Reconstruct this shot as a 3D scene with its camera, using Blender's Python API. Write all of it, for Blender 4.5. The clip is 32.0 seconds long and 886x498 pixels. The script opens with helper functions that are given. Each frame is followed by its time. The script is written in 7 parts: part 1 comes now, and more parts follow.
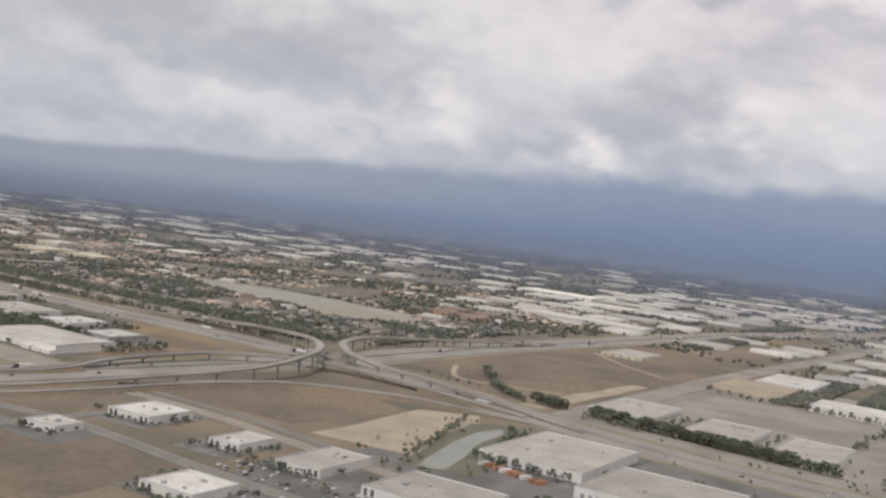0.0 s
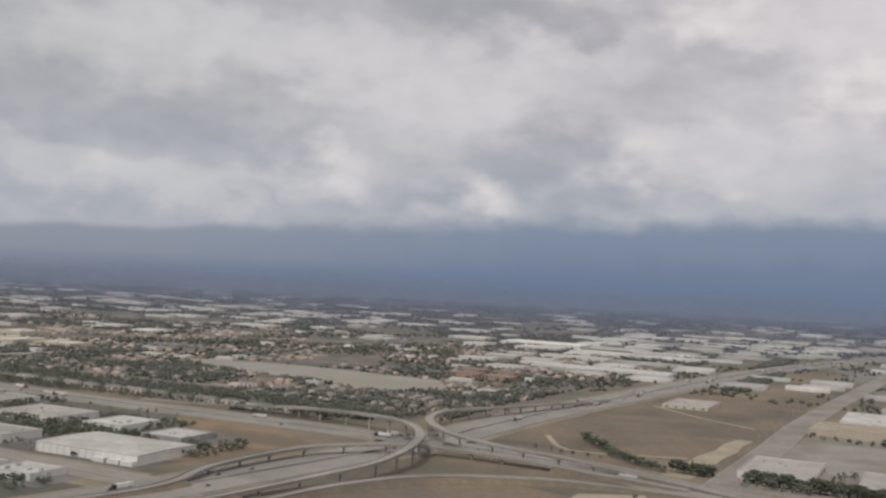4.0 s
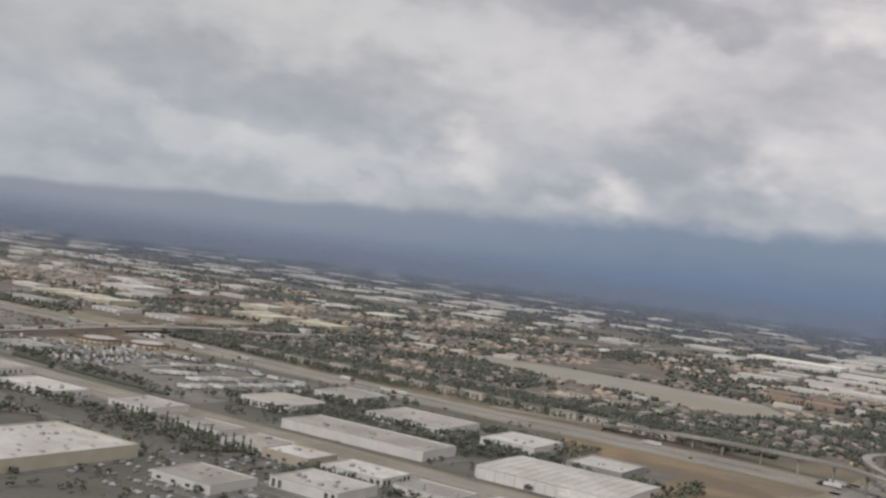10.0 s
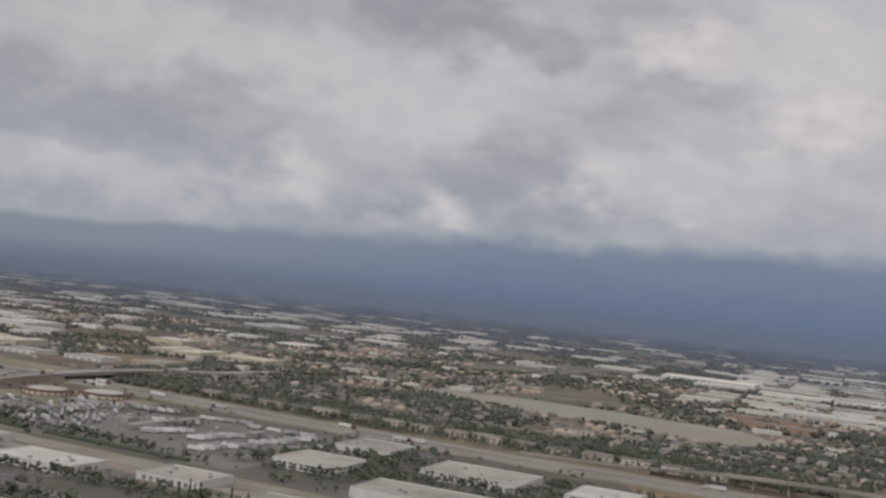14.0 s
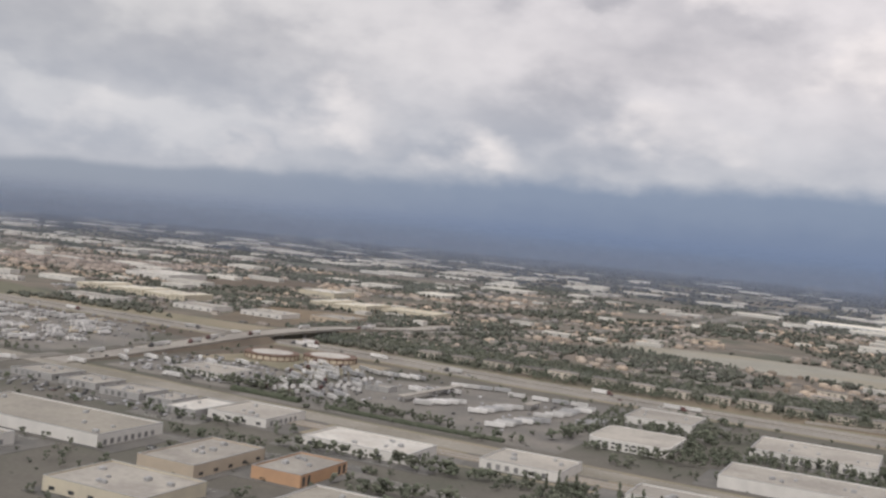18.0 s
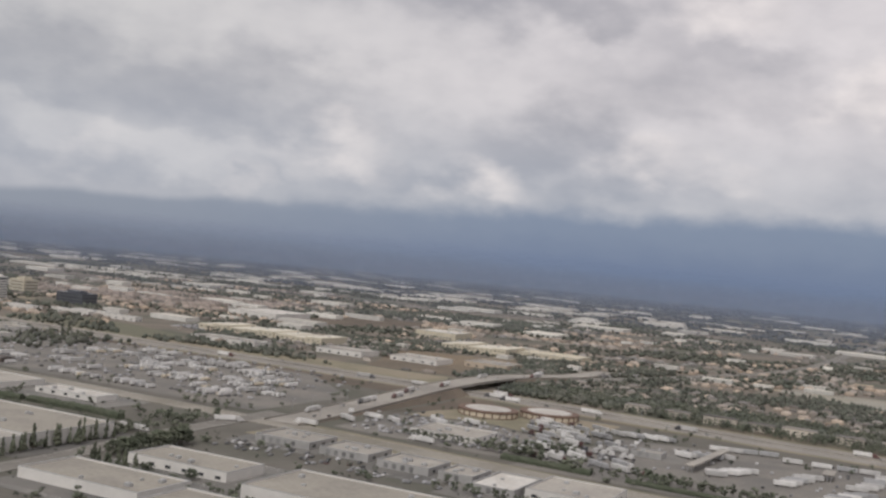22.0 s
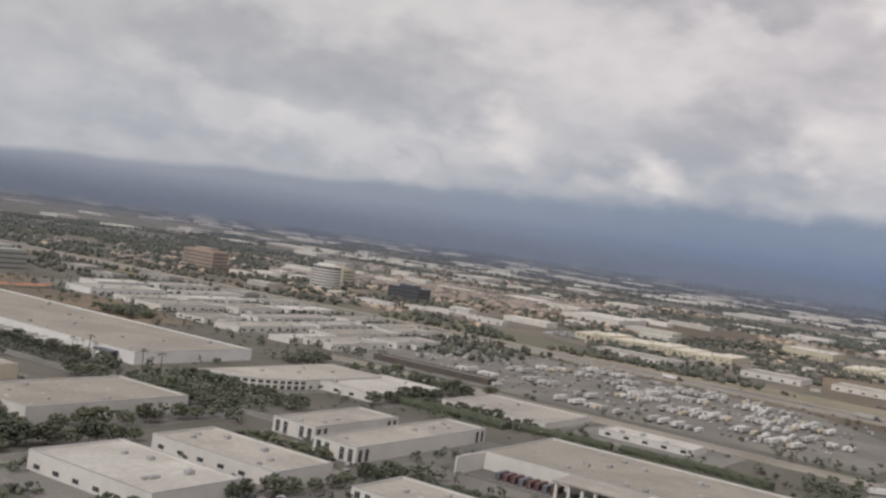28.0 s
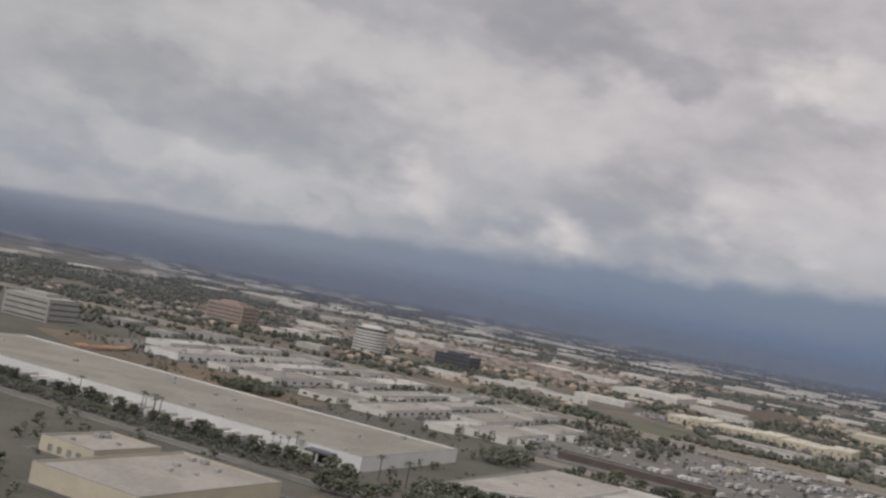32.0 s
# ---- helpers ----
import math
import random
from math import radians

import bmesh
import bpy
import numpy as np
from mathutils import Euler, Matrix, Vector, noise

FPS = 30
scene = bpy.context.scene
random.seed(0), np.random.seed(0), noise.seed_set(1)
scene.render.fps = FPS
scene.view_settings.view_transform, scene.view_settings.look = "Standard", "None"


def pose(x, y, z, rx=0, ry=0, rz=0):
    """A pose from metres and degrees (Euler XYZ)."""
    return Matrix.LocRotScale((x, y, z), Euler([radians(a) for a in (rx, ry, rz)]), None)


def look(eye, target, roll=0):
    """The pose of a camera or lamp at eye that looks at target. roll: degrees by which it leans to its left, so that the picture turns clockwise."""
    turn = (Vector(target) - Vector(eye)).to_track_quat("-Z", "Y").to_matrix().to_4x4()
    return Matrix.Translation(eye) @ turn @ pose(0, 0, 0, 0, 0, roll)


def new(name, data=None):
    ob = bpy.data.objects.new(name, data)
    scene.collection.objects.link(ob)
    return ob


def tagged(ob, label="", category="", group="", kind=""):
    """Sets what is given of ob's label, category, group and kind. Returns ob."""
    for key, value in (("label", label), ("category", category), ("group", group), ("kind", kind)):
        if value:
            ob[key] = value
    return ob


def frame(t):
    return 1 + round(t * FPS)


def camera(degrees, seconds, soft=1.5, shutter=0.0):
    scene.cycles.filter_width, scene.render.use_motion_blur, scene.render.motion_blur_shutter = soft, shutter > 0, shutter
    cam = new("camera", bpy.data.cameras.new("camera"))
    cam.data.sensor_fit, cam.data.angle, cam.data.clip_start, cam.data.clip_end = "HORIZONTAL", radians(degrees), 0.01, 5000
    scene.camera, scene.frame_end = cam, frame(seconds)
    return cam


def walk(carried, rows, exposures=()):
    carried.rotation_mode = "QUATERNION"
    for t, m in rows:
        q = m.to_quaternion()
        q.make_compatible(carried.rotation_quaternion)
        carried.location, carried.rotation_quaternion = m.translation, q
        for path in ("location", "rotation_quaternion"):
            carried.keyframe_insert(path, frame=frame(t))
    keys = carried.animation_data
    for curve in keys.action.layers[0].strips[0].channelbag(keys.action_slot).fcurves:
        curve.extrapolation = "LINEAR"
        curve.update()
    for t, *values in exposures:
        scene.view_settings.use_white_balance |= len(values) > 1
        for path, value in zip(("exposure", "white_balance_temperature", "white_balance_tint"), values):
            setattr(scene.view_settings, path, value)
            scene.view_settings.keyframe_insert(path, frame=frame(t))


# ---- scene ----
cam = camera(44.44, 32.0, soft=2.6)
# seconds, eye in metres, Euler angles in degrees
ROWS = [
    (0.0, -0.33, -2.47, 113.17, 88.16, -7.04, 0.73),
    (0.5, -16.11, 7.52, 112.29, 88.96, -6.72, -0.36),
    (1.0, -31.80, 17.49, 111.42, 88.58, -8.17, -1.62),
    (1.5, -47.41, 27.46, 110.56, 88.73, -6.97, -2.84),
    (2.0, -62.94, 37.40, 109.73, 88.60, -6.30, -3.65),
    (2.5, -78.39, 47.34, 108.92, 88.95, -4.65, -4.04),
    (3.0, -93.76, 57.26, 108.12, 89.21, -3.83, -4.79),
    (3.5, -109.07, 67.17, 107.33, 90.23, -4.80, -5.17),
    (4.0, -124.30, 77.07, 106.56, 91.39, -2.90, -4.57),
    (4.5, -139.48, 86.95, 105.81, 90.51, -4.52, -3.80),
    (6.5, -199.60, 126.33, 102.91, 91.79, -4.39, -5.37),
    (7.0, -214.50, 136.14, 102.21, 91.72, -3.66, -4.97),
    (7.5, -229.36, 145.93, 101.52, 91.59, -3.50, -4.98),
    (8.0, -244.19, 155.71, 100.83, 90.20, -4.44, -5.02),
    (8.5, -258.98, 165.47, 100.16, 92.05, -6.37, -4.23),
    (9.0, -273.73, 175.22, 99.49, 93.29, -5.77, -5.20),
    (9.5, -288.46, 184.95, 98.82, 89.36, -7.31, -4.01),
    (10.0, -303.16, 194.67, 98.16, 90.28, -7.17, 1.90),
    (10.5, -317.84, 204.37, 97.51, 90.21, -5.95, 1.59),
    (11.0, -332.50, 214.05, 96.86, 90.81, -8.41, -2.08),
    (11.5, -347.15, 223.72, 96.21, 92.43, -7.45, -3.10),
    (12.0, -361.79, 233.37, 95.56, 93.09, -7.73, -7.47),
    (12.5, -376.42, 243.00, 94.91, 93.56, -4.16, -7.61),
    (13.0, -391.04, 252.62, 94.26, 92.94, -6.67, -6.63),
    (13.5, -405.67, 262.22, 93.61, 92.00, -6.39, -7.04),
    (14.0, -420.30, 271.80, 92.95, 92.26, -6.09, -7.11),
    (14.5, -434.93, 281.37, 92.30, 91.74, -4.99, -5.88),
    (15.0, -449.58, 290.92, 91.64, 87.92, -5.77, -4.65),
    (15.5, -464.24, 300.45, 90.98, 86.57, -5.24, -4.10),
    (17.5, -523.09, 338.39, 88.26, 89.20, -4.02, -4.84),
    (18.0, -537.87, 347.83, 87.56, 88.91, -5.56, -4.65),
    (18.5, -552.69, 357.25, 86.85, 88.66, -5.70, -3.59),
    (19.0, -567.54, 366.66, 86.13, 89.23, -3.19, -2.61),
    (19.5, -582.44, 376.04, 85.40, 88.82, -4.85, -3.38),
    (20.0, -597.38, 385.40, 84.66, 88.64, -6.72, -4.23),
    (20.5, -612.38, 394.75, 83.90, 88.69, -6.79, -2.76),
    (21.0, -627.42, 404.07, 83.13, 89.34, -6.67, -3.06),
    (21.5, -642.52, 413.38, 82.35, 90.23, -5.85, -3.70),
    (22.0, -657.69, 422.67, 81.55, 90.52, -5.61, -4.45),
    (22.5, -672.91, 431.93, 80.73, 90.42, -5.49, -4.92),
    (23.0, -688.20, 441.18, 79.90, 90.70, -4.69, -5.09),
    (23.5, -703.57, 450.40, 79.05, 88.79, -4.59, -4.82),
    (24.0, -719.00, 459.61, 78.18, 88.45, -4.31, -4.61),
    (24.5, -734.52, 468.79, 77.29, 88.86, -4.37, -5.18),
    (25.0, -750.11, 477.96, 76.38, 90.14, -4.34, -5.70),
    (25.5, -765.79, 487.10, 75.45, 90.48, -4.19, -4.66),
    (26.0, -781.56, 496.22, 74.50, 88.75, -6.21, -2.18),
    (26.5, -797.42, 505.32, 73.53, 86.46, -7.42, 1.63),
    (28.5, -861.84, 541.51, 69.38, 89.39, -7.95, 3.89),
    (29.0, -878.21, 550.50, 68.28, 88.99, -8.15, 3.48),
    (29.5, -894.69, 559.47, 67.15, 87.43, -7.16, 1.08),
    (30.0, -911.29, 568.41, 65.99, 87.38, -10.63, 0.01),
    (30.5, -928.01, 577.34, 64.80, 90.31, -12.30, -2.90),
    (31.0, -944.86, 586.24, 63.58, 89.81, -9.77, -2.49),
    (31.5, -961.83, 595.12, 62.33, 89.89, -9.98, -2.62),
    (32.0, -978.93, 603.97, 61.05, 92.34, -10.54, -1.06),
]
walk(cam, [(t, pose(x, y, z, rx, ry, rz)) for t, x, y, z, rx, ry, rz in ROWS],
     [(0, 0.28, 6400, 13), (1, 0.2, 6400, 13), (3, 0.2, 6400, 13), (4, 0.0, 6350, 12), (7, -0.25, 6300, 12), (8, -0.08, 6300, 12), (9, -0.2, 6250, 11), (10, 0.03, 6350, 11), (11, -0.05, 6300, 11), (12, -0.3, 6250, 11), (13, -0.38, 6250, 11), (14, -0.22, 6300, 12), (15, 0.03, 6350, 12),
      (18, 0.23, 6400, 13), (19, 0.2, 6400, 13), (22, 0.08, 6400, 13), (23, 0.05, 6400, 12), (25, 0.2, 6450, 13), (26, 0.07, 6400, 12), (28, 0.1, 6500, 13), (30, 0.28, 6450, 13), (31, 0.08, 6450, 13), (32, -0.15, 6450, 13)])

# ---- world: overcast sky with a slate-blue band of hazy hills under the cloud base ----
TURN = -29.5                       # the street grid against the world's axes
U = pose(0, 0, 0, 0, 0, TURN)
world = bpy.data.worlds.new("sky")
scene.world = world
world.use_nodes = True
WT = world.node_tree


def wnode(kind, **kw):
    n = WT.nodes.new(kind)
    for k, v in kw.items():
        if k == "op":
            n.operation = v
        else:
            n.inputs[int(k[1:])].default_value = v
    return n


def wmath(op, a, b=None, c=None):
    n = wnode("ShaderNodeMath", op=op)
    for i, s in enumerate((a, b, c)):
        if s is None:
            continue
        if isinstance(s, (int, float)):
            n.inputs[i].default_value = s
        else:
            WT.links.new(s, n.inputs[i])
    return n.outputs[0]


def wramp(x, a, b):
    n = WT.nodes.new("ShaderNodeMapRange")
    n.interpolation_type = "SMOOTHSTEP"
    n.inputs[1].default_value, n.inputs[2].default_value = a, b
    WT.links.new(x, n.inputs[0])
    return n.outputs[0]


def wmix(f, a, b):
    n = WT.nodes.new("ShaderNodeMix")
    n.data_type = "RGBA"
    for s, i in ((f, 0), (a, 6), (b, 7)):
        if isinstance(s, (int, float)):
            n.inputs[i].default_value = s
        elif isinstance(s, tuple):
            n.inputs[i].default_value = (*s, 1)
        else:
            WT.links.new(s, n.inputs[i])
    return n.outputs[2]


def wnoise(vec, scale, detail=6, rough=0.55):
    n = WT.nodes.new("ShaderNodeTexNoise")
    n.inputs["Scale"].default_value, n.inputs["Detail"].default_value, n.inputs["Roughness"].default_value = scale, detail, rough
    WT.links.new(vec, n.inputs["Vector"])
    return n


way = WT.nodes.new("ShaderNodeTexCoord").outputs["Generated"]
split = WT.nodes.new("ShaderNodeSeparateXYZ")
WT.links.new(way, split.inputs[0])
wx, wy, wz = split.outputs


def wjoin(a, b, c=None):
    n = WT.nodes.new("ShaderNodeCombineXYZ")
    for i, s in enumerate((a, b, c)):
        if s is not None:
            WT.links.new(s, n.inputs[i])
    return n.outputs[0]


def wshift(vec, by, amount):
    """vec moved by a colour noise about its mean."""
    n = WT.nodes.new("ShaderNodeVectorMath")
    n.operation = "MULTIPLY_ADD"
    WT.links.new(by, n.inputs[0])
    n.inputs[1].default_value = (amount, amount, 0)
    m = WT.nodes.new("ShaderNodeVectorMath")
    m.operation = "MULTIPLY_ADD"
    WT.links.new(vec, m.inputs[0])
    m.inputs[1].default_value, m.inputs[2].default_value = (1, 1, 0), (-amount / 2, -amount / 2, 0)
    WT.links.new(m.outputs[0], n.inputs[2])
    return n.outputs[0]


# bearing and height over the horizon, in degrees
bearing = wmath("MULTIPLY", wmath("ARCTAN2", wx, wy), 57.2958)
height = wmath("MULTIPLY", wmath("ARCSINE", wz), 57.2958)
chart = wjoin(bearing, height)
up = wmath("ADD", wmath("MAXIMUM", wz, 0.0), 0.30)
layer = wjoin(wmath("DIVIDE", wx, up), wmath("DIVIDE", wy, up))       # the cloud layer, seen from below
lay = wnoise(layer, 1.5, 5, 0.48).outputs[0]
stretch = wjoin(bearing, wmath("MULTIPLY", height, 1.7))
billow = wnoise(stretch, 0.20, 4, 0.5)
curl = wnoise(stretch, 0.5, 4, 0.5)
warped = wshift(wshift(chart, billow.outputs[1], 6.5), curl.outputs[1], 2.0)


def clouds(rows):
    """The sum of soft oval clouds: bearing, height, half width, half depth, lean, gain."""
    total = None
    for x, y, a, b, lean, gain in rows:
        m = WT.nodes.new("ShaderNodeMapping")
        m.vector_type = "TEXTURE"
        m.inputs["Location"].default_value, m.inputs["Rotation"].default_value, m.inputs["Scale"].default_value = (x, y, 0), (0, 0, radians(lean)), (a, b, 1)
        WT.links.new(warped, m.inputs["Vector"])
        n = WT.nodes.new("ShaderNodeVectorMath")
        n.operation = "LENGTH"
        WT.links.new(m.outputs[0], n.inputs[0])
        f = wmath("MULTIPLY", wramp(n.outputs["Value"], 1.0, 0.12), gain)
        total = f if total is None else wmath("ADD", total, f)
    return total


swell = clouds(((-12, 11.5, 9, 3.2, 4, 0.30), (-3, 11.4, 9, 2.6, -12, 0.30), (7, 9.8, 8, 3.2, -4, 0.20), (2.5, 8.0, 6, 2.6, 0, 0.18), (12, 12.5, 5, 2.2, 12, 0.16),
                (-9.5, 3.9, 7, 1.5, 4, 0.24), (-16, 5.4, 8, 1.3, -14, 0.18), (18, 7.4, 9, 2.2, -4, 0.20), (24, 13.0, 9, 5, 0, 0.24)))
gloom = clouds(((5, 14.6, 9, 2.2, -6, 0.31), (12, 13.6, 4, 1.3, 10, 0.20), (-8, 7.2, 8.5, 2.6, -6, 0.18), (8.8, 6.8, 5.0, 3.0, 12, 0.20), (2.2, 4.0, 3.2, 1.8, 0, 0.20),
                (20.5, 11.6, 6, 1.5, 4, 0.16), (-18, 8.0, 6, 2.0, -10, 0.13), (11, 3.6, 3.5, 1.4, 0, 0.14), (-21, 3.4, 6, 1.2, 0, 0.15)))
heads = clouds(((6.4, 4.2, 3.3, 2.2, -20, 0.40), (5.2, 3.6, 3.2, 1.5, 0, 0.20), (-0.8, 5.0, 3.8, 2.2, -24, 0.42), (-4.0, 4.4, 4.0, 1.8, -10, 0.16), (14.6, 5.9, 3.6, 1.6, 8, 0.36),
                (19, 5.2, 4.4, 1.6, 4, 0.26), (25.5, 9.8, 4.2, 2.4, 14, 0.50), (18.5, 13.8, 3.6, 2.0, 6, 0.42), (-6.2, 2.9, 2.4, 0.6, -6, 0.18), (-13, 4.2, 4.0, 1.4, 12, 0.14)))
detail = wmath("ADD", wmath("MULTIPLY", billow.outputs[0], 0.30), wmath("MULTIPLY", curl.outputs[0], 0.34))
lit = wmath("ADD", wmath("MULTIPLY_ADD", lay, 0.62, -0.10), wmath("SUBTRACT", wmath("ADD", detail, swell), gloom))
lit = wmath("ADD", lit, wmath("MULTIPLY", wramp(wz, 0.24, 0.6), 0.2))
lit = wramp(lit, 0.10, 1.02)
high = wramp(wz, 0.04, 0.17)
east = wramp(wx, -0.35, 0.30)
shade = wmix(high, (0.325, 0.350, 0.400), wmix(east, (0.340, 0.345, 0.365), (0.375, 0.365, 0.380)))
light = wmix(high, (0.560, 0.560, 0.570), wmix(east, (0.600, 0.588, 0.566), (0.720, 0.680, 0.665)))
cloud = wmix(lit, shade, light)
cloud = wmix(wmath("MINIMUM", wmath("MULTIPLY", heads, wmath("MULTIPLY_ADD", curl.outputs[0], 1.1, 0.2)), 0.9), cloud, (0.98, 0.90, 0.83))
# hills under the cloud, deep blue to the east, paler and greyer to the west
ridge = wmath("ADD", wmath("MULTIPLY_ADD", wx, 0.045, 0.0375), wmath("MULTIPLY_ADD", wnoise(wjoin(bearing, wmath("MULTIPLY", height, 0.5)), 0.16, 7, 0.5).outputs[0], 0.018, -0.009))
edge = wmath("SUBTRACT", wz, ridge)
soft = wramp(wx, -0.25, 0.1)
rim = wmath("MULTIPLY_ADD", curl.outputs[0], 0.016, -0.008)
over = wmath("MULTIPLY_ADD", soft, -0.005, wmath("ADD", edge, wmath("MULTIPLY", rim, soft)))
band = wmix(wramp(wx, -0.33, 0.22), (0.228, 0.259, 0.312), (0.153, 0.202, 0.3))
pale = wmix(wramp(wx, -0.33, 0.22), (0.262, 0.293, 0.345), (0.200, 0.248, 0.335))
band = wmix(wramp(wmath("ADD", edge, wmath("MULTIPLY", rim, 1.5)), -0.045, 0.0), band, pale)
view = wmix(wmix(soft, wramp(over, -0.004, 0.005), wramp(over, -0.010, 0.013)), band, cloud)
sky = WT.nodes.new("ShaderNodeTexSky")
sky.sky_type, sky.sun_disc, sky.sun_elevation, sky.sun_rotation = "NISHITA", False, radians(48), radians(200)
scaled = WT.nodes.new("ShaderNodeVectorMath")
scaled.operation = "SCALE"
scaled.inputs["Scale"].default_value = 0.08
WT.links.new(sky.outputs[0], scaled.inputs[0])
WT.links.new(wmix(0.94, scaled.outputs[0], view), WT.nodes["Background"].inputs[0])
WT.nodes["Background"].inputs[1].default_value = 1.0

sun = new("sun", bpy.data.lights.new("sun", "SUN"))
sun.data.energy, sun.data.angle, sun.data.color = 1.5, radians(14), (1.0, 0.965, 0.915)
sun.matrix_world = look((-40, -75, 95), (0, 0, 0))


# ---- materials ----
def material(name, a, b, scale=0.2, rough=0.85, bump=0.0, spread=0.0, fine=4.0, metal=0.0, big=0.0, c=None, island=False, grain=0.35):
    """Two colours mixed by a coarse and a fine noise at real size; spread: how much single objects differ; c with big: a third colour in large patches."""
    m = bpy.data.materials.new(name)
    m.use_nodes = True
    nt = m.node_tree
    p = nt.nodes["Principled BSDF"]
    p.inputs["Roughness"].default_value, p.inputs["Metallic"].default_value = rough, metal
    pos = nt.nodes.new("ShaderNodeNewGeometry")

    def noise_at(s, d=5):
        n = nt.nodes.new("ShaderNodeTexNoise")
        n.inputs["Scale"].default_value, n.inputs["Detail"].default_value = s, d
        nt.links.new(pos.outputs["Position"], n.inputs["Vector"])
        return n.outputs[0]

    def mix(f, x, y, how="MIX"):
        n = nt.nodes.new("ShaderNodeMix")
        n.data_type, n.blend_type = "RGBA", how
        for s, i in ((f, 0), (x, 6), (y, 7)):
            if isinstance(s, (int, float)):
                n.inputs[i].default_value = s
            elif isinstance(s, tuple):
                n.inputs[i].default_value = (*s, 1)
            else:
                nt.links.new(s, n.inputs[i])
        return n.outputs[2]

    def ramp(x, lo, hi):
        n = nt.nodes.new("ShaderNodeMapRange")
        n.inputs[1].default_value, n.inputs[2].default_value = lo, hi
        nt.links.new(x, n.inputs[0])
        return n.outputs[0]

    coarse, small = noise_at(scale), noise_at(fine)
    col = mix(ramp(coarse, 0.36, 0.64), a, b)
    if c:
        col = mix(ramp(noise_at(big, 6), 0.46, 0.60), col, c)
    col = mix(grain, col, mix(ramp(small, 0.25, 0.75), (0.55, 0.55, 0.55), (1.35, 1.35, 1.35)), "MULTIPLY")
    if spread:
        src = pos.outputs["Random Per Island"]
        if not island:
            src = nt.nodes.new("ShaderNodeObjectInfo").outputs["Random"]
        v = nt.nodes.new("ShaderNodeMapRange")
        v.inputs[3].default_value, v.inputs[4].default_value = 1 - spread, 1 + spread
        nt.links.new(src, v.inputs[0])
        g = nt.nodes.new("ShaderNodeCombineColor")
        for i in range(3):
            nt.links.new(v.outputs[0], g.inputs[i])
        col = mix(1.0, col, g.outputs[0], "MULTIPLY")
    nt.links.new(col, p.inputs["Base Color"])
    if bump:
        bp = nt.nodes.new("ShaderNodeBump")
        bp.inputs["Strength"].default_value, bp.inputs["Distance"].default_value = bump, 0.3
        nt.links.new(small, bp.inputs["Height"])
        nt.links.new(bp.outputs[0], p.inputs["Normal"])
    return m


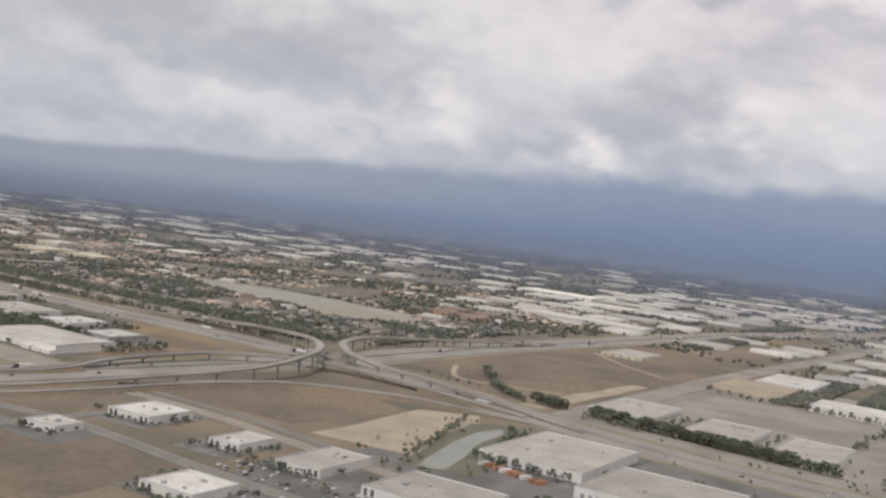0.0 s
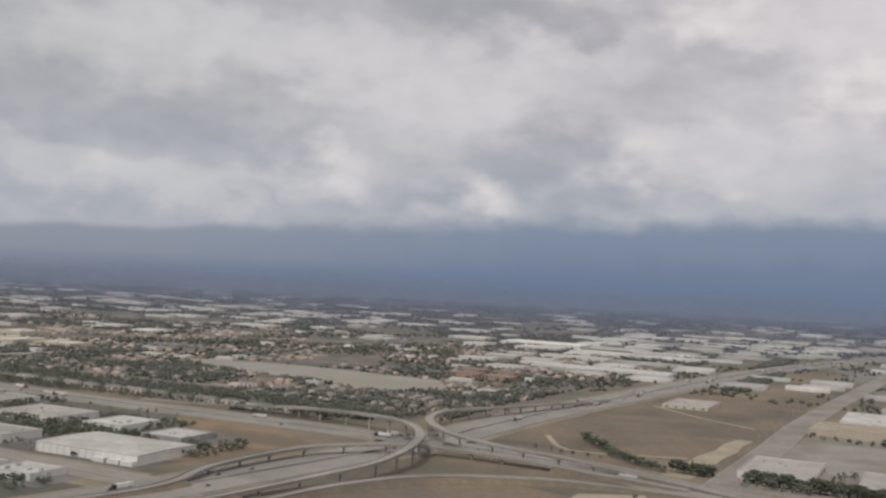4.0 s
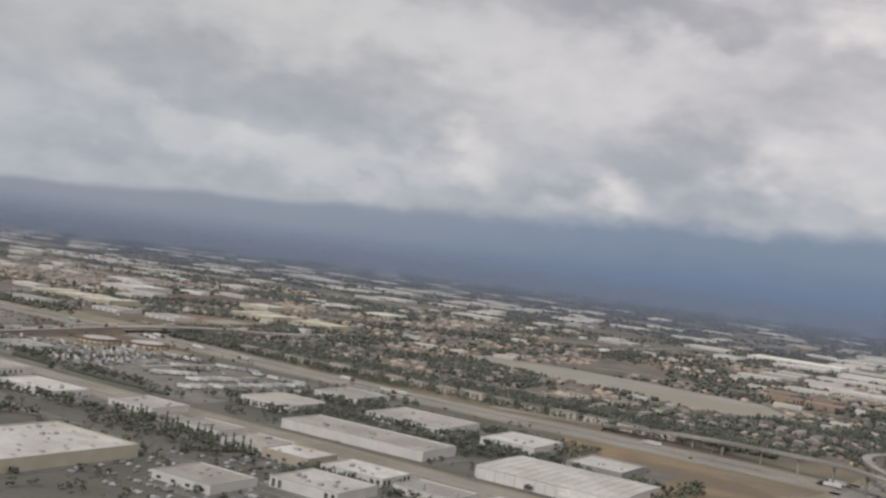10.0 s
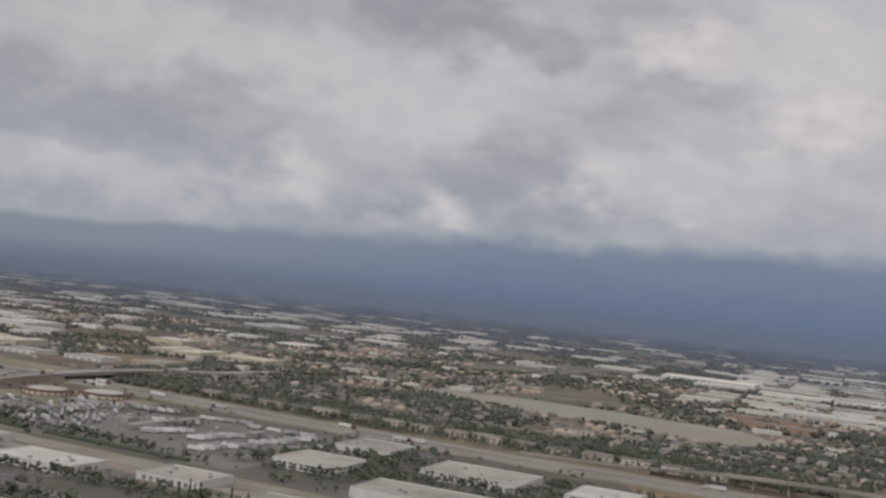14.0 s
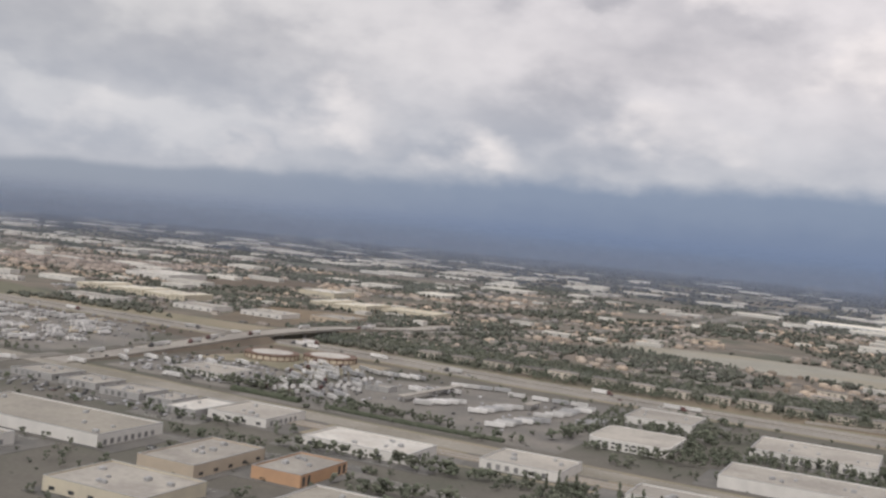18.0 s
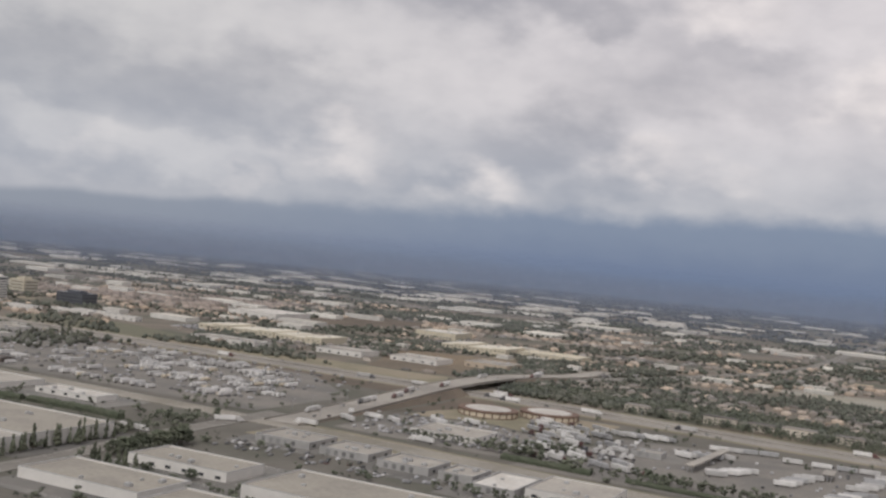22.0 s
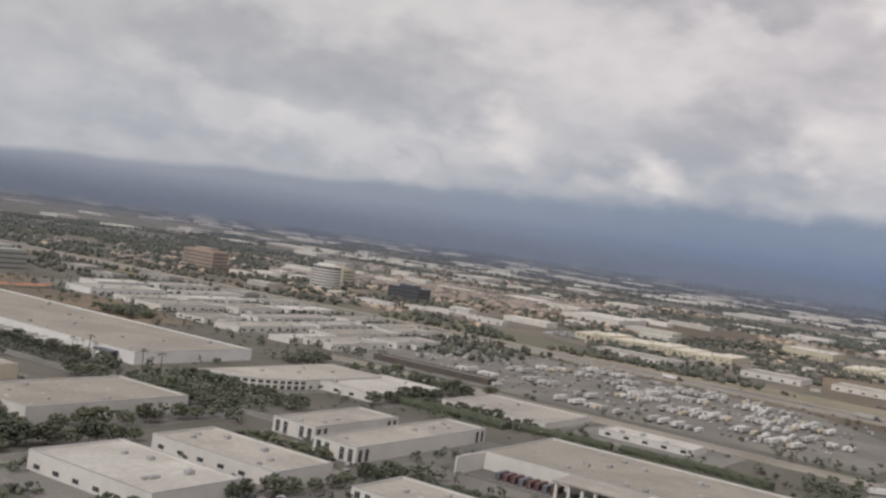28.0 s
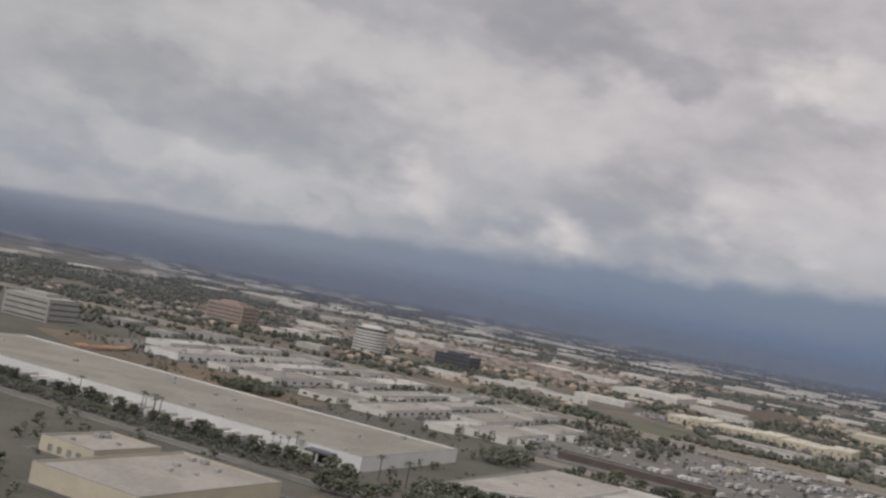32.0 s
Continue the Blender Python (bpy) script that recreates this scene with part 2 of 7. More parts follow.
M = {
    "ground": material("dry_plain", (0.24, 0.195, 0.135), (0.17, 0.135, 0.095), 0.02, 0.95, 0.3, fine=0.35, big=0.006, c=(0.115, 0.11, 0.078)),
    "suburb": material("planted_ground", (0.145, 0.128, 0.105), (0.205, 0.172, 0.138), 0.035, 0.95, fine=0.4, big=0.012, c=(0.105, 0.108, 0.08)),
    "brown": material("brown_field", (0.185, 0.148, 0.106), (0.128, 0.106, 0.080), 0.018, 0.95, 0.3, fine=0.25, big=0.011, c=(0.21, 0.163, 0.11), grain=0.5),
    "pale": material("pale_field", (0.335, 0.322, 0.275), (0.28, 0.27, 0.23), 0.025, 0.95, fine=0.5, big=0.012, c=(0.30, 0.275, 0.215)),
    "gold": material("golden_dry_slope", (0.265, 0.195, 0.115), (0.215, 0.16, 0.10), 0.03, 0.95, 0.3, fine=0.4, big=0.015, c=(0.17, 0.132, 0.092)),
    "sand": material("graded_sand", (0.40, 0.34, 0.25), (0.32, 0.27, 0.195), 0.05, 0.95, fine=0.5),
    "grass": material("watered_grass", (0.13, 0.132, 0.09), (0.16, 0.152, 0.105), 0.06, 0.95, fine=0.8),
    "water": material("green_pond", (0.17, 0.18, 0.135), (0.21, 0.215, 0.165), 0.05, 0.25, fine=0.5),
    "asphalt": material("worn_asphalt", (0.155, 0.147, 0.134), (0.195, 0.183, 0.163), 0.05, 0.9, fine=0.6, big=0.03, c=(0.12, 0.118, 0.104)),
    "planted": material("planted_estate_ground", (0.118, 0.110, 0.092), (0.155, 0.143, 0.121), 0.05, 0.95, fine=0.6, big=0.025, c=(0.104, 0.103, 0.080)),
    "dark_slope": material("dark_cut_slope", (0.125, 0.10, 0.076), (0.10, 0.082, 0.064), 0.06, 0.95, 0.3, fine=0.6, big=0.03, c=(0.15, 0.12, 0.09)),
    "terracotta": material("terracotta_tile_and_stucco", (0.31, 0.26, 0.222), (0.265, 0.225, 0.195), 0.05, 0.9, spread=0.3, fine=0.6, island=True),
    "yard": material("yard_asphalt", (0.225, 0.207, 0.182), (0.185, 0.173, 0.155), 0.05, 0.9, fine=0.6, big=0.03, c=(0.16, 0.151, 0.138)),
    "concrete": material("freeway_concrete", (0.385, 0.357, 0.313), (0.312, 0.289, 0.256), 0.03, 0.85, fine=0.7, spread=0.04, big=0.02, c=(0.265, 0.245, 0.217)),
    "street": material("street_asphalt", (0.225, 0.208, 0.183), (0.185, 0.172, 0.152), 0.06, 0.9, fine=0.7),
    "ballast": material("rail_ballast", (0.32, 0.275, 0.215), (0.25, 0.215, 0.17), 0.08, 0.95, fine=0.7),
    "roof": material("grey_white_roof", (0.415, 0.385, 0.338), (0.36, 0.335, 0.297), 0.035, 0.85, spread=0.13, fine=0.6, big=0.06, c=(0.325, 0.30, 0.266)),
    "roof_white": material("white_coated_roof", (0.61, 0.585, 0.535), (0.52, 0.50, 0.46), 0.06, 0.7, spread=0.12, fine=0.5, big=0.07, c=(0.48, 0.45, 0.405)),
    "roof_dark": material("weathered_beige_roof", (0.345, 0.318, 0.27), (0.305, 0.282, 0.24), 0.03, 0.85, fine=0.6, big=0.05, c=(0.28, 0.258, 0.222)),
    "wall_bright": material("bright_white_wall", (0.80, 0.79, 0.76), (0.72, 0.71, 0.69), 0.15, 0.7, fine=1.5, grain=0.12),
    "wall": material("painted_tilt_up_wall", (0.72, 0.695, 0.65), (0.64, 0.62, 0.58), 0.15, 0.8, spread=0.1, fine=1.5, island=True, grain=0.12),
    "wall_tan": material("tan_wall", (0.52, 0.44, 0.34), (0.45, 0.38, 0.30), 0.15, 0.85, spread=0.06, fine=1.5, island=True, grain=0.12),
    "wall_orange": material("orange_wall", (0.54, 0.335, 0.20), (0.47, 0.295, 0.18), 0.15, 0.85, spread=0.05, fine=1.5, island=True, grain=0.12),
    "wall_grey": material("grey_wall", (0.40, 0.39, 0.375), (0.33, 0.325, 0.31), 0.15, 0.85, spread=0.08, fine=1.5, island=True, grain=0.12),
    "wall_cream": material("cream_wall", (0.62, 0.56, 0.43), (0.54, 0.49, 0.385), 0.15, 0.85, spread=0.06, fine=1.5, island=True, grain=0.12),
    "wall_sage": material("pale_grey_green_panel", (0.40, 0.40, 0.365), (0.35, 0.35, 0.32), 0.15, 0.85, spread=0.05, fine=1.5, grain=0.12),
    "brick": material("orange_brown_brick", (0.40, 0.275, 0.195), (0.34, 0.235, 0.168), 0.2, 0.85, fine=1.5, grain=0.12),
    "stucco": material("stucco", (0.42, 0.38, 0.33), (0.33, 0.30, 0.265), 0.1, 0.9, spread=0.4, fine=1.5),
    "flat_wall": material("cream_stucco", (0.60, 0.545, 0.46), (0.50, 0.455, 0.385), 0.1, 0.9, spread=0.2, fine=1.5, grain=0.15),
    "tile": material("roof_tile", (0.235, 0.21, 0.188), (0.19, 0.177, 0.165), 0.15, 0.9, spread=0.45, fine=1.5),
    # the farthest walls and roofs are coloured duller to imitate haze
    "far_wall": material("distant_white_wall", (0.53, 0.507, 0.458), (0.43, 0.414, 0.38), 0.02, 0.85, spread=0.3, fine=0.3, island=True),
    "far_roof": material("distant_roof", (0.48, 0.47, 0.45), (0.39, 0.385, 0.37), 0.02, 0.85, spread=0.3, fine=0.3),
    "glass": material("dark_window_glass", (0.05, 0.054, 0.058), (0.075, 0.078, 0.08), 0.3, 0.2),
    "tower_glass": material("grey_tower_glass", (0.12, 0.125, 0.13), (0.16, 0.165, 0.17), 0.3, 0.25),
    "black_glass": material("black_glass_curtain_wall", (0.075, 0.08, 0.095), (0.10, 0.106, 0.12), 0.1, 0.25),
    "metal": material("galvanised_metal", (0.45, 0.45, 0.45), (0.36, 0.36, 0.36), 0.4, 0.45, metal=0.3, spread=0.15),
    "door": material("grey_dock_door", (0.24, 0.235, 0.23), (0.18, 0.178, 0.175), 0.4, 0.7, spread=0.35),
    "leaf": material("grey_green_leaves", (0.096, 0.108, 0.066), (0.125, 0.13, 0.085), 0.12, 0.9, spread=0.35, fine=1.2),
    "leaf_dark": material("dark_green_leaves", (0.082, 0.095, 0.062), (0.108, 0.115, 0.079), 0.12, 0.9, spread=0.3, fine=1.2),
    "wood": material("woodland_leaves", (0.086, 0.096, 0.076), (0.118, 0.118, 0.096), 0.03, 0.95, fine=0.8, spread=0.45, island=True),
    "leaf_wood": material("belt_leaves", (0.104, 0.118, 0.083), (0.136, 0.142, 0.106), 0.05, 0.95, fine=1.0, spread=0.4, island=True),
    # distant leaves tinted blue-grey: haze put into the base colour
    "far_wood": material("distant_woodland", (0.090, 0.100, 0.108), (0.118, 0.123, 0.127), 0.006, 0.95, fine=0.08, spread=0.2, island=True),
    "bark": material("bark", (0.13, 0.10, 0.075), (0.09, 0.07, 0.055), 0.8, 0.95),
    "frond": material("palm_fronds", (0.07, 0.078, 0.04), (0.10, 0.10, 0.055), 0.8, 0.8, spread=0.2),
    "white_paint": material("white_vehicle_paint", (0.66, 0.645, 0.62), (0.54, 0.53, 0.51), 0.3, 0.4, spread=0.28, grain=0.12),
    "dark_paint": material("dark_vehicle_paint", (0.06, 0.062, 0.07), (0.09, 0.088, 0.09), 0.3, 0.35, spread=0.5),
    "red_paint": material("red_container_paint", (0.13, 0.065, 0.06), (0.105, 0.058, 0.055), 0.4, 0.6, spread=0.3),
    "blue_paint": material("blue_paint", (0.13, 0.135, 0.155), (0.11, 0.115, 0.13), 0.4, 0.6, spread=0.3),
    "orange_paint": material("orange_container_paint", (0.46, 0.22, 0.12), (0.38, 0.18, 0.10), 0.4, 0.6, spread=0.2),
    "rubber": material("tyre_rubber", (0.02, 0.02, 0.02), (0.03, 0.03, 0.03), 1.0, 0.9),
    "rust": material("rust_brown_tank_paint", (0.185, 0.12, 0.088), (0.155, 0.10, 0.075), 0.2, 0.8, fine=1.5),
    "shed_roof": material("brown_grey_sheet_roof", (0.215, 0.19, 0.17), (0.18, 0.162, 0.147), 0.1, 0.8, fine=0.8),
    "shed_wall": material("dark_brown_sheet_wall", (0.125, 0.10, 0.086), (0.10, 0.083, 0.073), 0.2, 0.8, fine=1.5),
    "tank": material("cream_tank_steel", (0.66, 0.58, 0.45), (0.58, 0.51, 0.40), 0.2, 0.7, fine=1.5, grain=0.12),
    "verge": material("dry_grass_verge", (0.26, 0.232, 0.16), (0.19, 0.175, 0.12), 0.05, 0.95, fine=0.6, big=0.02, c=(0.28, 0.24, 0.175)),
    "avenue": material("tan_worn_avenue", (0.315, 0.287, 0.243), (0.262, 0.239, 0.204), 0.05, 0.9, fine=0.6, big=0.02, c=(0.23, 0.205, 0.17)),
    "hedge": material("clipped_hedge_leaves", (0.064, 0.078, 0.048), (0.088, 0.097, 0.066), 0.3, 0.95, 0.5, fine=1.6),
    # brighter cream: a patch of sun on one roof, put into its colour
    "roof_bright": material("sunlit_cream_roof", (0.86, 0.81, 0.70), (0.78, 0.73, 0.63), 0.03, 0.7, fine=0.3, grain=0.15),
    "brick_pale": material("pale_pink_brown_brick", (0.40, 0.32, 0.275), (0.35, 0.28, 0.24), 0.2, 0.85, fine=1.5, grain=0.12),
    "wear": material("tyre_darkened_concrete", (0.275, 0.255, 0.226), (0.23, 0.214, 0.191), 0.05, 0.85, fine=0.7),
    "east_ground": material("pale_worn_plain", (0.235, 0.212, 0.172), (0.185, 0.170, 0.142), 0.02, 0.95, fine=0.3, big=0.008, c=(0.15, 0.143, 0.122)),
    "roof_cream": material("cream_coated_roof", (0.68, 0.635, 0.53), (0.59, 0.55, 0.46), 0.05, 0.8, fine=0.5, grain=0.2),
    "estate": material("pale_estate_paving", (0.31, 0.285, 0.24), (0.255, 0.235, 0.20), 0.03, 0.9, fine=0.5, big=0.015, c=(0.22, 0.20, 0.16)),
    "plain_wall": material("estate_white_wall", (0.66, 0.64, 0.59), (0.56, 0.545, 0.51), 0.03, 0.85, spread=0.22, fine=0.3),
    "plain_roof": material("estate_pale_roof", (0.60, 0.567, 0.497), (0.485, 0.458, 0.404), 0.03, 0.85, spread=0.22, fine=0.3),
    "roofs_mixed": material("mixed_house_colours", (0.42, 0.335, 0.255), (0.215, 0.208, 0.20), 0.012, 0.9, spread=0.5, fine=0.5, island=True),
    "lot": material("parking_asphalt", (0.155, 0.148, 0.136), (0.185, 0.175, 0.158), 0.08, 0.9, fine=0.7, spread=0.25, big=0.05, c=(0.13, 0.127, 0.118)),
    "sign": material("white_sign_face", (0.75, 0.74, 0.72), (0.66, 0.65, 0.63), 0.5, 0.6),
    "car_mix": material("mixed_car_paint", (0.30, 0.295, 0.29), (0.22, 0.22, 0.225), 0.02, 0.4, spread=0.85, fine=0.5, island=True, grain=0.05),
    "line": material("white_road_paint", (0.55, 0.54, 0.51), (0.42, 0.41, 0.385), 0.5, 0.8),
}



# ---- mesh helpers ----
def box(bm, x0, x1, y0, y1, z0, z1, bevel=0.0):
    vs = [bm.verts.new((x, y, z)) for z in (z0, z1) for y in (y0, y1) for x in (x0, x1)]
    fs = [bm.faces.new([vs[i] for i in q]) for q in ((0, 2, 3, 1), (4, 5, 7, 6), (0, 1, 5, 4), (2, 6, 7, 3), (0, 4, 6, 2), (1, 3, 7, 5))]
    if bevel:
        bmesh.ops.bevel(bm, geom=list({e for f in fs for e in f.edges}), offset=bevel, segments=1, affect="EDGES")


def tube(bm, x, y, z0, z1, r0, r1, n=10, cap=True):
    lo = [bm.verts.new((x + r0 * math.cos(2 * math.pi * i / n), y + r0 * math.sin(2 * math.pi * i / n), z0)) for i in range(n)]
    hi = [bm.verts.new((x + r1 * math.cos(2 * math.pi * i / n), y + r1 * math.sin(2 * math.pi * i / n), z1)) for i in range(n)]
    for i in range(n):
        bm.faces.new((lo[i], lo[(i + 1) % n], hi[(i + 1) % n], hi[i]))
    if cap:
        bm.faces.new(hi)


def mesh(name, bm, mat):
    me = bpy.data.meshes.new(name)
    bm.to_mesh(me)
    bm.free()
    me.materials.append(M[mat])
    return me


def part(name, bm, mat, parent, label=""):
    ob = new(name, mesh(name, bm, mat))
    ob.parent = parent
    return tagged(ob, label)


def put(name, me, parent, m):
    """A part on a mesh that it shares with its like, at the pose m within its thing."""
    ob = new(name, me)
    ob.parent, ob.matrix_basis = parent, m
    return ob


def thing(name, u, v, label, category, group="", z=0.0, rot=0.0):
    ob = new(name)
    ob.empty_display_size = 0.5
    ob.matrix_world = U @ pose(u, v, z, 0, 0, rot)
    return tagged(ob, label, category, group)


def setting(name, bm, mat, label, category):
    ob = new(name, mesh(name, bm, mat))
    ob.matrix_world = U
    return tagged(ob, label, category, "", "structure")


def raw_mesh(name, verts, tris, mat):
    """A mesh out of arrays of vertices and triangles."""
    me = bpy.data.meshes.new(name)
    me.vertices.add(len(verts))
    me.vertices.foreach_set("co", verts.astype(np.float32).ravel())
    me.loops.add(tris.size)
    me.loops.foreach_set("vertex_index", tris.astype(np.int32).ravel())
    me.polygons.add(len(tris))
    me.polygons.foreach_set("loop_start", np.arange(0, tris.size, 3, dtype=np.int32))
    me.update(calc_edges=True)
    me.validate()
    me.materials.append(M[mat])
    return me


UNIT = {}


def unit(key, make, mat):
    if key not in UNIT:
        bm = bmesh.new()
        make(bm)
        UNIT[key] = mesh(key, bm, mat)
    return UNIT[key]


def on_ground(u, v, k=1.0):
    """The plan's ground points, drawn in by the share k to the level of the ground."""
    return u + 0.0153 * v * k, v + k * (0.7 - 0.034 * v)


TAKEN = []                          # footprints in the street grid: u0, u1, v0, v1
ROADS = []                          # sampled road axes: u, v, half width


def clear(u, v, r=2.0):
    if TAKEN:
        a = np.array(TAKEN)
        if ((a[:, 0] - r < u) & (u < a[:, 1] + r) & (a[:, 2] - r < v) & (v < a[:, 3] + r)).any():
            return False
    if ROADS:
        a = np.array(ROADS)
        if (np.hypot(a[:, 0] - u, a[:, 1] - v) < a[:, 2] + r).any():
            return False
    return True


# ---- ground ----
def sheet(name, corners, z, mat, label, category, cut=24):
    """A ground patch with an uneven border."""
    bm = bmesh.new()
    corners = [on_ground(*q) for q in corners]
    ring = []
    n = len(corners)
    for i in range(n):
        (a, b), (c, d) = corners[i], corners[(i + 1) % n]
        k = max(1, int(math.hypot(c - a, d - b) / cut))
        for j in range(k):
            t = j / k
            x, y = a + (c - a) * t, b + (d - b) * t
            w = noise.noise_vector(Vector((x * 0.02, y * 0.02, 3.0))) * (0.0 if cut > 900 else 5.0)
            ring.append(bm.verts.new((x + w.x, y + w.y, z)))
    bm.faces.new(ring)
    bmesh.ops.triangulate(bm, faces=bm.faces[:])
    bm.normal_update()
    for f in bm.faces:
        if f.normal.z < 0:
            f.normal_flip()
    return setting(name, bm, mat, label, category)


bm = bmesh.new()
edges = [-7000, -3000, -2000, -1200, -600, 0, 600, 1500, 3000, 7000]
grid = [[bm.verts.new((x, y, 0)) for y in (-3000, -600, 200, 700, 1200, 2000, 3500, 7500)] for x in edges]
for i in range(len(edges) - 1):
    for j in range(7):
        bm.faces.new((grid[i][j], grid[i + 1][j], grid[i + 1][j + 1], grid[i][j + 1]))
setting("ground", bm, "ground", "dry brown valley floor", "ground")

# haze at the plain's end, imitated by a plain glowing sheet under the cloud
rain = bpy.data.materials.new("rain_veil")
rain.use_nodes = True
rt = rain.node_tree
rt.nodes.clear()
seat = rt.nodes.new("ShaderNodeTexCoord").outputs["Object"]
axes = rt.nodes.new("ShaderNodeSeparateXYZ")
rt.links.new(seat, axes.inputs[0])


def haze_ramp(x, lo, hi):
    n = rt.nodes.new("ShaderNodeMapRange")
    n.interpolation_type = "SMOOTHSTEP"
    n.inputs[1].default_value, n.inputs[2].default_value = lo, hi
    rt.links.new(x, n.inputs[0])
    return n.outputs[0]


def haze_mix(f, a, b):
    n = rt.nodes.new("ShaderNodeMix")
    n.data_type = "RGBA"
    rt.links.new(f, n.inputs[0])
    for s, i in ((a, 6), (b, 7)):
        if isinstance(s, tuple):
            n.inputs[i].default_value = (*s, 1)
        else:
            rt.links.new(s, n.inputs[i])
    return n.outputs[2]


side = haze_ramp(axes.outputs[0], -0.35 * 4300, 0.25 * 4300)
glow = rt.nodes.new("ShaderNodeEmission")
ragged = rt.nodes.new("ShaderNodeTexNoise")       # uneven wooded rises at the foot of the haze
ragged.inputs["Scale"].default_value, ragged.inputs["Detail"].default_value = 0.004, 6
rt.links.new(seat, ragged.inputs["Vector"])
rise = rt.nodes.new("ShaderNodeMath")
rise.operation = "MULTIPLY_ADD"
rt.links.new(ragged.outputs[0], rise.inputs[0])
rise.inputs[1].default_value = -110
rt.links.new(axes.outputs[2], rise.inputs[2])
rt.links.new(haze_mix(haze_ramp(rise.outputs[0], -45, 75), haze_mix(side, (0.19, 0.217, 0.266), (0.15, 0.19, 0.262)), haze_mix(side, (0.215, 0.243, 0.294), (0.153, 0.2, 0.293))), glow.inputs[0])
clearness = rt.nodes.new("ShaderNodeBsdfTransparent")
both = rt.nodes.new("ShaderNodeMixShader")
rt.links.new(haze_ramp(axes.outputs[2], 85, 150), both.inputs[0])
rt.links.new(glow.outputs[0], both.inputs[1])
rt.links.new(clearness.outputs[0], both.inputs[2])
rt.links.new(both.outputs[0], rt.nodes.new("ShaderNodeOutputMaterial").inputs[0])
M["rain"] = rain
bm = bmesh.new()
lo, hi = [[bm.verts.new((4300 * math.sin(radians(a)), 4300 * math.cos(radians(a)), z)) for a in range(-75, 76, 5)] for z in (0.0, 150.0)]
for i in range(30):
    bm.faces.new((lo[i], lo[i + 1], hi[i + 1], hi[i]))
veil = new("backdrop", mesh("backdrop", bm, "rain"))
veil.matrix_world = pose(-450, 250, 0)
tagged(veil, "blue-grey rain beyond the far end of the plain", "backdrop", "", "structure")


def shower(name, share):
    """Haze imitated by a tinted sheet that lets most of the light through, thinning out upward."""
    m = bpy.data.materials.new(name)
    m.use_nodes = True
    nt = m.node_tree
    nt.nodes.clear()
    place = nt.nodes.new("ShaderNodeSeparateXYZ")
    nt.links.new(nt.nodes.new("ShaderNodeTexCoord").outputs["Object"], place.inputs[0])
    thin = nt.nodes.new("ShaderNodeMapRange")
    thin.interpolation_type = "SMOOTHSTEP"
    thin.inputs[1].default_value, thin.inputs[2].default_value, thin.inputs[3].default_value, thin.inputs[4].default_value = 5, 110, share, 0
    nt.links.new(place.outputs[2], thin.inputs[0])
    haze_diffuse = nt.nodes.new("ShaderNodeBsdfDiffuse")
    haze_diffuse.inputs[0].default_value = (0.235, 0.28, 0.375, 1)
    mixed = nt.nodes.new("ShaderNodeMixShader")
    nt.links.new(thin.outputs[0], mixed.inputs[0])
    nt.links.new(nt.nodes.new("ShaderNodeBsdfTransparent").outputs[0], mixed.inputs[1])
    nt.links.new(haze_diffuse.outputs[0], mixed.inputs[2])
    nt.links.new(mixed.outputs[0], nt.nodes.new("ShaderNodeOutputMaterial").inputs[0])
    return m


# see-through sheets added at growing distances to stand in for haze
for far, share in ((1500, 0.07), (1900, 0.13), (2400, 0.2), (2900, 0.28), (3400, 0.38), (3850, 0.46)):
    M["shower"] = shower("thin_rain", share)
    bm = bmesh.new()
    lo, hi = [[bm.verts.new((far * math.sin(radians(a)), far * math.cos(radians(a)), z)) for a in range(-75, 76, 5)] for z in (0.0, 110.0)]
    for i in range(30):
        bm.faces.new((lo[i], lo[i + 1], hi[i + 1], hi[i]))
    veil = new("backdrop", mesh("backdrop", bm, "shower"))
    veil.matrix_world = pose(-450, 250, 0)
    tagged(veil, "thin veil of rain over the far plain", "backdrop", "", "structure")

sheet("ground_suburb", [(-1900, 720), (-1330, 720), (-1100, 705), (-520, 712), (-475, 800), (-470, 1300), (-420, 1800), (-500, 4000), (-5000, 4000), (-3600, 720)], 0.06, "suburb", "dark planted ground between suburban houses", "ground")
sheet("ground_east", [(-90, 1150), (900, 900), (4000, 900), (4000, 4000), (-420, 4000), (-350, 1850), (-215, 1250)], 0.06, "east_ground", "pale worn ground between distant warehouses", "ground")
# far floor shares the woodland colour that has haze tinted in
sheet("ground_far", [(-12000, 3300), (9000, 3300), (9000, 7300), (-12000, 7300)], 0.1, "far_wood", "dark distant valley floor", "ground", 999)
sheet("ground_industrial", [(-1900, 60), (-500, 60), (-505, 300), (-520, 440), (-520, 560), (-600, 640), (-1040, 655), (-1900, 660)], 0.06, "planted", "dark planted ground and worn lots between warehouses", "ground")
sheet("ground_lots", [(-265, 250), (150, 250), (300, 480), (-150, 560), (-235, 545), (-290, 400)], 0.06, "asphalt", "grey asphalt lots with parked trailers", "pavement")
sheet("ground_rail_estate", [(-262, 625), (-150, 600), (200, 590), (700, 640), (700, 1000), (-235, 1000), (-262, 800)], 0.06, "estate", "pale paved estate round large warehouses", "pavement")
sheet("field_south", [(-500, 250), (-290, 250), (-300, 330), (-390, 350), (-420, 400), (-470, 390)], 0.08, "brown", "dry brown empty lot beside a street", "field")
sheet("field_loop", [(-430, 440), (-330, 448), (-315, 540), (-350, 552), (-425, 546)], 0.10, "brown", "dry brown field inside the ramp", "field")
sheet("field_north", [(-432, 705), (-280, 690), (-268, 960), (-280, 1150), (-400, 1150)], 0.10, "brown", "dry brown field beside the freeway", "field")
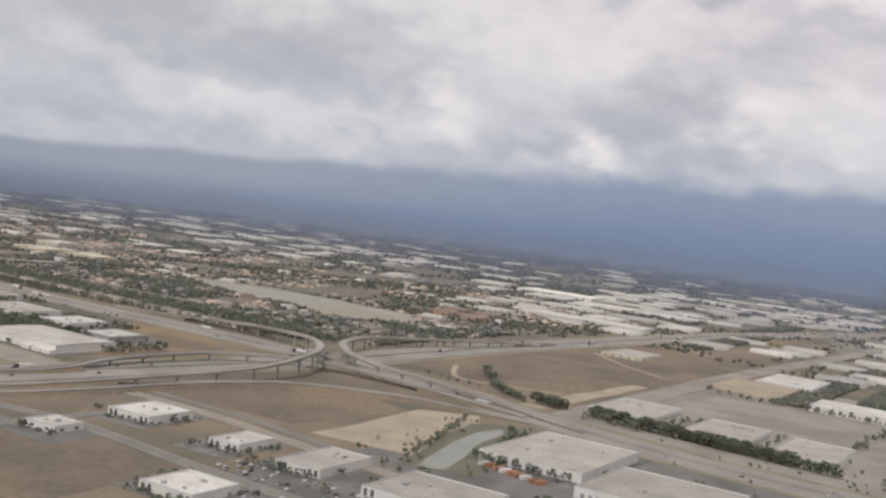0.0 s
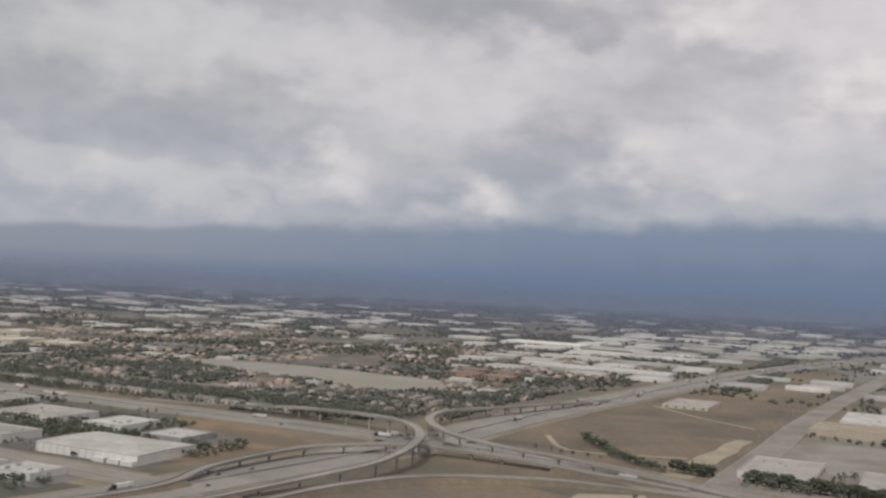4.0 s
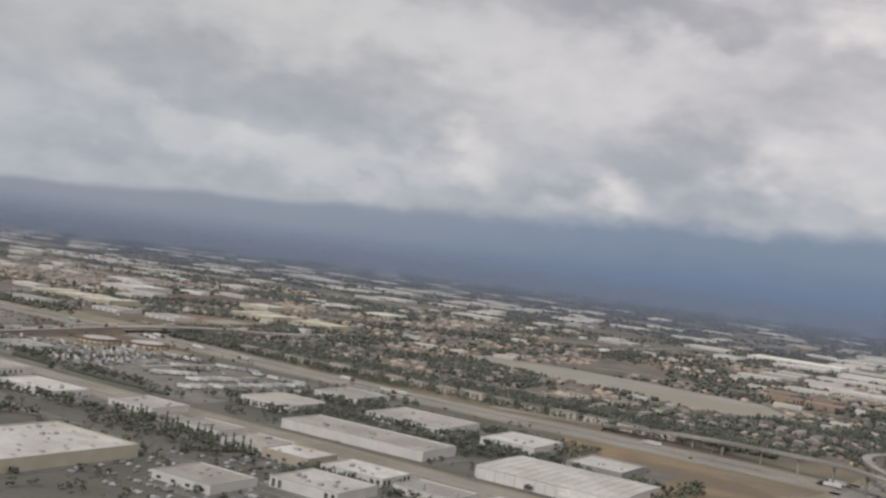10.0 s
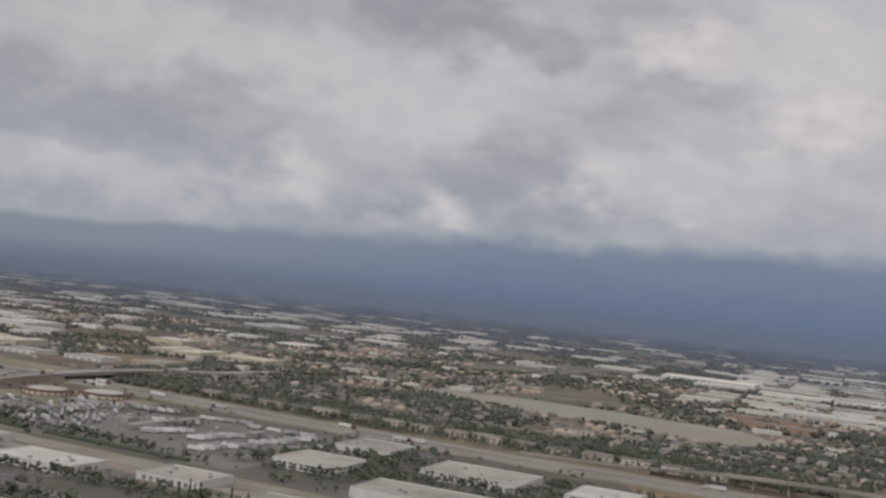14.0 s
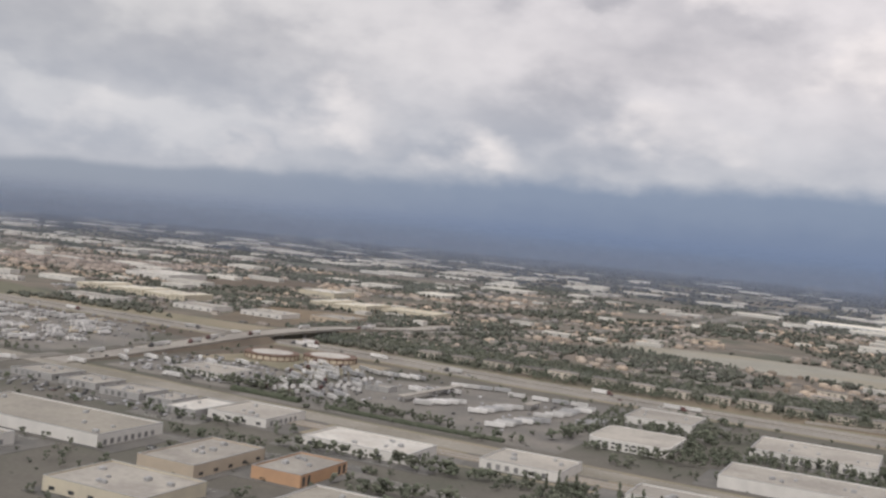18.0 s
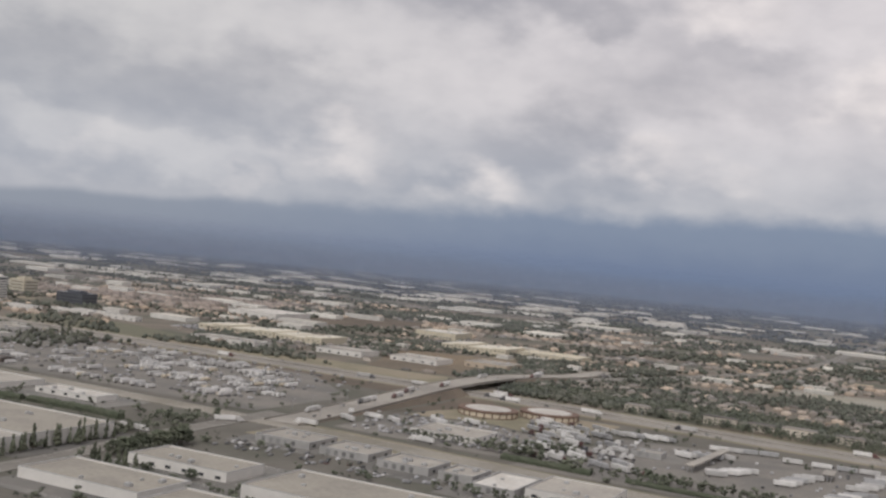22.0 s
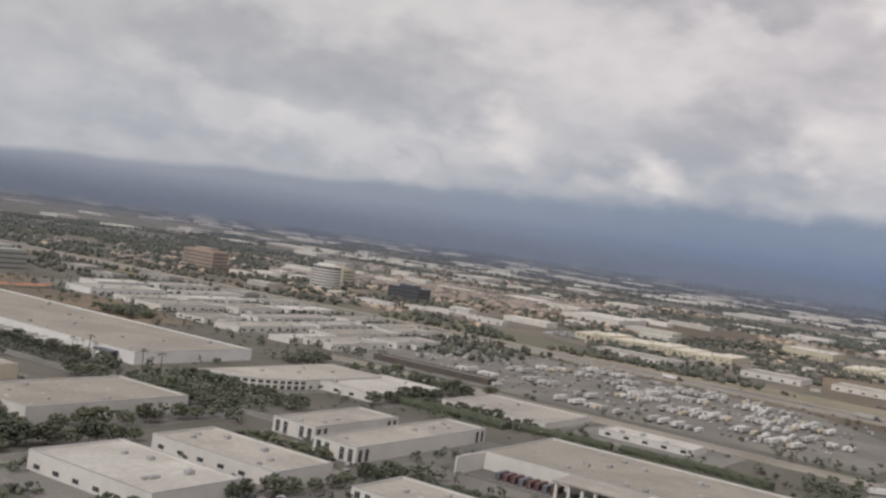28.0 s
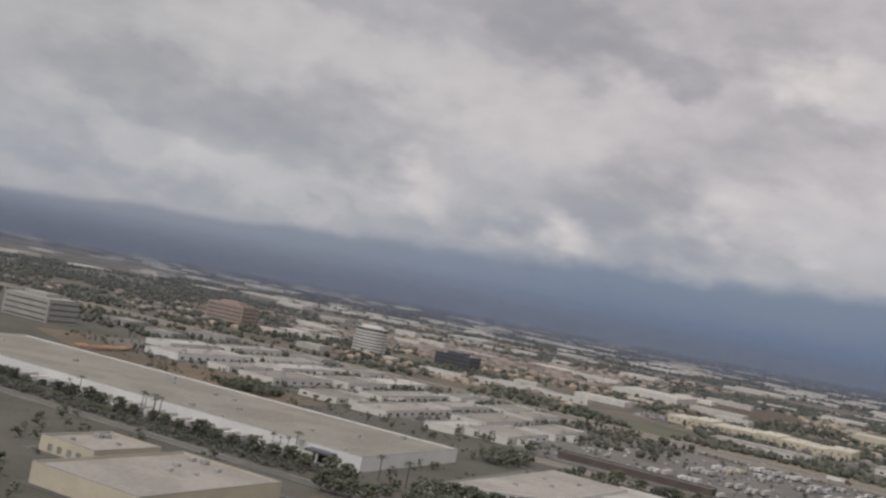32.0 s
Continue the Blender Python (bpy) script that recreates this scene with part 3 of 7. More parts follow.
sheet("field_west", [(-540, 470), (-500, 520), (-490, 585), (-560, 640), (-640, 645), (-600, 575), (-545, 560)], 0.10, "gold", "golden brown slope beside the freeway", "field")
sheet("slope_west", [(-1420, 640), (-1064, 640), (-1064, 672), (-1420, 684)], 0.11, "dark_slope", "dark brown cut slope below the freeway", "field")
sheet("slope_avenue", [(-1046, 560), (-1032, 600), (-1024, 650), (-1030, 672), (-1046, 676)], 0.11, "dark_slope", "dark slope beside the overpass", "field")
sheet("field_northwest", [(-1648, 496), (-1567, 450), (-1507, 432), (-1443, 438), (-1435, 484), (-1513, 512), (-1609, 579)], 0.11, "brown", "bare brown strip behind a long warehouse", "field")
sheet("slope_north", [(-1400, 715), (-1064, 708), (-1064, 760), (-1250, 752), (-1400, 760)], 0.11, "verge", "dry grass strip north of the freeway", "field")
sheet("graded_lot", [(-312, 438), (-252, 445), (-262, 520), (-290, 572), (-318, 552)], 0.13, "sand", "bare sand-coloured graded lot", "field")
sheet("pale_field", [(-926, 1017), (-818, 1060), (-718, 1051), (-627, 1042), (-573, 960), (-632, 903), (-714, 931), (-844, 955)], 0.13, "pale", "pale dry open field among houses", "field")
sheet("field_gore", [(-651, 707), (-566, 724), (-536, 685), (-604, 677)], 0.11, "dark_slope", "dark brown ground between freeway and flyover", "field")
sheet("creek_bank", [(-282, 548), (-275, 500), (-258, 454), (-250, 424), (-221, 439), (-232, 486), (-250, 545), (-267, 567)], 0.16, "grass", "green planted bank round a basin", "grass", 12)
sheet("basin", [(-266, 550), (-270, 528), (-262, 489), (-250, 449), (-243, 426), (-234, 437), (-243, 471), (-254, 508), (-260, 540)], 0.2, "water", "narrow curved green basin between planted banks", "water", 12)
sheet("tank_yard", [(-1040, 492), (-948, 492), (-950, 560), (-1000, 575), (-1036, 560)], 0.11, "yard", "worn paved yard in front of storage tanks", "pavement")
sheet("tank_verge", [(-1036, 566), (-1000, 580), (-950, 565), (-945, 645), (-1000, 648), (-1034, 640)], 0.10, "verge", "dry grass round storage tanks", "field")
sheet("avenue_verge", [(-300, 640), (-281, 640), (-279, 830), (-292, 830)], 0.14, "sand", "pale dirt shoulder beside an avenue", "field", 16)
sheet("golf_course", [(-1500, 808), (-1412, 798), (-1340, 768), (-1345, 716), (-1440, 726), (-1505, 738)], 0.13, "grass", "green watered grass strip among offices", "grass")
sheet("field_far", [(-1440, 1080), (-1380, 1000), (-1340, 1200), (-1375, 1290), (-1455, 1295)], 0.13, "dark_slope", "bare brown field beyond the shopping halls", "field")
sheet("field_halls", [(-1169, 758), (-1104, 770), (-1115, 962), (-1213, 913)], 0.13, "brown", "dry brown field north of the freeway", "field")
sheet("field_yard", [(-1318, 240), (-1290, 240), (-1290, 306), (-1318, 306)], 0.14, "brown", "bare brown strip between warehouses", "field")
sheet("park_asphalt", [(-1620, 505), (-1330, 505), (-1331, 660), (-1420, 672), (-1640, 672)], 0.115, "lot", "dark asphalt between business-park units", "pavement", 999)
sheet("vehicle_yard", [(-1336, 498), (-1085, 498), (-1085, 590), (-1150, 660), (-1338, 660)], 0.12, "yard", "grey paved yard full of parked vehicles", "pavement", 999)
sheet("truck_yard", [(-945, 478), (-782, 478), (-782, 640), (-930, 600)], 0.12, "yard", "grey paved yard full of parked trailers", "pavement", 999)


# ---- roads ----
def smooth(pts, step=8.0):
    """Points along a Catmull-Rom curve through (u, v, z)."""
    p = [Vector(q) for q in pts]
    p = [p[0] * 2 - p[1]] + p + [p[-1] * 2 - p[-2]]
    out = []
    for i in range(1, len(p) - 2):
        n = max(2, int((p[i + 1] - p[i]).length / step))
        for j in range(n):
            t = j / n
            out.append(0.5 * (2 * p[i] + (p[i + 1] - p[i - 1]) * t + (2 * p[i - 1] - 5 * p[i] + 4 * p[i + 1] - p[i + 2]) * t * t + (3 * p[i] - p[i - 1] - 3 * p[i + 1] + p[i + 2]) * t ** 3))
    return out + [p[-2]]


def strip(bm, axis, off0, off1, lift, thick=0.0):
    """A band along an axis between two offsets to its right; with thick it has sides and an underside."""
    rows = []
    for i, p in enumerate(axis):
        d = axis[min(i + 1, len(axis) - 1)] - axis[max(i - 1, 0)]
        side = Vector((d.y, -d.x, 0)).normalized()
        a, b = p + side * off0, p + side * off1
        rows.append([bm.verts.new((a.x, a.y, p.z + lift)), bm.verts.new((b.x, b.y, p.z + lift))]
                    + ([bm.verts.new((b.x, b.y, p.z + lift - thick)), bm.verts.new((a.x, a.y, p.z + lift - thick))] if thick else []))
    for r, s in zip(rows, rows[1:]):
        if thick:
            for k in range(4):
                bm.faces.new((r[k], s[k], s[(k + 1) % 4], r[(k + 1) % 4]))
        else:
            bm.faces.new((r[0], s[0], s[1], r[1]))


def road(name, pts, width, label, mat="concrete", lift=0.25, median=False, lanes=0):
    axis = smooth([(*on_ground(u, v), 0) for u, v in pts])
    ROADS.extend((p.x, p.y, width / 2) for p in axis)
    h = width / 2
    bm = bmesh.new()
    strip(bm, axis, -h, h, lift, lift + 0.02)
    ob = setting(name, bm, mat, label, "road")
    if median:
        bm = bmesh.new()
        strip(bm, axis, -0.4, 0.4, lift + 0.85, 0.85)
        part("median_barrier", bm, "concrete", ob)
    if median:
        bm = bmesh.new()
        for k in range(lanes):
            o = -h + width * (k + 0.5) / lanes
            if abs(o) > 1.5:
                strip(bm, axis, o - 0.75, o + 0.75, lift + 0.03)
        part("worn_lane", bm, "wear", ob, "tyre-darkened lanes")
        for side in (-1, 1):
            bm = bmesh.new()
            strip(bm, axis, side * h - 0.3 if side > 0 else -h - 6.5, h + 6.5 if side > 0 else -h + 0.3, 0.17)
            part("dirt_shoulder", bm, "verge", ob, "dry tan shoulder")
    if lanes:
        bm = bmesh.new()
        for k in range(1, lanes):
            o = -h + width * k / lanes
            if median and abs(o) < 1.0:
                continue
            for i in range(0, len(axis) - 1, 2):
                strip(bm, [axis[i], axis[i].lerp(axis[i + 1], 0.5)], o - 0.08, o + 0.08, lift + 0.05)
        for o in (-h + 0.9, h - 0.9):
            strip(bm, axis, o - 0.1, o + 0.1, lift + 0.05)
        part("lane_marking", bm, "line", ob)
    return axis


def ramp(name, pts, width, label, bank="brown", bank_to=3.0, plan=True):
    """A raised road: a deck with parapets on round piers where it is high, on an earth bank where it is low."""
    axis = smooth([(*on_ground(u, v, max(0.0, 1 - z / 8)), z * 0.62) for u, v, z in pts] if plan else pts, 6.0)
    ROADS.extend((p.x, p.y, width / 2 + 1) for p in axis)
    h = width / 2
    bm = bmesh.new()
    strip(bm, axis, -h, h, 0.3, 1.1)
    ob = setting(name, bm, "concrete", label, "road")
    for s in (-1, 1):
        bm = bmesh.new()
        strip(bm, axis, s * h - 0.15, s * h + 0.15, 0.85, 0.9)
        part("parapet", bm, "concrete", ob)
    low = [p for p in axis if p.z < bank_to]
    runs, run = [], []
    for p in axis:
        if p.z < bank_to:
            run.append(p)
        else:
            if len(run) > 1:
                runs.append(run)
            run = []
    if len(run) > 1:
        runs.append(run)
    for run in runs:
        bm = bmesh.new()
        rows = []
        for i, p in enumerate(run):
            d = run[min(i + 1, len(run) - 1)] - run[max(i - 1, 0)]
            side = Vector((d.y, -d.x, 0)).normalized()
            wide = h + max(0.0, p.z) * 1.9 + 0.4
            rows.append([bm.verts.new(p + side * -wide - Vector((0, 0, p.z + 0.1))), bm.verts.new(p - side * (h + 0.2) + Vector((0, 0, -0.2))),
                         bm.verts.new(p + side * (h + 0.2) + Vector((0, 0, -0.2))), bm.verts.new(p + side * wide - Vector((0, 0, p.z + 0.1)))])
        for r, s in zip(rows, rows[1:]):
            for k in range(3):
                bm.faces.new((r[k], s[k], s[k + 1], r[k + 1]))
        for r in (rows[0], rows[-1]):
            bm.faces.new(r)
        part("embankment", bm, bank, ob, "dry earth bank under the road")
    pier = unit("pier", lambda b: (tube(b, 0, 0, -1, 0, 0.7, 0.7, 12), None), "concrete")
    far = 99.0
    for p, q in zip(axis, axis[1:]):
        far += (q - p).length
        if p.z >= bank_to and far > 20:
            far = 0.0
            put("pier", pier, ob, pose(p.x, p.y, p.z - 0.75) @ Matrix.Diagonal((1, 1, p.z - 0.65, 1)))
            cap = unit("pier_cap", lambda b: box(b, -2.2, 2.2, -2.2, 2.2, -0.5, 0, 0.2), "concrete")
            put("pier_cap", cap, ob, pose(p.x, p.y, p.z - 0.75))
    return axis


I10 = road("freeway_east_west", [(-2600, 706), (-1500, 698), (-1050, 690), (-880, 672), (-720, 661), (-560, 658), (-440, 653), (-346, 634), (-268, 604), (-171, 580), (-95, 573), (120, 560), (900, 540), (2500, 520)], 32, "wide pale concrete freeway with a median barrier", median=True, lanes=10)
I15 = road("freeway_north_south", [(-560, 60), (-520, 240), (-492, 370), (-474, 486), (-464, 561), (-453, 650), (-452, 760), (-446, 900), (-434, 1050), (-420, 1234), (-392, 1512), (-330, 1850), (-200, 2400), (100, 3400)], 40, "wide pale concrete freeway running toward the hills", lift=0.5, median=True, lanes=10)
road("verge_railway", [(-1050, 466), (-890, 450), (-760, 444), (-660, 441), (-560, 437), (-510, 433)], 44, "strip of dry grass beside the railway", "verge", 0.14)
road("freeway_south", [(-1000, -2200), (-700, -600), (-566, 32), (-560, 60)], 40, "wide pale concrete freeway running south", lift=0.5, median=True, lanes=10)
road("street_frontage", [(-1345, 484), (-1200, 481), (-1060, 476), (-890, 462), (-790, 455), (-660, 452), (-560, 447), (-500, 442)], 15, "pale worn street along the railway", "estate", lanes=4)
road("street_dirt", [(-500, 442), (-450, 440), (-390, 438), (-348, 434), (-300, 424), (-200, 405), (100, 380)], 6, "narrow grey service road past dry fields", "street")
road("railway_bed", [(-1050, 458), (-890, 444), (-760, 438), (-660, 436), (-560, 433), (-470, 425), (-380, 424), (-290, 410), (-100, 380)], 10, "tan gravel railway bed with two tracks", "ballast", 0.35)
road("street_east", [(-262, 620), (-262, 800), (-263, 1000), (-250, 1360), (-228, 1864), (-190, 2600)], 21, "straight pale avenue beside dry fields", "avenue", lanes=4)
road("dirt_track", [(-404, 745), (-380, 700), (-362, 690), (-330, 700), (-300, 712)], 4, "pale dirt track across a dry field", "sand", 0.13)
road("dirt_track_field", [(-395, 1000), (-340, 940), (-290, 900)], 4, "pale dirt track to a low building", "sand", 0.13)
road("street_lots", [(-480, 330), (-420, 345), (-384, 350), (-341, 346), (-300, 340), (-230, 335), (-100, 330)], 9, "grey street between office lots", "street", lanes=2)
road("street_cul_de_sac", [(-391, 428), (-389, 400), (-392, 345), (-400, 250)], 8, "narrow grey street beside an empty lot", "street", lanes=2)
road("street_west", [(-1075, 503), (-1071, 439), (-1067, 395), (-1060, 341), (-1054, 250), (-1050, 100)], 10, "avenue between warehouses", "street", 0.3, lanes=4)
road("street_warehouse", [(-1540, 318), (-1330, 318), (-1235, 330), (-1225, 300), (-1228, 225), (-1225, 100)], 8, "curving street among trees and warehouses", "asphalt", lanes=2)
road("street_depot", [(-1048, 352), (-1000, 352), (-885, 378), (-800, 376), (-660, 362), (-560, 350)], 8, "narrow street between business parks", "asphalt", lanes=2)
road("street_suburb", [(-1040, 870), (-1000, 1000), (-940, 1300), (-930, 1800), (-920, 3000)], 13, "avenue between housing blocks", "street", lanes=4)
road("street_crossing", [(-1040, 812), (-900, 802), (-760, 812), (-620, 806), (-510, 790)], 7, "tree-lined street between housing blocks", "street", lanes=2)
road("street_park", [(-780, 812), (-772, 880), (-790, 930)], 6, "short street past a pale field", "street")
road("street_north", [(-1040, 1130), (-900, 1120), (-700, 1140), (-560, 1190)], 8, "street between houses beyond a field", "street", lanes=2)

ramp("flyover_west", [(-700, 664, 0.5), (-648, 671, 1), (-614, 672, 3), (-576, 672, 6), (-537, 666, 8), (-496, 653, 10), (-465, 634, 11.5), (-441, 610, 12.3), (-423, 581, 12.5), (-412, 550, 11.8), (-409, 525, 10), (-412, 497, 7.6), (-424, 462, 5), (-435, 425, 3), (-448, 380, 1.2), (-462, 335, 0.4)], 5.4, "curved concrete flyover ramp on round piers", plan=False)
ramp("flyover_east", [(-420, 960, 1.0), (-430, 900, 3), (-440, 853, 5), (-460, 772, 7.2), (-470, 722, 9), (-464, 684, 10), (-451, 652, 10.5), (-436, 632, 10.5), (-417, 614, 10), (-396, 603, 9.3), (-378, 599, 8.2), (-350, 600, 6.5), (-315, 598, 4), (-270, 588, 1.5), (-225, 572, 0.5)], 5.4, "curved concrete flyover ramp on round piers", plan=False)
ramp("ramp_south", [(-468, 300, 0.4), (-440, 360, 2.0), (-426, 410, 3.2), (-414, 468, 4.2), (-393, 515, 4.5), (-360, 544, 4.2), (-325, 565, 3), (-262, 583, 0.6)], 5.2, "low concrete ramp round a dry field")
ramp("ramp_north", [(-505, 320, 0.3), (-476, 407, 2), (-481, 457, 4), (-478, 507, 5), (-470, 540, 5.3), (-448, 570, 5.3), (-431, 584, 5), (-400, 591, 4.6), (-360, 589, 3.5), (-310, 584, 1.8), (-265, 578, 0.5)], 5.5, "low concrete connector ramp over the freeway", plan=False)
AVE = ramp("overpass_avenue", [(-1056, 478, 0.3), (-1057, 530, 1.6), (-1057, 590, 4.2), (-1057, 640, 6.2), (-1056, 700, 7.2), (-1054, 760, 6.2), (-1052, 810, 4), (-1049, 880, 1.0), (-1046, 960, 0.3)], 18, "wide avenue rising on an overpass over the freeway", bank="dark_slope", bank_to=4.15)

# rails on the railway bed
bm = bmesh.new()
axis = smooth([(*on_ground(u, v), 0.45) for u, v in ((-1050, 458), (-890, 444), (-760, 438), (-660, 436), (-560, 433), (-470, 425), (-380, 424), (-290, 410), (-100, 380))])
for o in (-2.9, -1.5, 1.5, 2.9):
    strip(bm, axis, o - 0.08, o + 0.08, 0.0, 0.15)
setting("rail_tracks", bm, "metal", "two pairs of steel rails on ballast", "railway")


# ---- buildings ----
def make_ac(bm):
    box(bm, -0.75, 0.75, -0.55, 0.55, 0, 0.75, 0.06)
    tube(bm, 0.2, 0, 0.7, 0.9, 0.35, 0.3, 10)


def make_skylight(bm):
    lo = [bm.verts.new(q) for q in ((-1.2, -0.6, 0), (1.2, -0.6, 0), (1.2, 0.6, 0), (-1.2, 0.6, 0))]
    hi = [bm.verts.new((v.co.x * 0.8, v.co.y * 0.7, 0.35)) for v in lo]
    bm.faces.new(hi)
    for i in range(4):
        bm.faces.new((lo[i], lo[(i + 1) % 4], hi[(i + 1) % 4], hi[i]))


def make_dock(bm):
    box(bm, -0.85, 0.85, -0.1, 0.05, 0.0, 1.9, 0.04)


def make_bay(bm):
    """A tall dark opening with a pale mullion line down its middle."""
    box(bm, -0.8, -0.06, -0.06, 0.06, 0.0, 3.0)
    box(bm, 0.06, 0.8, -0.06, 0.06, 0.0, 3.0)


def make_window(bm):
    box(bm, -0.75, 0.75, -0.05, 0.05, 0.0, 0.85)


def side_pose(u0, u1, v0, v1, side, s, z):
    """A pose on a building's face at the distance s along it, the face's outside toward local -y."""
    if side == "s":
        return pose(u0 + s, v0, z)
    if side == "n":
        return pose(u1 - s, v1, z, 0, 0, 180)
    if side == "e":
        return pose(u1, v0 + s, z, 0, 0, 90)
    return pose(u0, v1 - s, z, 0, 0, -90)


LOTS = []


def warehouse(u0, u1, v0, v1, tall, wall, roof, label, docks="", windows="", storeys=1, units=4, sky=0, name="warehouse", category="warehouse"):
    """A flat-roofed tilt-up building: panels with joints, parapet, roof, dock doors, windows, roof units, skylights."""
    h = tall * 0.62
    cu, cv = (u0 + u1) / 2, (v0 + v1) / 2
    TAKEN.append((u0, u1, v0, v1))
    ob = thing(name, cu, cv, label, category)
    LOTS.append((u0, u1, v0, v1))
    x0, x1, y0, y1 = u0 - cu, u1 - cu, v0 - cv, v1 - cv
    bm = bmesh.new()
    k = 0.3
    loops = [[bm.verts.new((x, y, z)) for x, y in ((p0, q0), (p1, q0), (p1, q1), (p0, q1))] for p0, p1, q0, q1, z in (
        (x0, x1, y0, y1, -0.3), (x0, x1, y0, y1, h), (x0 + k, x1 - k, y0 + k, y1 - k, h), (x0 + k, x1 - k, y0 + k, y1 - k, h - 0.9))]
    for a, b in zip(loops, loops[1:]):
        for i in range(4):
            bm.faces.new((a[i], a[(i + 1) % 4], b[(i + 1) % 4], b[i]))
    part("wall", bm, wall, ob)
    bm = bmesh.new()
    box(bm, x0 + 0.1, x1 - 0.1, y0 + 0.1, y1 - 0.1, 0.2, h - 0.55)
    top = part("roof", bm, roof, ob)
    bm = bmesh.new()
    t = 0.34
    for q in ((x0 - 0.04, x1 + 0.04, y0 - 0.04, y0 + t), (x0 - 0.04, x1 + 0.04, y1 - t, y1 + 0.04), (x0 - 0.04, x0 + t, y0 + t, y1 - t), (x1 - t, x1 + 0.04, y0 + t, y1 - t)):
        box(bm, *q, h + 0.002, h + 0.12)
    part("parapet_cap", bm, "metal", ob)
    ac, light = unit("roof_unit", make_ac, "metal"), unit("skylight", make_skylight, "roof")
    r = random.Random(int(u0 * 7 + v0))
    for i in range(units):
        put("roof_unit", ac, top, pose(r.uniform(x0 + 4, x1 - 4), r.uniform(y0 + 4, y1 - 4), h - 0.56, 0, 0, r.choice((0, 90))) @ Matrix.Scale(r.uniform(0.8, 1.5), 4))
    if sky:
        nx, ny = max(1, int((x1 - x0) / sky)), max(1, int((y1 - y0) / sky))
        for i in range(nx):
            for j in range(ny):
                put("skylight", light, top, pose(x0 + (x1 - x0) * (i + 0.5) / nx, y0 + (y1 - y0) * (j + 0.5) / ny, h - 0.56))
    dock, win = unit("dock_door", make_dock, "door"), unit("window", make_window, "glass")
    for side in docks:
        length = (x1 - x0) if side in "sn" else (y1 - y0)
        n = int((length - 5) / 3.6)
        for i in range(n):
            put("dock_door", dock, ob, side_pose(x0, x1, y0, y1, side, 4 + i * 3.6, 0.6))
    bay = unit("glazed_bay", make_bay, "glass")
    for side in windows:
        length = (x1 - x0) if side in "sn" else (y1 - y0)
        if storeys > 1:
            for i in range(2):
                for s in (2.0 + i * 3.2, length - 2.0 - i * 3.2):
                    put("glazed_bay", bay, ob, side_pose(x0, x1, y0, y1, side, s, 0.5) @ Matrix.Diagonal((1, 1, (h - 1.3) / 3, 1)))
        else:
            n = max(2, int((length - 2) / 6.5))
            for i in range(n):
                put("window", win, ob, side_pose(x0, x1, y0, y1, side, (i + 0.5) * length / n, 0.9) @ Matrix.Diagonal((1.5, 1, 1.3, 1)))
    return ob


W, R, RW, T, O, G, C = "wall", "roof", "roof_white", "wall_tan", "wall_orange", "wall_grey", "wall_cream"
# round the interchange
for q in (
    (-382, -355, 365, 394, 6.5, W, RW, "white two-storey office building on a bare lot", "", "sw", 2, 3),
    (-314, -297, 360, 385, 6.5, W, RW, "small white office building with dark windows", "", "sw", 2, 3),
    (-381, -362, 317, 333, 5.5, W, RW, "low white office building beside an empty lot", "", "se", 1, 2),
    (-420, -392, 295, 312, 5.5, W, R, "pale flat-roofed building beside a street", "", "s", 1, 2),
    (-282, -256, 288, 314, 6, W, RW, "white office building among parked cars", "", "sw", 2, 4),
    (-274, -251, 357, 396, 6.5, W, R, "pale industrial building with dark windows", "", "sw", 2, 4),
    (-227, -182, 352, 392, 7, W, R, "long pale warehouse with windows along its front", "", "ws", 2, 5),
    (-230, -177, 455, 530, 8, W, R, "large grey-roofed warehouse behind a row of trees", "s", "w", 2, 6),
    (-170, -110, 430, 490, 8, W, R, "pale warehouse beside a container yard", "s", "", 1, 5),
    (-251, -209, 642, 705, 7, W, R, "flat pale warehouse behind dark trees", "e", "", 1, 5),
    (-186, -147, 622, 690, 7, W, R, "flat pale warehouse with small roof units", "e", "w", 1, 5),
    (-132, -96, 616, 682, 7, W, R, "flat pale warehouse beside trees", "", "w", 1, 5),
    (-238, -181, 872, 935, 7, T, "sand", "tan-walled warehouse with a sandy roof", "", "", 1, 4),
    (-222, -174, 945, 1030, 7, W, RW, "broad white-roofed warehouse on an estate", "", "", 1, 4),
    (-156, -60, 845, 892, 8, W, RW, "long white warehouse behind trees", "s", "", 1, 5),
    (-371, -331, 962, 1022, 5, C, R, "low cream building in a dry field", "", "sw", 1, 3),
):
    warehouse(*q[:8], docks=q[8], windows=q[9], storeys=q[10], units=q[11], sky=0)
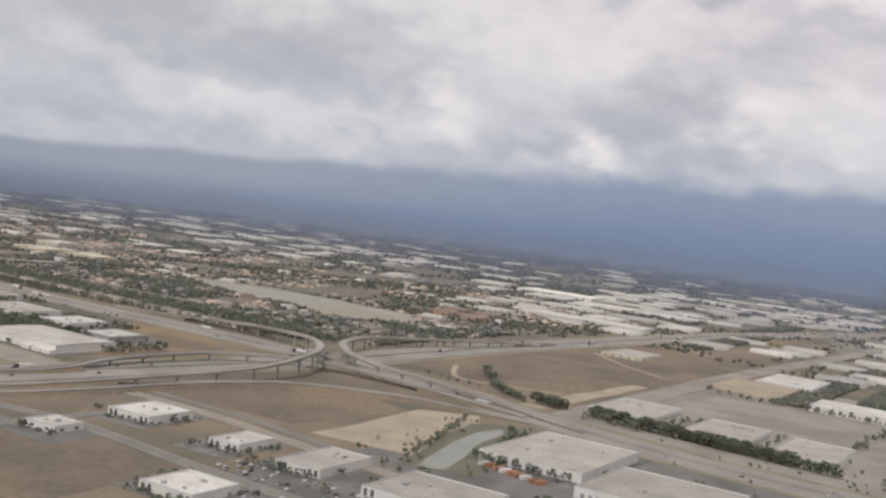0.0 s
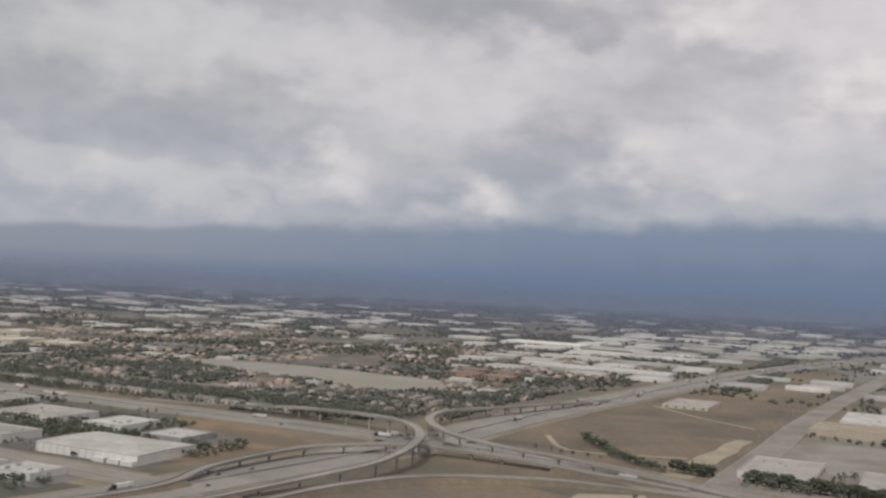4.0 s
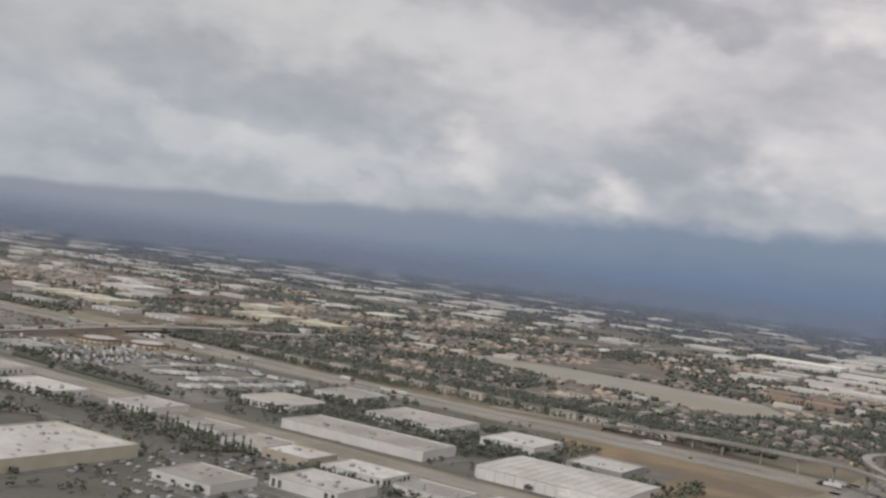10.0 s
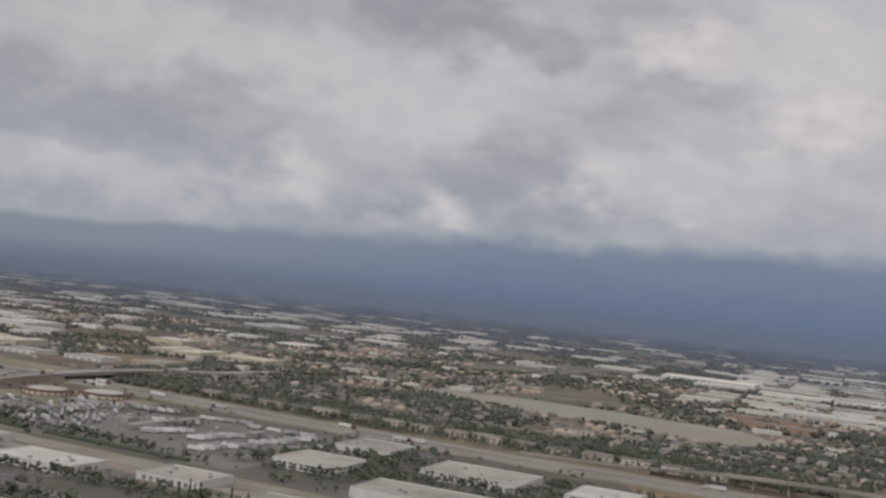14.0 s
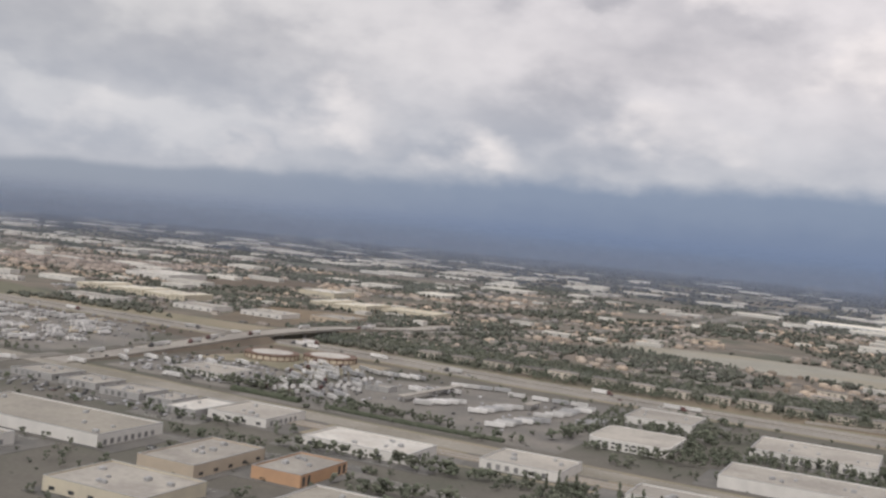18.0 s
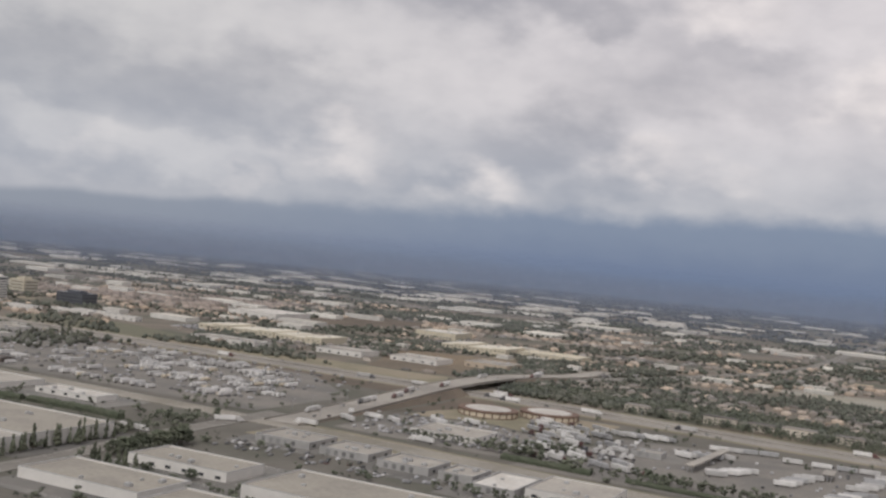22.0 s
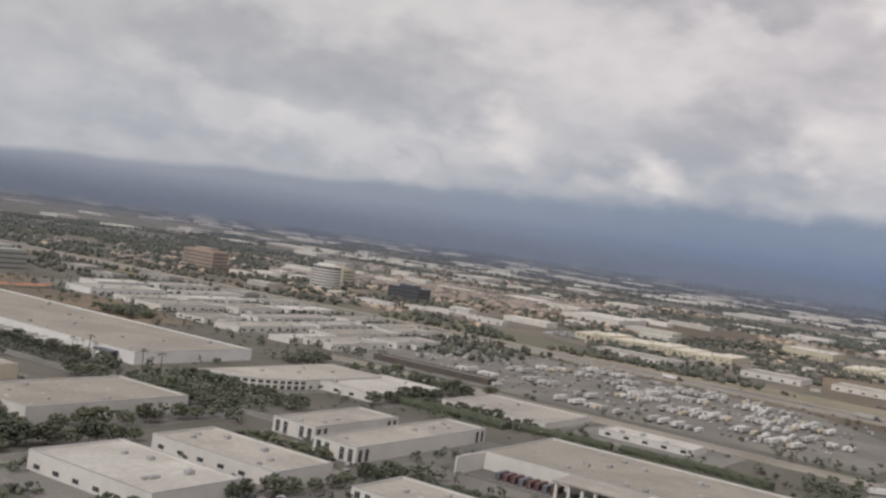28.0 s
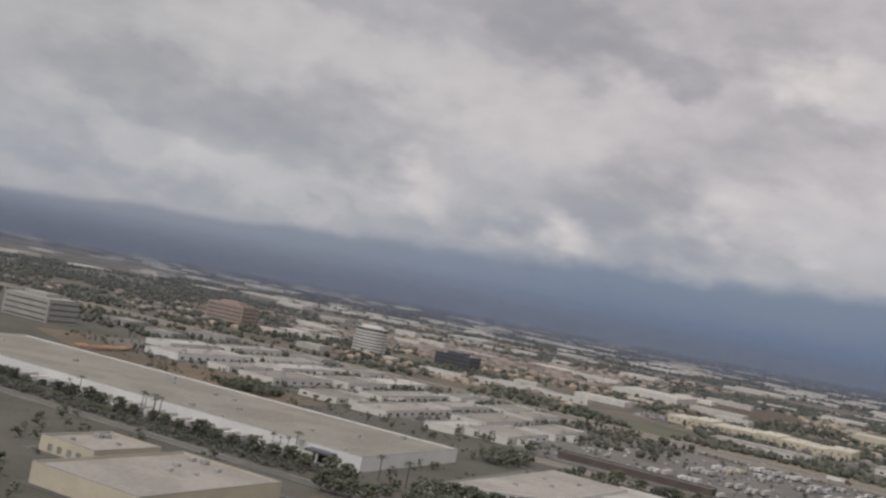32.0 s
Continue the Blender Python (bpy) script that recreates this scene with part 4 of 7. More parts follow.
# between the interchange and the truck yard
for q in (
    (-634, -602, 531, 567, 7, W, RW, "white-roofed warehouse beside the freeway", "", "s", 1, 4, 0),
    (-579, -549, 521, 553, 6, G, RW, "pale grey warehouse with a rounded roof edge", "", "", 1, 3, 0),
    (-709, -623, 456, 487, 8, W, R, "long white windowless warehouse beside the railway", "", "", 1, 8, 14),
    (-709, -656, 530, 570, 7, W, R, "pale warehouse screened by round trees", "s", "w", 1, 6, 0),
    (-634, -602, 392, 414, 6, W, RW, "white industrial building with dark window bands", "", "se", 2, 5, 0),
    (-596, -567, 391, 411, 5.5, W, R, "low pale building beside the railway", "", "s", 1, 3, 0),
    (-560, -533, 390, 413, 6, W, RW, "low white-roofed building beside the railway", "", "s", 1, 4, 0),
    (-776, -742, 568, 603, 6, W, R, "plain pale warehouse behind trees", "", "", 1, 3, 0),
    (-666, -640, 391, 412, 7, T, RW, "tan-walled industrial unit with a pale roof", "", "s", 1, 4, 0),
    (-692, -667, 393, 418, 6, W, R, "pale building with tall narrow trees", "", "s", 1, 3, 0),
    (-730, -702, 402, 422, 6, W, R, "pale low building beside the railway", "", "s", 1, 3, 0),
    (-789, -757, 413, 439, 6, W, R, "sandy pale warehouse with dock doors", "s", "", 1, 4, 0),
    (-855, -810, 394, 420, 6, W, RW, "white-roofed warehouse among dark shrubs", "e", "s", 1, 5, 0),
    (-838, -819, 336, 366, 7, O, R, "orange-walled building with a grey roof", "", "e", 2, 5, 0),
    (-808, -774, 276, 328, 8, W, "roof_dark", "large pale warehouse with dock doors", "se", "", 1, 6, 16),
    (-740, -688, 266, 340, 9, C, RW, "large warehouse with a patched white roof", "", "s", 1, 9, 12),
):
    warehouse(*q[:8], docks=q[8], windows=q[9], storeys=q[10], units=q[11], sky=q[12])
# between the truck yard and the avenue
for q in (
    (-659, -629, 320, 346, 6, W, R, "pale flat-roofed building beside a car park", "", "s", 1, 4, 0),
    (-628, -595, 352, 379, 7, W, RW, "white building with dark window bands", "", "s", 2, 7, 0),
    (-872, -849, 320, 360, 7.5, T, R, "tan block building with a grey roof", "", "e", 1, 6, 0),
    (-871, -834, 278, 307, 7.5, C, R, "cream-walled warehouse with a grey roof", "", "s", 1, 7, 0),
    (-977, -899, 331, 366, 7.5, W, "roof_dark", "long pale warehouse with dock doors at its end", "e", "", 1, 7, 0),
    (-985, -920, 279, 314, 7.5, W, "roof_dark", "broad pale warehouse with a plain roof", "e", "w", 2, 7, 0),
    (-1034, -992, 344, 366, 6, W, "roof_dark", "low pale warehouse behind tall narrow trees", "", "s", 1, 4, 0),
    (-1040, -992, 300, 325, 6, W, "roof_dark", "low pale warehouse beside an avenue", "", "w", 1, 4, 0),
    (-1032, -1006, 418, 440, 5, G, R, "grey flat-roofed shop unit with dark openings", "s", "e", 1, 4, 0),
    (-1000, -978, 416, 436, 5, G, R, "grey flat-roofed shop unit with dark openings", "s", "e", 1, 4, 0),
    (-972, -950, 412, 432, 5, G, R, "grey flat-roofed shop unit with dark openings", "s", "e", 1, 4, 0),
    (-946, -932, 412, 430, 5, G, R, "grey flat-roofed shop unit with dark openings", "s", "e", 1, 3, 0),
    (-929, -912, 402, 432, 5, G, RW, "grey building with a bright white roof", "s", "", 1, 2, 0),
    (-910, -881, 408, 438, 6, W, R, "pale flat-roofed building beside the street", "e", "s", 1, 4, 0),
    (-999, -966, 494, 522, 4.5, W, R, "low pale workshop in front of storage tanks", "s", "e", 1, 4, 0),
    (-906, -892, 536, 546, 4.5, G, R, "open maintenance shed in a truck yard", "s", "", 1, 1, 0),
):
    warehouse(*q[:8], docks=q[8], windows=q[9], storeys=q[10], units=q[11], sky=q[12])
# west of the avenue
for q in (
    (-1160, -1070, 332, 377, 9, W, "roof_dark", "large white warehouse with a recessed loading dock", "", "", 1, 12, 0),
    (-1222, -1205, 306, 350, 8, W, R, "white tilt-up building with tall openings", "", "es", 2, 4, 0),
    (-1197, -1181, 296, 368, 8, W, R, "white tilt-up building with paired windows", "", "es", 2, 5, 0),
    (-1219, -1174, 254, 277, 7, W, R, "pale low warehouse in two halves", "", "s", 1, 6, 0),
    (-1215, -1172, 212, 240, 8, W, RW, "pale building with a stepped white roof", "", "sw", 1, 6, 0),
    (-1287, -1253, 238, 299, 8.8, W, "roof_dark", "large white warehouse with dock doors at its end", "s", "", 1, 4, 11),
    (-1347, -1313, 226, 278, 8.5, C, R, "cream-walled warehouse with a broad grey roof", "", "", 1, 6, 0),
    (-1376, -1356, 254, 279, 7, C, R, "cream building with tall dark openings", "s", "e", 1, 4, 0),
    (-1567, -1329, 342, 409, 8.2, "wall_bright", "roof_dark", "very long warehouse with a white front wall", "", "", 1, 14, 0),
    (-1272, -1241, 385, 431, 6.0, W, RW, "bright white-roofed building among trees", "", "s", 1, 3, 0),
    (-1156, -1127, 262, 284, 7, W, R, "pale stepped office building in a planted lot", "", "se", 2, 4, 0),
    (-1108, -1082, 240, 264, 7, W, R, "pale stepped office building in a planted lot", "", "se", 2, 4, 0),
    (-1321, -1253, 490, 498, 5, "shed_wall", "shed_roof", "long low brown shed along a yard", "", "", 1, 0, 0),
    (-1229, -1182, 414, 452, 4.5, W, R, "long low pale building beside the street", "", "s", 1, 5, 0),
    (-1168, -1130, 432, 446, 4.5, W, RW, "low white building behind a hedge", "", "s", 1, 3, 0),
):
    warehouse(*q[:8], docks=q[8], windows=q[9], storeys=q[10], units=q[11], sky=q[12])


def curved_office(ring, h, label, bend):
    """A flat-roofed office on a ring of corners; between the corners of bend runs a rounded front with piers and two storeys of panes."""
    cu, cv = sum(q[0] for q in ring) / len(ring), sum(q[1] for q in ring) / len(ring)
    us, vs = [q[0] for q in ring], [q[1] for q in ring]
    TAKEN.append((min(us), max(us), min(vs), max(vs)))
    LOTS.append((min(us), max(us), min(vs), max(vs)))
    ob = thing("office_building", cu, cv, label, "office")
    line = [Vector((u - cu, v - cv, 0)) for u, v in ring]
    a, b = line[bend], line[bend + 1]
    out = Vector(((b - a).y, -(b - a).x, 0)).normalized()
    arc = [a.lerp(b, k / 12) + out * (4.0 * math.sin(math.pi * k / 12)) for k in range(13)]
    outline = line[:bend] + arc + line[bend + 2:]
    for name, k, z0, z1, mat in (("wall", 1.0, -0.3, h, "wall"), ("roof", 0.985, h - 0.2, h + 0.05, "roof"), ("parapet_cap", 1.004, h - 0.5, h - 0.3, "metal")):
        bm = bmesh.new()
        lo, hi = [[bm.verts.new((q.x * k, q.y * k, z)) for q in outline] for z in (z0, z1)]
        for i in range(len(outline)):
            bm.faces.new((lo[i - 1], lo[i], hi[i], hi[i - 1]))
        bm.faces.new(hi)
        part(name, bm, mat, ob)
    pane = unit("office_pane", lambda q: box(q, -0.5, 0.5, -0.12, 0.0, 0, 1.0), "glass")
    for k in range(12):
        d = arc[k + 1] - arc[k]
        mid = (arc[k] + arc[k + 1]) / 2
        turn = math.degrees(math.atan2(d.y, d.x))
        for z, t in ((0.3, 1.35), (2.35, 1.1)):
            put("window", pane, ob, pose(mid.x, mid.y, z, 0, 0, turn) @ Matrix.Diagonal((d.length * 0.62, 1, t, 1)))
    for k in range(9):
        q = line[bend + 1].lerp(line[bend + 2], (k + 0.5) / 9)
        put("window", pane, ob, pose(q.x, q.y, 0.5, 0, 0, 90) @ Matrix.Diagonal((1.5, 1, 1.2, 1)))
    ac = unit("roof_unit", make_ac, "metal")
    for x, y in ((-4, -12), (3, 2), (-5, 14), (6, 20)):
        put("roof_unit", ac, ob, pose(x, y, h + 0.04))


curved_office([(-1298, 344), (-1290, 349), (-1269, 377), (-1267, 424), (-1296, 424)], 4.3, "white office with a curved window front among trees", 1)
# dark entrance canopy at the end of the long warehouse
ob = thing("entrance_canopy", -1343, 339.4, "dark blue-grey canopy over a white entrance", "canopy", "", 0.12)
bm = bmesh.new()
box(bm, -5, 5, -2.4, 2.2, 3.1, 3.9, 0.1)
part("canopy_roof", bm, "blue_paint", ob)
for x in (-4.6, 0, 4.6):
    put("column", unit("entrance_column", lambda b: box(b, -0.3, 0.3, -0.3, 0.3, 0, 3.1), "wall"), ob, pose(x, -2, 0))
bm = bmesh.new()
box(bm, -4.2, 4.2, 2.0, 2.3, 0.1, 2.7)
part("glass_door", bm, "glass", ob)
# distant large ones
for q in (
    (-1494, -1434, 1041, 1112, 10, W, RW, "long white warehouse beyond the yard", "", "s", 1, 3, 0),
    (-1290, -1245, 1085, 1130, 10.8, C, RW, "cream shopping hall with a white roof", "s", "", 1, 4, 0),
    (-1235, -1195, 800, 830, 6, W, R, "pale store building beside the freeway", "", "s", 1, 4, 0),
    (-1330, -1270, 765, 790, 5, W, R, "low pale store with a parking lot", "", "s", 1, 4, 0),
    (-1180, -1140, 820, 850, 6, W, R, "pale store building with a flat roof", "", "s", 1, 4, 0),
    (-1130, -1095, 850, 885, 7, T, R, "tan store building with a flat roof", "", "s", 1, 4, 0),
    (-623, -455, 1300, 1345, 7, W, RW, "very long white warehouse beyond the houses", "s", "", 1, 6, 0),
    (-835, -700, 1725, 1795, 8, "wall_bright", "roof_bright", "long cream-white warehouse catching the light", "", "", 1, 4, 0),
    (-638, -606, 1095, 1118, 8, "brick", "tile", "red-brown housing block with a low roof", "", "s", 3, 2, 0),
    (-600, -568, 1092, 1112, 8, "brick", "tile", "red-brown housing block beside another", "", "s", 3, 2, 0),
    (-655, -622, 1150, 1172, 8, "brick", "tile", "red-brown housing block among trees", "", "s", 3, 2, 0),
    (-612, -580, 1148, 1168, 8, "brick", "tile", "red-brown housing block with a brown roof", "", "s", 3, 2, 0),
    (-1150, -1090, 1010, 1050, 7, C, C, "cream building with a flat cream roof", "", "s", 1, 3, 0),
):
    (ua, va), (ub, vb) = on_ground(q[0], q[2]), on_ground(q[1], q[3])
    q = (ua, ub, va, vb, *q[4:])
    warehouse(*q[:8], docks=q[8], windows=q[9], storeys=q[10], units=q[11], sky=q[12])

def shopping_hall(u0, u1, v0, v1, h, bays, label):
    """A long cream hall of stepped bays with raised entrance blocks and two rows of small openings."""
    TAKEN.append((u0, u1, v0, v1))
    ob = thing("shopping_hall", u0, v0, label, "shopping hall")
    w = (u1 - u0) / bays
    pane = unit("hall_window", lambda b: box(b, -0.7, 0.7, -0.06, 0.06, 0, 0.9), "glass")
    for i in range(bays):
        front, top = (-1.8, h * 1.18) if i % 3 == 1 else (0.0, h * (1.0 if i % 2 else 0.92))
        bm = bmesh.new()
        box(bm, i * w, (i + 1) * w - 0.05, front, v1 - v0, -0.2, top)
        wall = part("wall", bm, "wall_cream", ob)
        bm = bmesh.new()
        box(bm, i * w + 0.2, (i + 1) * w - 0.25, front + 0.2, v1 - v0 - 0.2, top + 0.004, top + 0.16)
        part("roof", bm, "roof_cream", ob, "bright cream roof")
        for k in range(3):
            put("window", pane, wall, pose((i + 0.2 + 0.3 * k) * w, front, top * 0.55))
    for i in range(bays):
        put("roof_unit", unit("roof_unit", make_ac, "metal"), ob, pose((i + 0.5) * w, (v1 - v0) * 0.6, (h * 1.18 if i % 3 == 1 else h * (1.0 if i % 2 else 0.92)) + 0.16))
    return ob


shopping_hall(-1368, -1242, 814, 854, 5.6, 8, "long cream shopping hall with stepped bays")
shopping_hall(-1196, -1132, 948, 996, 5.4, 5, "cream shopping hall with raised entrance blocks")
warehouse(-1566, -1542, 490, 552, 6.5, "wall_bright", R, "white building behind a long warehouse", windows="e", units=5)

# the ribbed white hall: a low vault with raised seams
TAKEN.append((-592, -522, 452, 500))
hall = thing("warehouse", -557, 476, "white ribbed hall with a low curved roof", "warehouse")
VAULT = [(y, 5.2 + 0.6 * (1 - (y / 24) ** 2)) for y in range(-24, 25, 4)]
bm = bmesh.new()
ring = [(-24, 0)] + VAULT + [(24, 0)]
ends = [[bm.verts.new((x, y, z)) for y, z in ring] for x in (-35, 35)]
for e in ends:
    bm.faces.new(e)
bm.faces.new((ends[0][0], ends[1][0], ends[1][1], ends[0][1])), bm.faces.new((ends[0][-1], ends[0][-2], ends[1][-2], ends[1][-1]))
part("wall", bm, "wall", hall)
bm = bmesh.new()
cuts = []
for k in range(15):
    cuts += [(-35.3 + k * 5.04 - 0.3, 0.0), (-35.3 + k * 5.04 - 0.25, 0.22), (-35.3 + k * 5.04 + 0.25, 0.22), (-35.3 + k * 5.04 + 0.3, 0.0)]
rows = [[bm.verts.new((x, y * 1.015, z + 0.06 + dz)) for y, z in VAULT] for x, dz in cuts]
for r, s in zip(rows, rows[1:]):
    for j in range(len(VAULT) - 1):
        bm.faces.new((r[j], s[j], s[j + 1], r[j + 1]))
part("roof", bm, "roof_white", hall, "white ribbed sheet roof")
for k in range(15):
    put("buttress", unit("buttress", lambda b: box(b, -0.2, 0.2, -0.4, 0.0, 0, 4.5), "wall"), hall, pose(-35 + k * 5, -24, 0))
shed = unit("lean_to", lambda b: box(b, -4, 4, -2, 2, 0, 2.6, 0.1), "wall")
for x in (12, 22, 31):
    put("lean_to", shed, hall, pose(x, -26.2, 0))

# office by the truck yard with rounded corners and a band of windows
TAKEN.append((-772, -736, 492, 530))
office = thing("office_building", -754, 511, "white office with rounded corners and a window band", "office")
bm = bmesh.new()
ring = []
for cx, cy, a0 in ((13, 14, 0), (-13, 14, 90), (-13, -14, 180), (13, -14, 270)):
    ring += [(cx + 5 * math.cos(radians(a0 + k * 15)), cy + 5 * math.sin(radians(a0 + k * 15))) for k in range(7)]
lo, hi, inn, dn = [[bm.verts.new((x * s, y * s, z)) for x, y in ring] for s, z in ((1, 0), (1, 4.4), (0.975, 4.4), (0.975, 4.0))]
for p, q in ((lo, hi), (hi, inn), (inn, dn)):
    for i in range(len(ring)):
        j = (i + 1) % len(ring)
        bm.faces.new((p[i], p[j], q[j], q[i]))
part("wall", bm, "wall", office)
bm = bmesh.new()
bm.faces.new([bm.verts.new((x * 0.975, y * 0.975, 3.95)) for x, y in ring])
part("roof", bm, "roof", office)
for k in range(9):
    for z in (0.8, 2.6):
        put("window", unit("window", make_window, "glass"), office, pose(-12 + k * 3.0, -19, z))
for k in range(6):
    for z in (0.8, 2.6):
        put("window", unit("window", make_window, "glass"), office, pose(18, -12 + k * 4, z, 0, 0, 90))

# the recessed dock of the large white warehouse
dock = thing("loading_dock", -1125, 324, "loading dock with parked containers and white end walls", "loading dock")
TAKEN.append((-1160, -1070, 310, 332))
for q in ((-35, -34.5, -8, 7.6), (20, 20.5, -14, 7.6), (20.5, 54, -14, -13.5), (54, 54.5, -14, 7.6)):
    bm = bmesh.new()
    box(bm, *q, 0, 5.5)
    part("wall", bm, "wall", dock)
bm = bmesh.new()
box(bm, 20.5, 54, -13.5, 7.6, 0.2, 5.0)
part("roof", bm, "roof", dock)
for k in range(6):
    bm = bmesh.new()
    box(bm, -4 + k * 4 - 0.4, -4 + k * 4 + 0.4, -4, -3.2, 0, 5.0)
    part("column", bm, "wall", dock)
bm = bmesh.new()
box(bm, -5, 20, -4.6, 7.6, 5.0, 5.5)
part("canopy", bm, "roof", dock)
bm = bmesh.new()
box(bm, -60, 54, -30, 7.6, 0.02, 0.1)
part("apron", bm, "yard", dock, "pale concrete apron")

# white cylinder tanks with brown upper bands
for u, v in ((-1000, 590), (-973, 613)):
    TAKEN.append((u - 18, u + 18, v - 18, v + 18))
    tank = thing("storage_tank", u, v, "wide cream storage tank with brown bands and white roof", "tank", "storage tanks")
    bm = bmesh.new()
    tube(bm, 0, 0, 0, 3.4, 16.0, 16.0, 48, False)
    part("shell", bm, "tank", tank)
    bm = bmesh.new()
    tube(bm, 0, 0, 2.7, 3.6, 16.4, 16.4, 48, False)
    ring = [bm.verts.new((r * math.cos(2 * math.pi * i / 48), r * math.sin(2 * math.pi * i / 48), 3.6)) for r in (16.4, 12.4) for i in range(48)]
    for i in range(48):
        bm.faces.new((ring[i], ring[(i + 1) % 48], ring[48 + (i + 1) % 48], ring[48 + i]))
    part("band", bm, "rust", tank, "rust-brown upper band")
    bm = bmesh.new()
    tube(bm, 0, 0, 0.0, 0.5, 16.3, 16.3, 48)
    part("base", bm, "rust", tank)
    bm = bmesh.new()
    c = bm.verts.new((0, 0, 4.3))
    rim = [bm.verts.new(((12.8 if i % 2 else 11.6) * math.cos(2 * math.pi * i / 48), (12.8 if i % 2 else 11.6) * math.sin(2 * math.pi * i / 48), 3.65)) for i in range(48)]
    for i in range(48):
        bm.faces.new((c, rim[i], rim[(i + 1) % 48]))
    part("roof", bm, "roof_white", tank, "white radial roof panels")
    post = unit("tank_post", lambda b: box(b, -0.3, 0.3, -0.35, 0.0, 0, 3.3), "rust")
    for i in range(24):
        a = 15 * i
        put("buttress", post, tank, pose(16.0 * math.cos(radians(a)), 16.0 * math.sin(radians(a)), 0, 0, 0, a + 90))


def tower(u, v, w, d, floors, wall, label, step=0.0, name="office_tower"):
    """An office block of stacked bands of wall and glass."""
    u, v = on_ground(u, v)
    TAKEN.append((u - w / 2, u + w / 2, v - d / 2, v + d / 2))
    ob = thing(name, u, v, label, "office block")
    band = floors * 3.4
    bm = bmesh.new()
    box(bm, -w / 2 + 0.4, w / 2 - 0.4, -d / 2 + 0.4, d / 2 - 0.4, 0, band)
    part("glass_core", bm, "tower_glass", ob)
    for k in range(floors + 1):
        bm = bmesh.new()
        s = step * max(0, k - floors + 2)
        box(bm, -w / 2 + s, w / 2 - s, -d / 2 + s, d / 2 - s, k * 3.4 - (1.5 if k else 0), k * 3.4 + 0.9)
        part("floor_band", bm, wall, ob)
    for x in (-w / 2 - 0.05, w / 2 - 1.5):
        bm = bmesh.new()
        box(bm, x, x + 1.55, -d / 2 - 0.05, -d / 2 + 1.5, 0, band + 0.7)
        part("corner_pier", bm, wall, ob)
    bm = bmesh.new()
    box(bm, -w / 4, w / 4, -d / 4, d / 4, band + 0.7, band + 3.2)
    part("penthouse", bm, wall, ob)
    return ob


u, v = on_ground(-1650, 860)
TAKEN.append((u - 15, u + 15, v - 15, v + 15))
ob = thing("office_tower", u, v, "round white office tower with stacked window bands", "office block")
bm = bmesh.new()
tube(bm, 0, 0, 0, 21, 13.6, 13.6, 32)
part("glass_core", bm, "tower_glass", ob)
for k in range(9):
    bm = bmesh.new()
    w = 14.6 - 0.14 * k
    tube(bm, 0, 0, k * 2.55 - 0.75 if k else 0.0, k * 2.55 + 0.75, w, w, 32)
    part("floor_band", bm, "wall", ob)
bm = bmesh.new()
tube(bm, 0, 0, 21, 23, 9, 9, 24)
part("penthouse", bm, "wall", ob)
tower(-1715, 965, 22, 20, 4, "wall_cream", "cream office block beside a tower")
tower(-1595, 920, 34, 22, 3, "black_glass", "low black glass office block")
tower(-1782, 835, 40, 22, 5, "brick_pale", "red-brown brick office block")
tower(-1690, 535, 40, 24, 4, "wall_sage", "pale grey-green office block with window bands")


# paved lots round the buildings, each with its stall lines
yard = random.Random(14)
stalls = bmesh.new()
for i, (u0, u1, v0, v1) in enumerate(LOTS):
    if v1 > 640 or u1 - u0 > 200:
        continue
    a, b, c, d = (yard.choice((2.5, 4, 9, 13)) for k in range(4))
    bm = bmesh.new()
    box(bm, u0 - a, u1 + b, v0 - c, v1 + d, 0.0, 0.135 + 0.002 * (i % 40))
    setting("parking_lot", bm, "lot", "worn grey asphalt lot round a building", "pavement")
    z = 0.15 + 0.002 * (i % 40)
    for s, near, far in ((c, v0 - c + 0.8, v0 - c + 4.2), (d, v1 + d - 4.2, v1 + d - 0.8)):
        if s > 8:
            for k in range(int((u1 - u0) / 1.9)):
                x = u0 + 1 + k * 1.9
                box(stalls, x - 0.07, x + 0.07, near, far, z - 0.02, z)
setting("stall_lines", stalls, "line", "white painted parking stall lines", "road marking")


# ---- trees ----
def blob(r, seed, rough=0.28, sub=1):
    """Vertices and triangles of one uneven clump of leaves."""
    b = bmesh.new()
    bmesh.ops.create_icosphere(b, subdivisions=sub, radius=1)
    q = random.Random(seed)
    vs = np.array([np.array(v.co) * r * (1 + q.uniform(-rough, rough)) for v in b.verts])
    ts = np.array([[v.index for v in f.verts] for f in b.faces])
    b.free()
    return vs, ts


def pile(pieces):
    vs, ts, n = [], [], 0
    for v, t in pieces:
        vs.append(v), ts.append(t + n)
        n += len(v)
    return np.concatenate(vs), np.concatenate(ts)


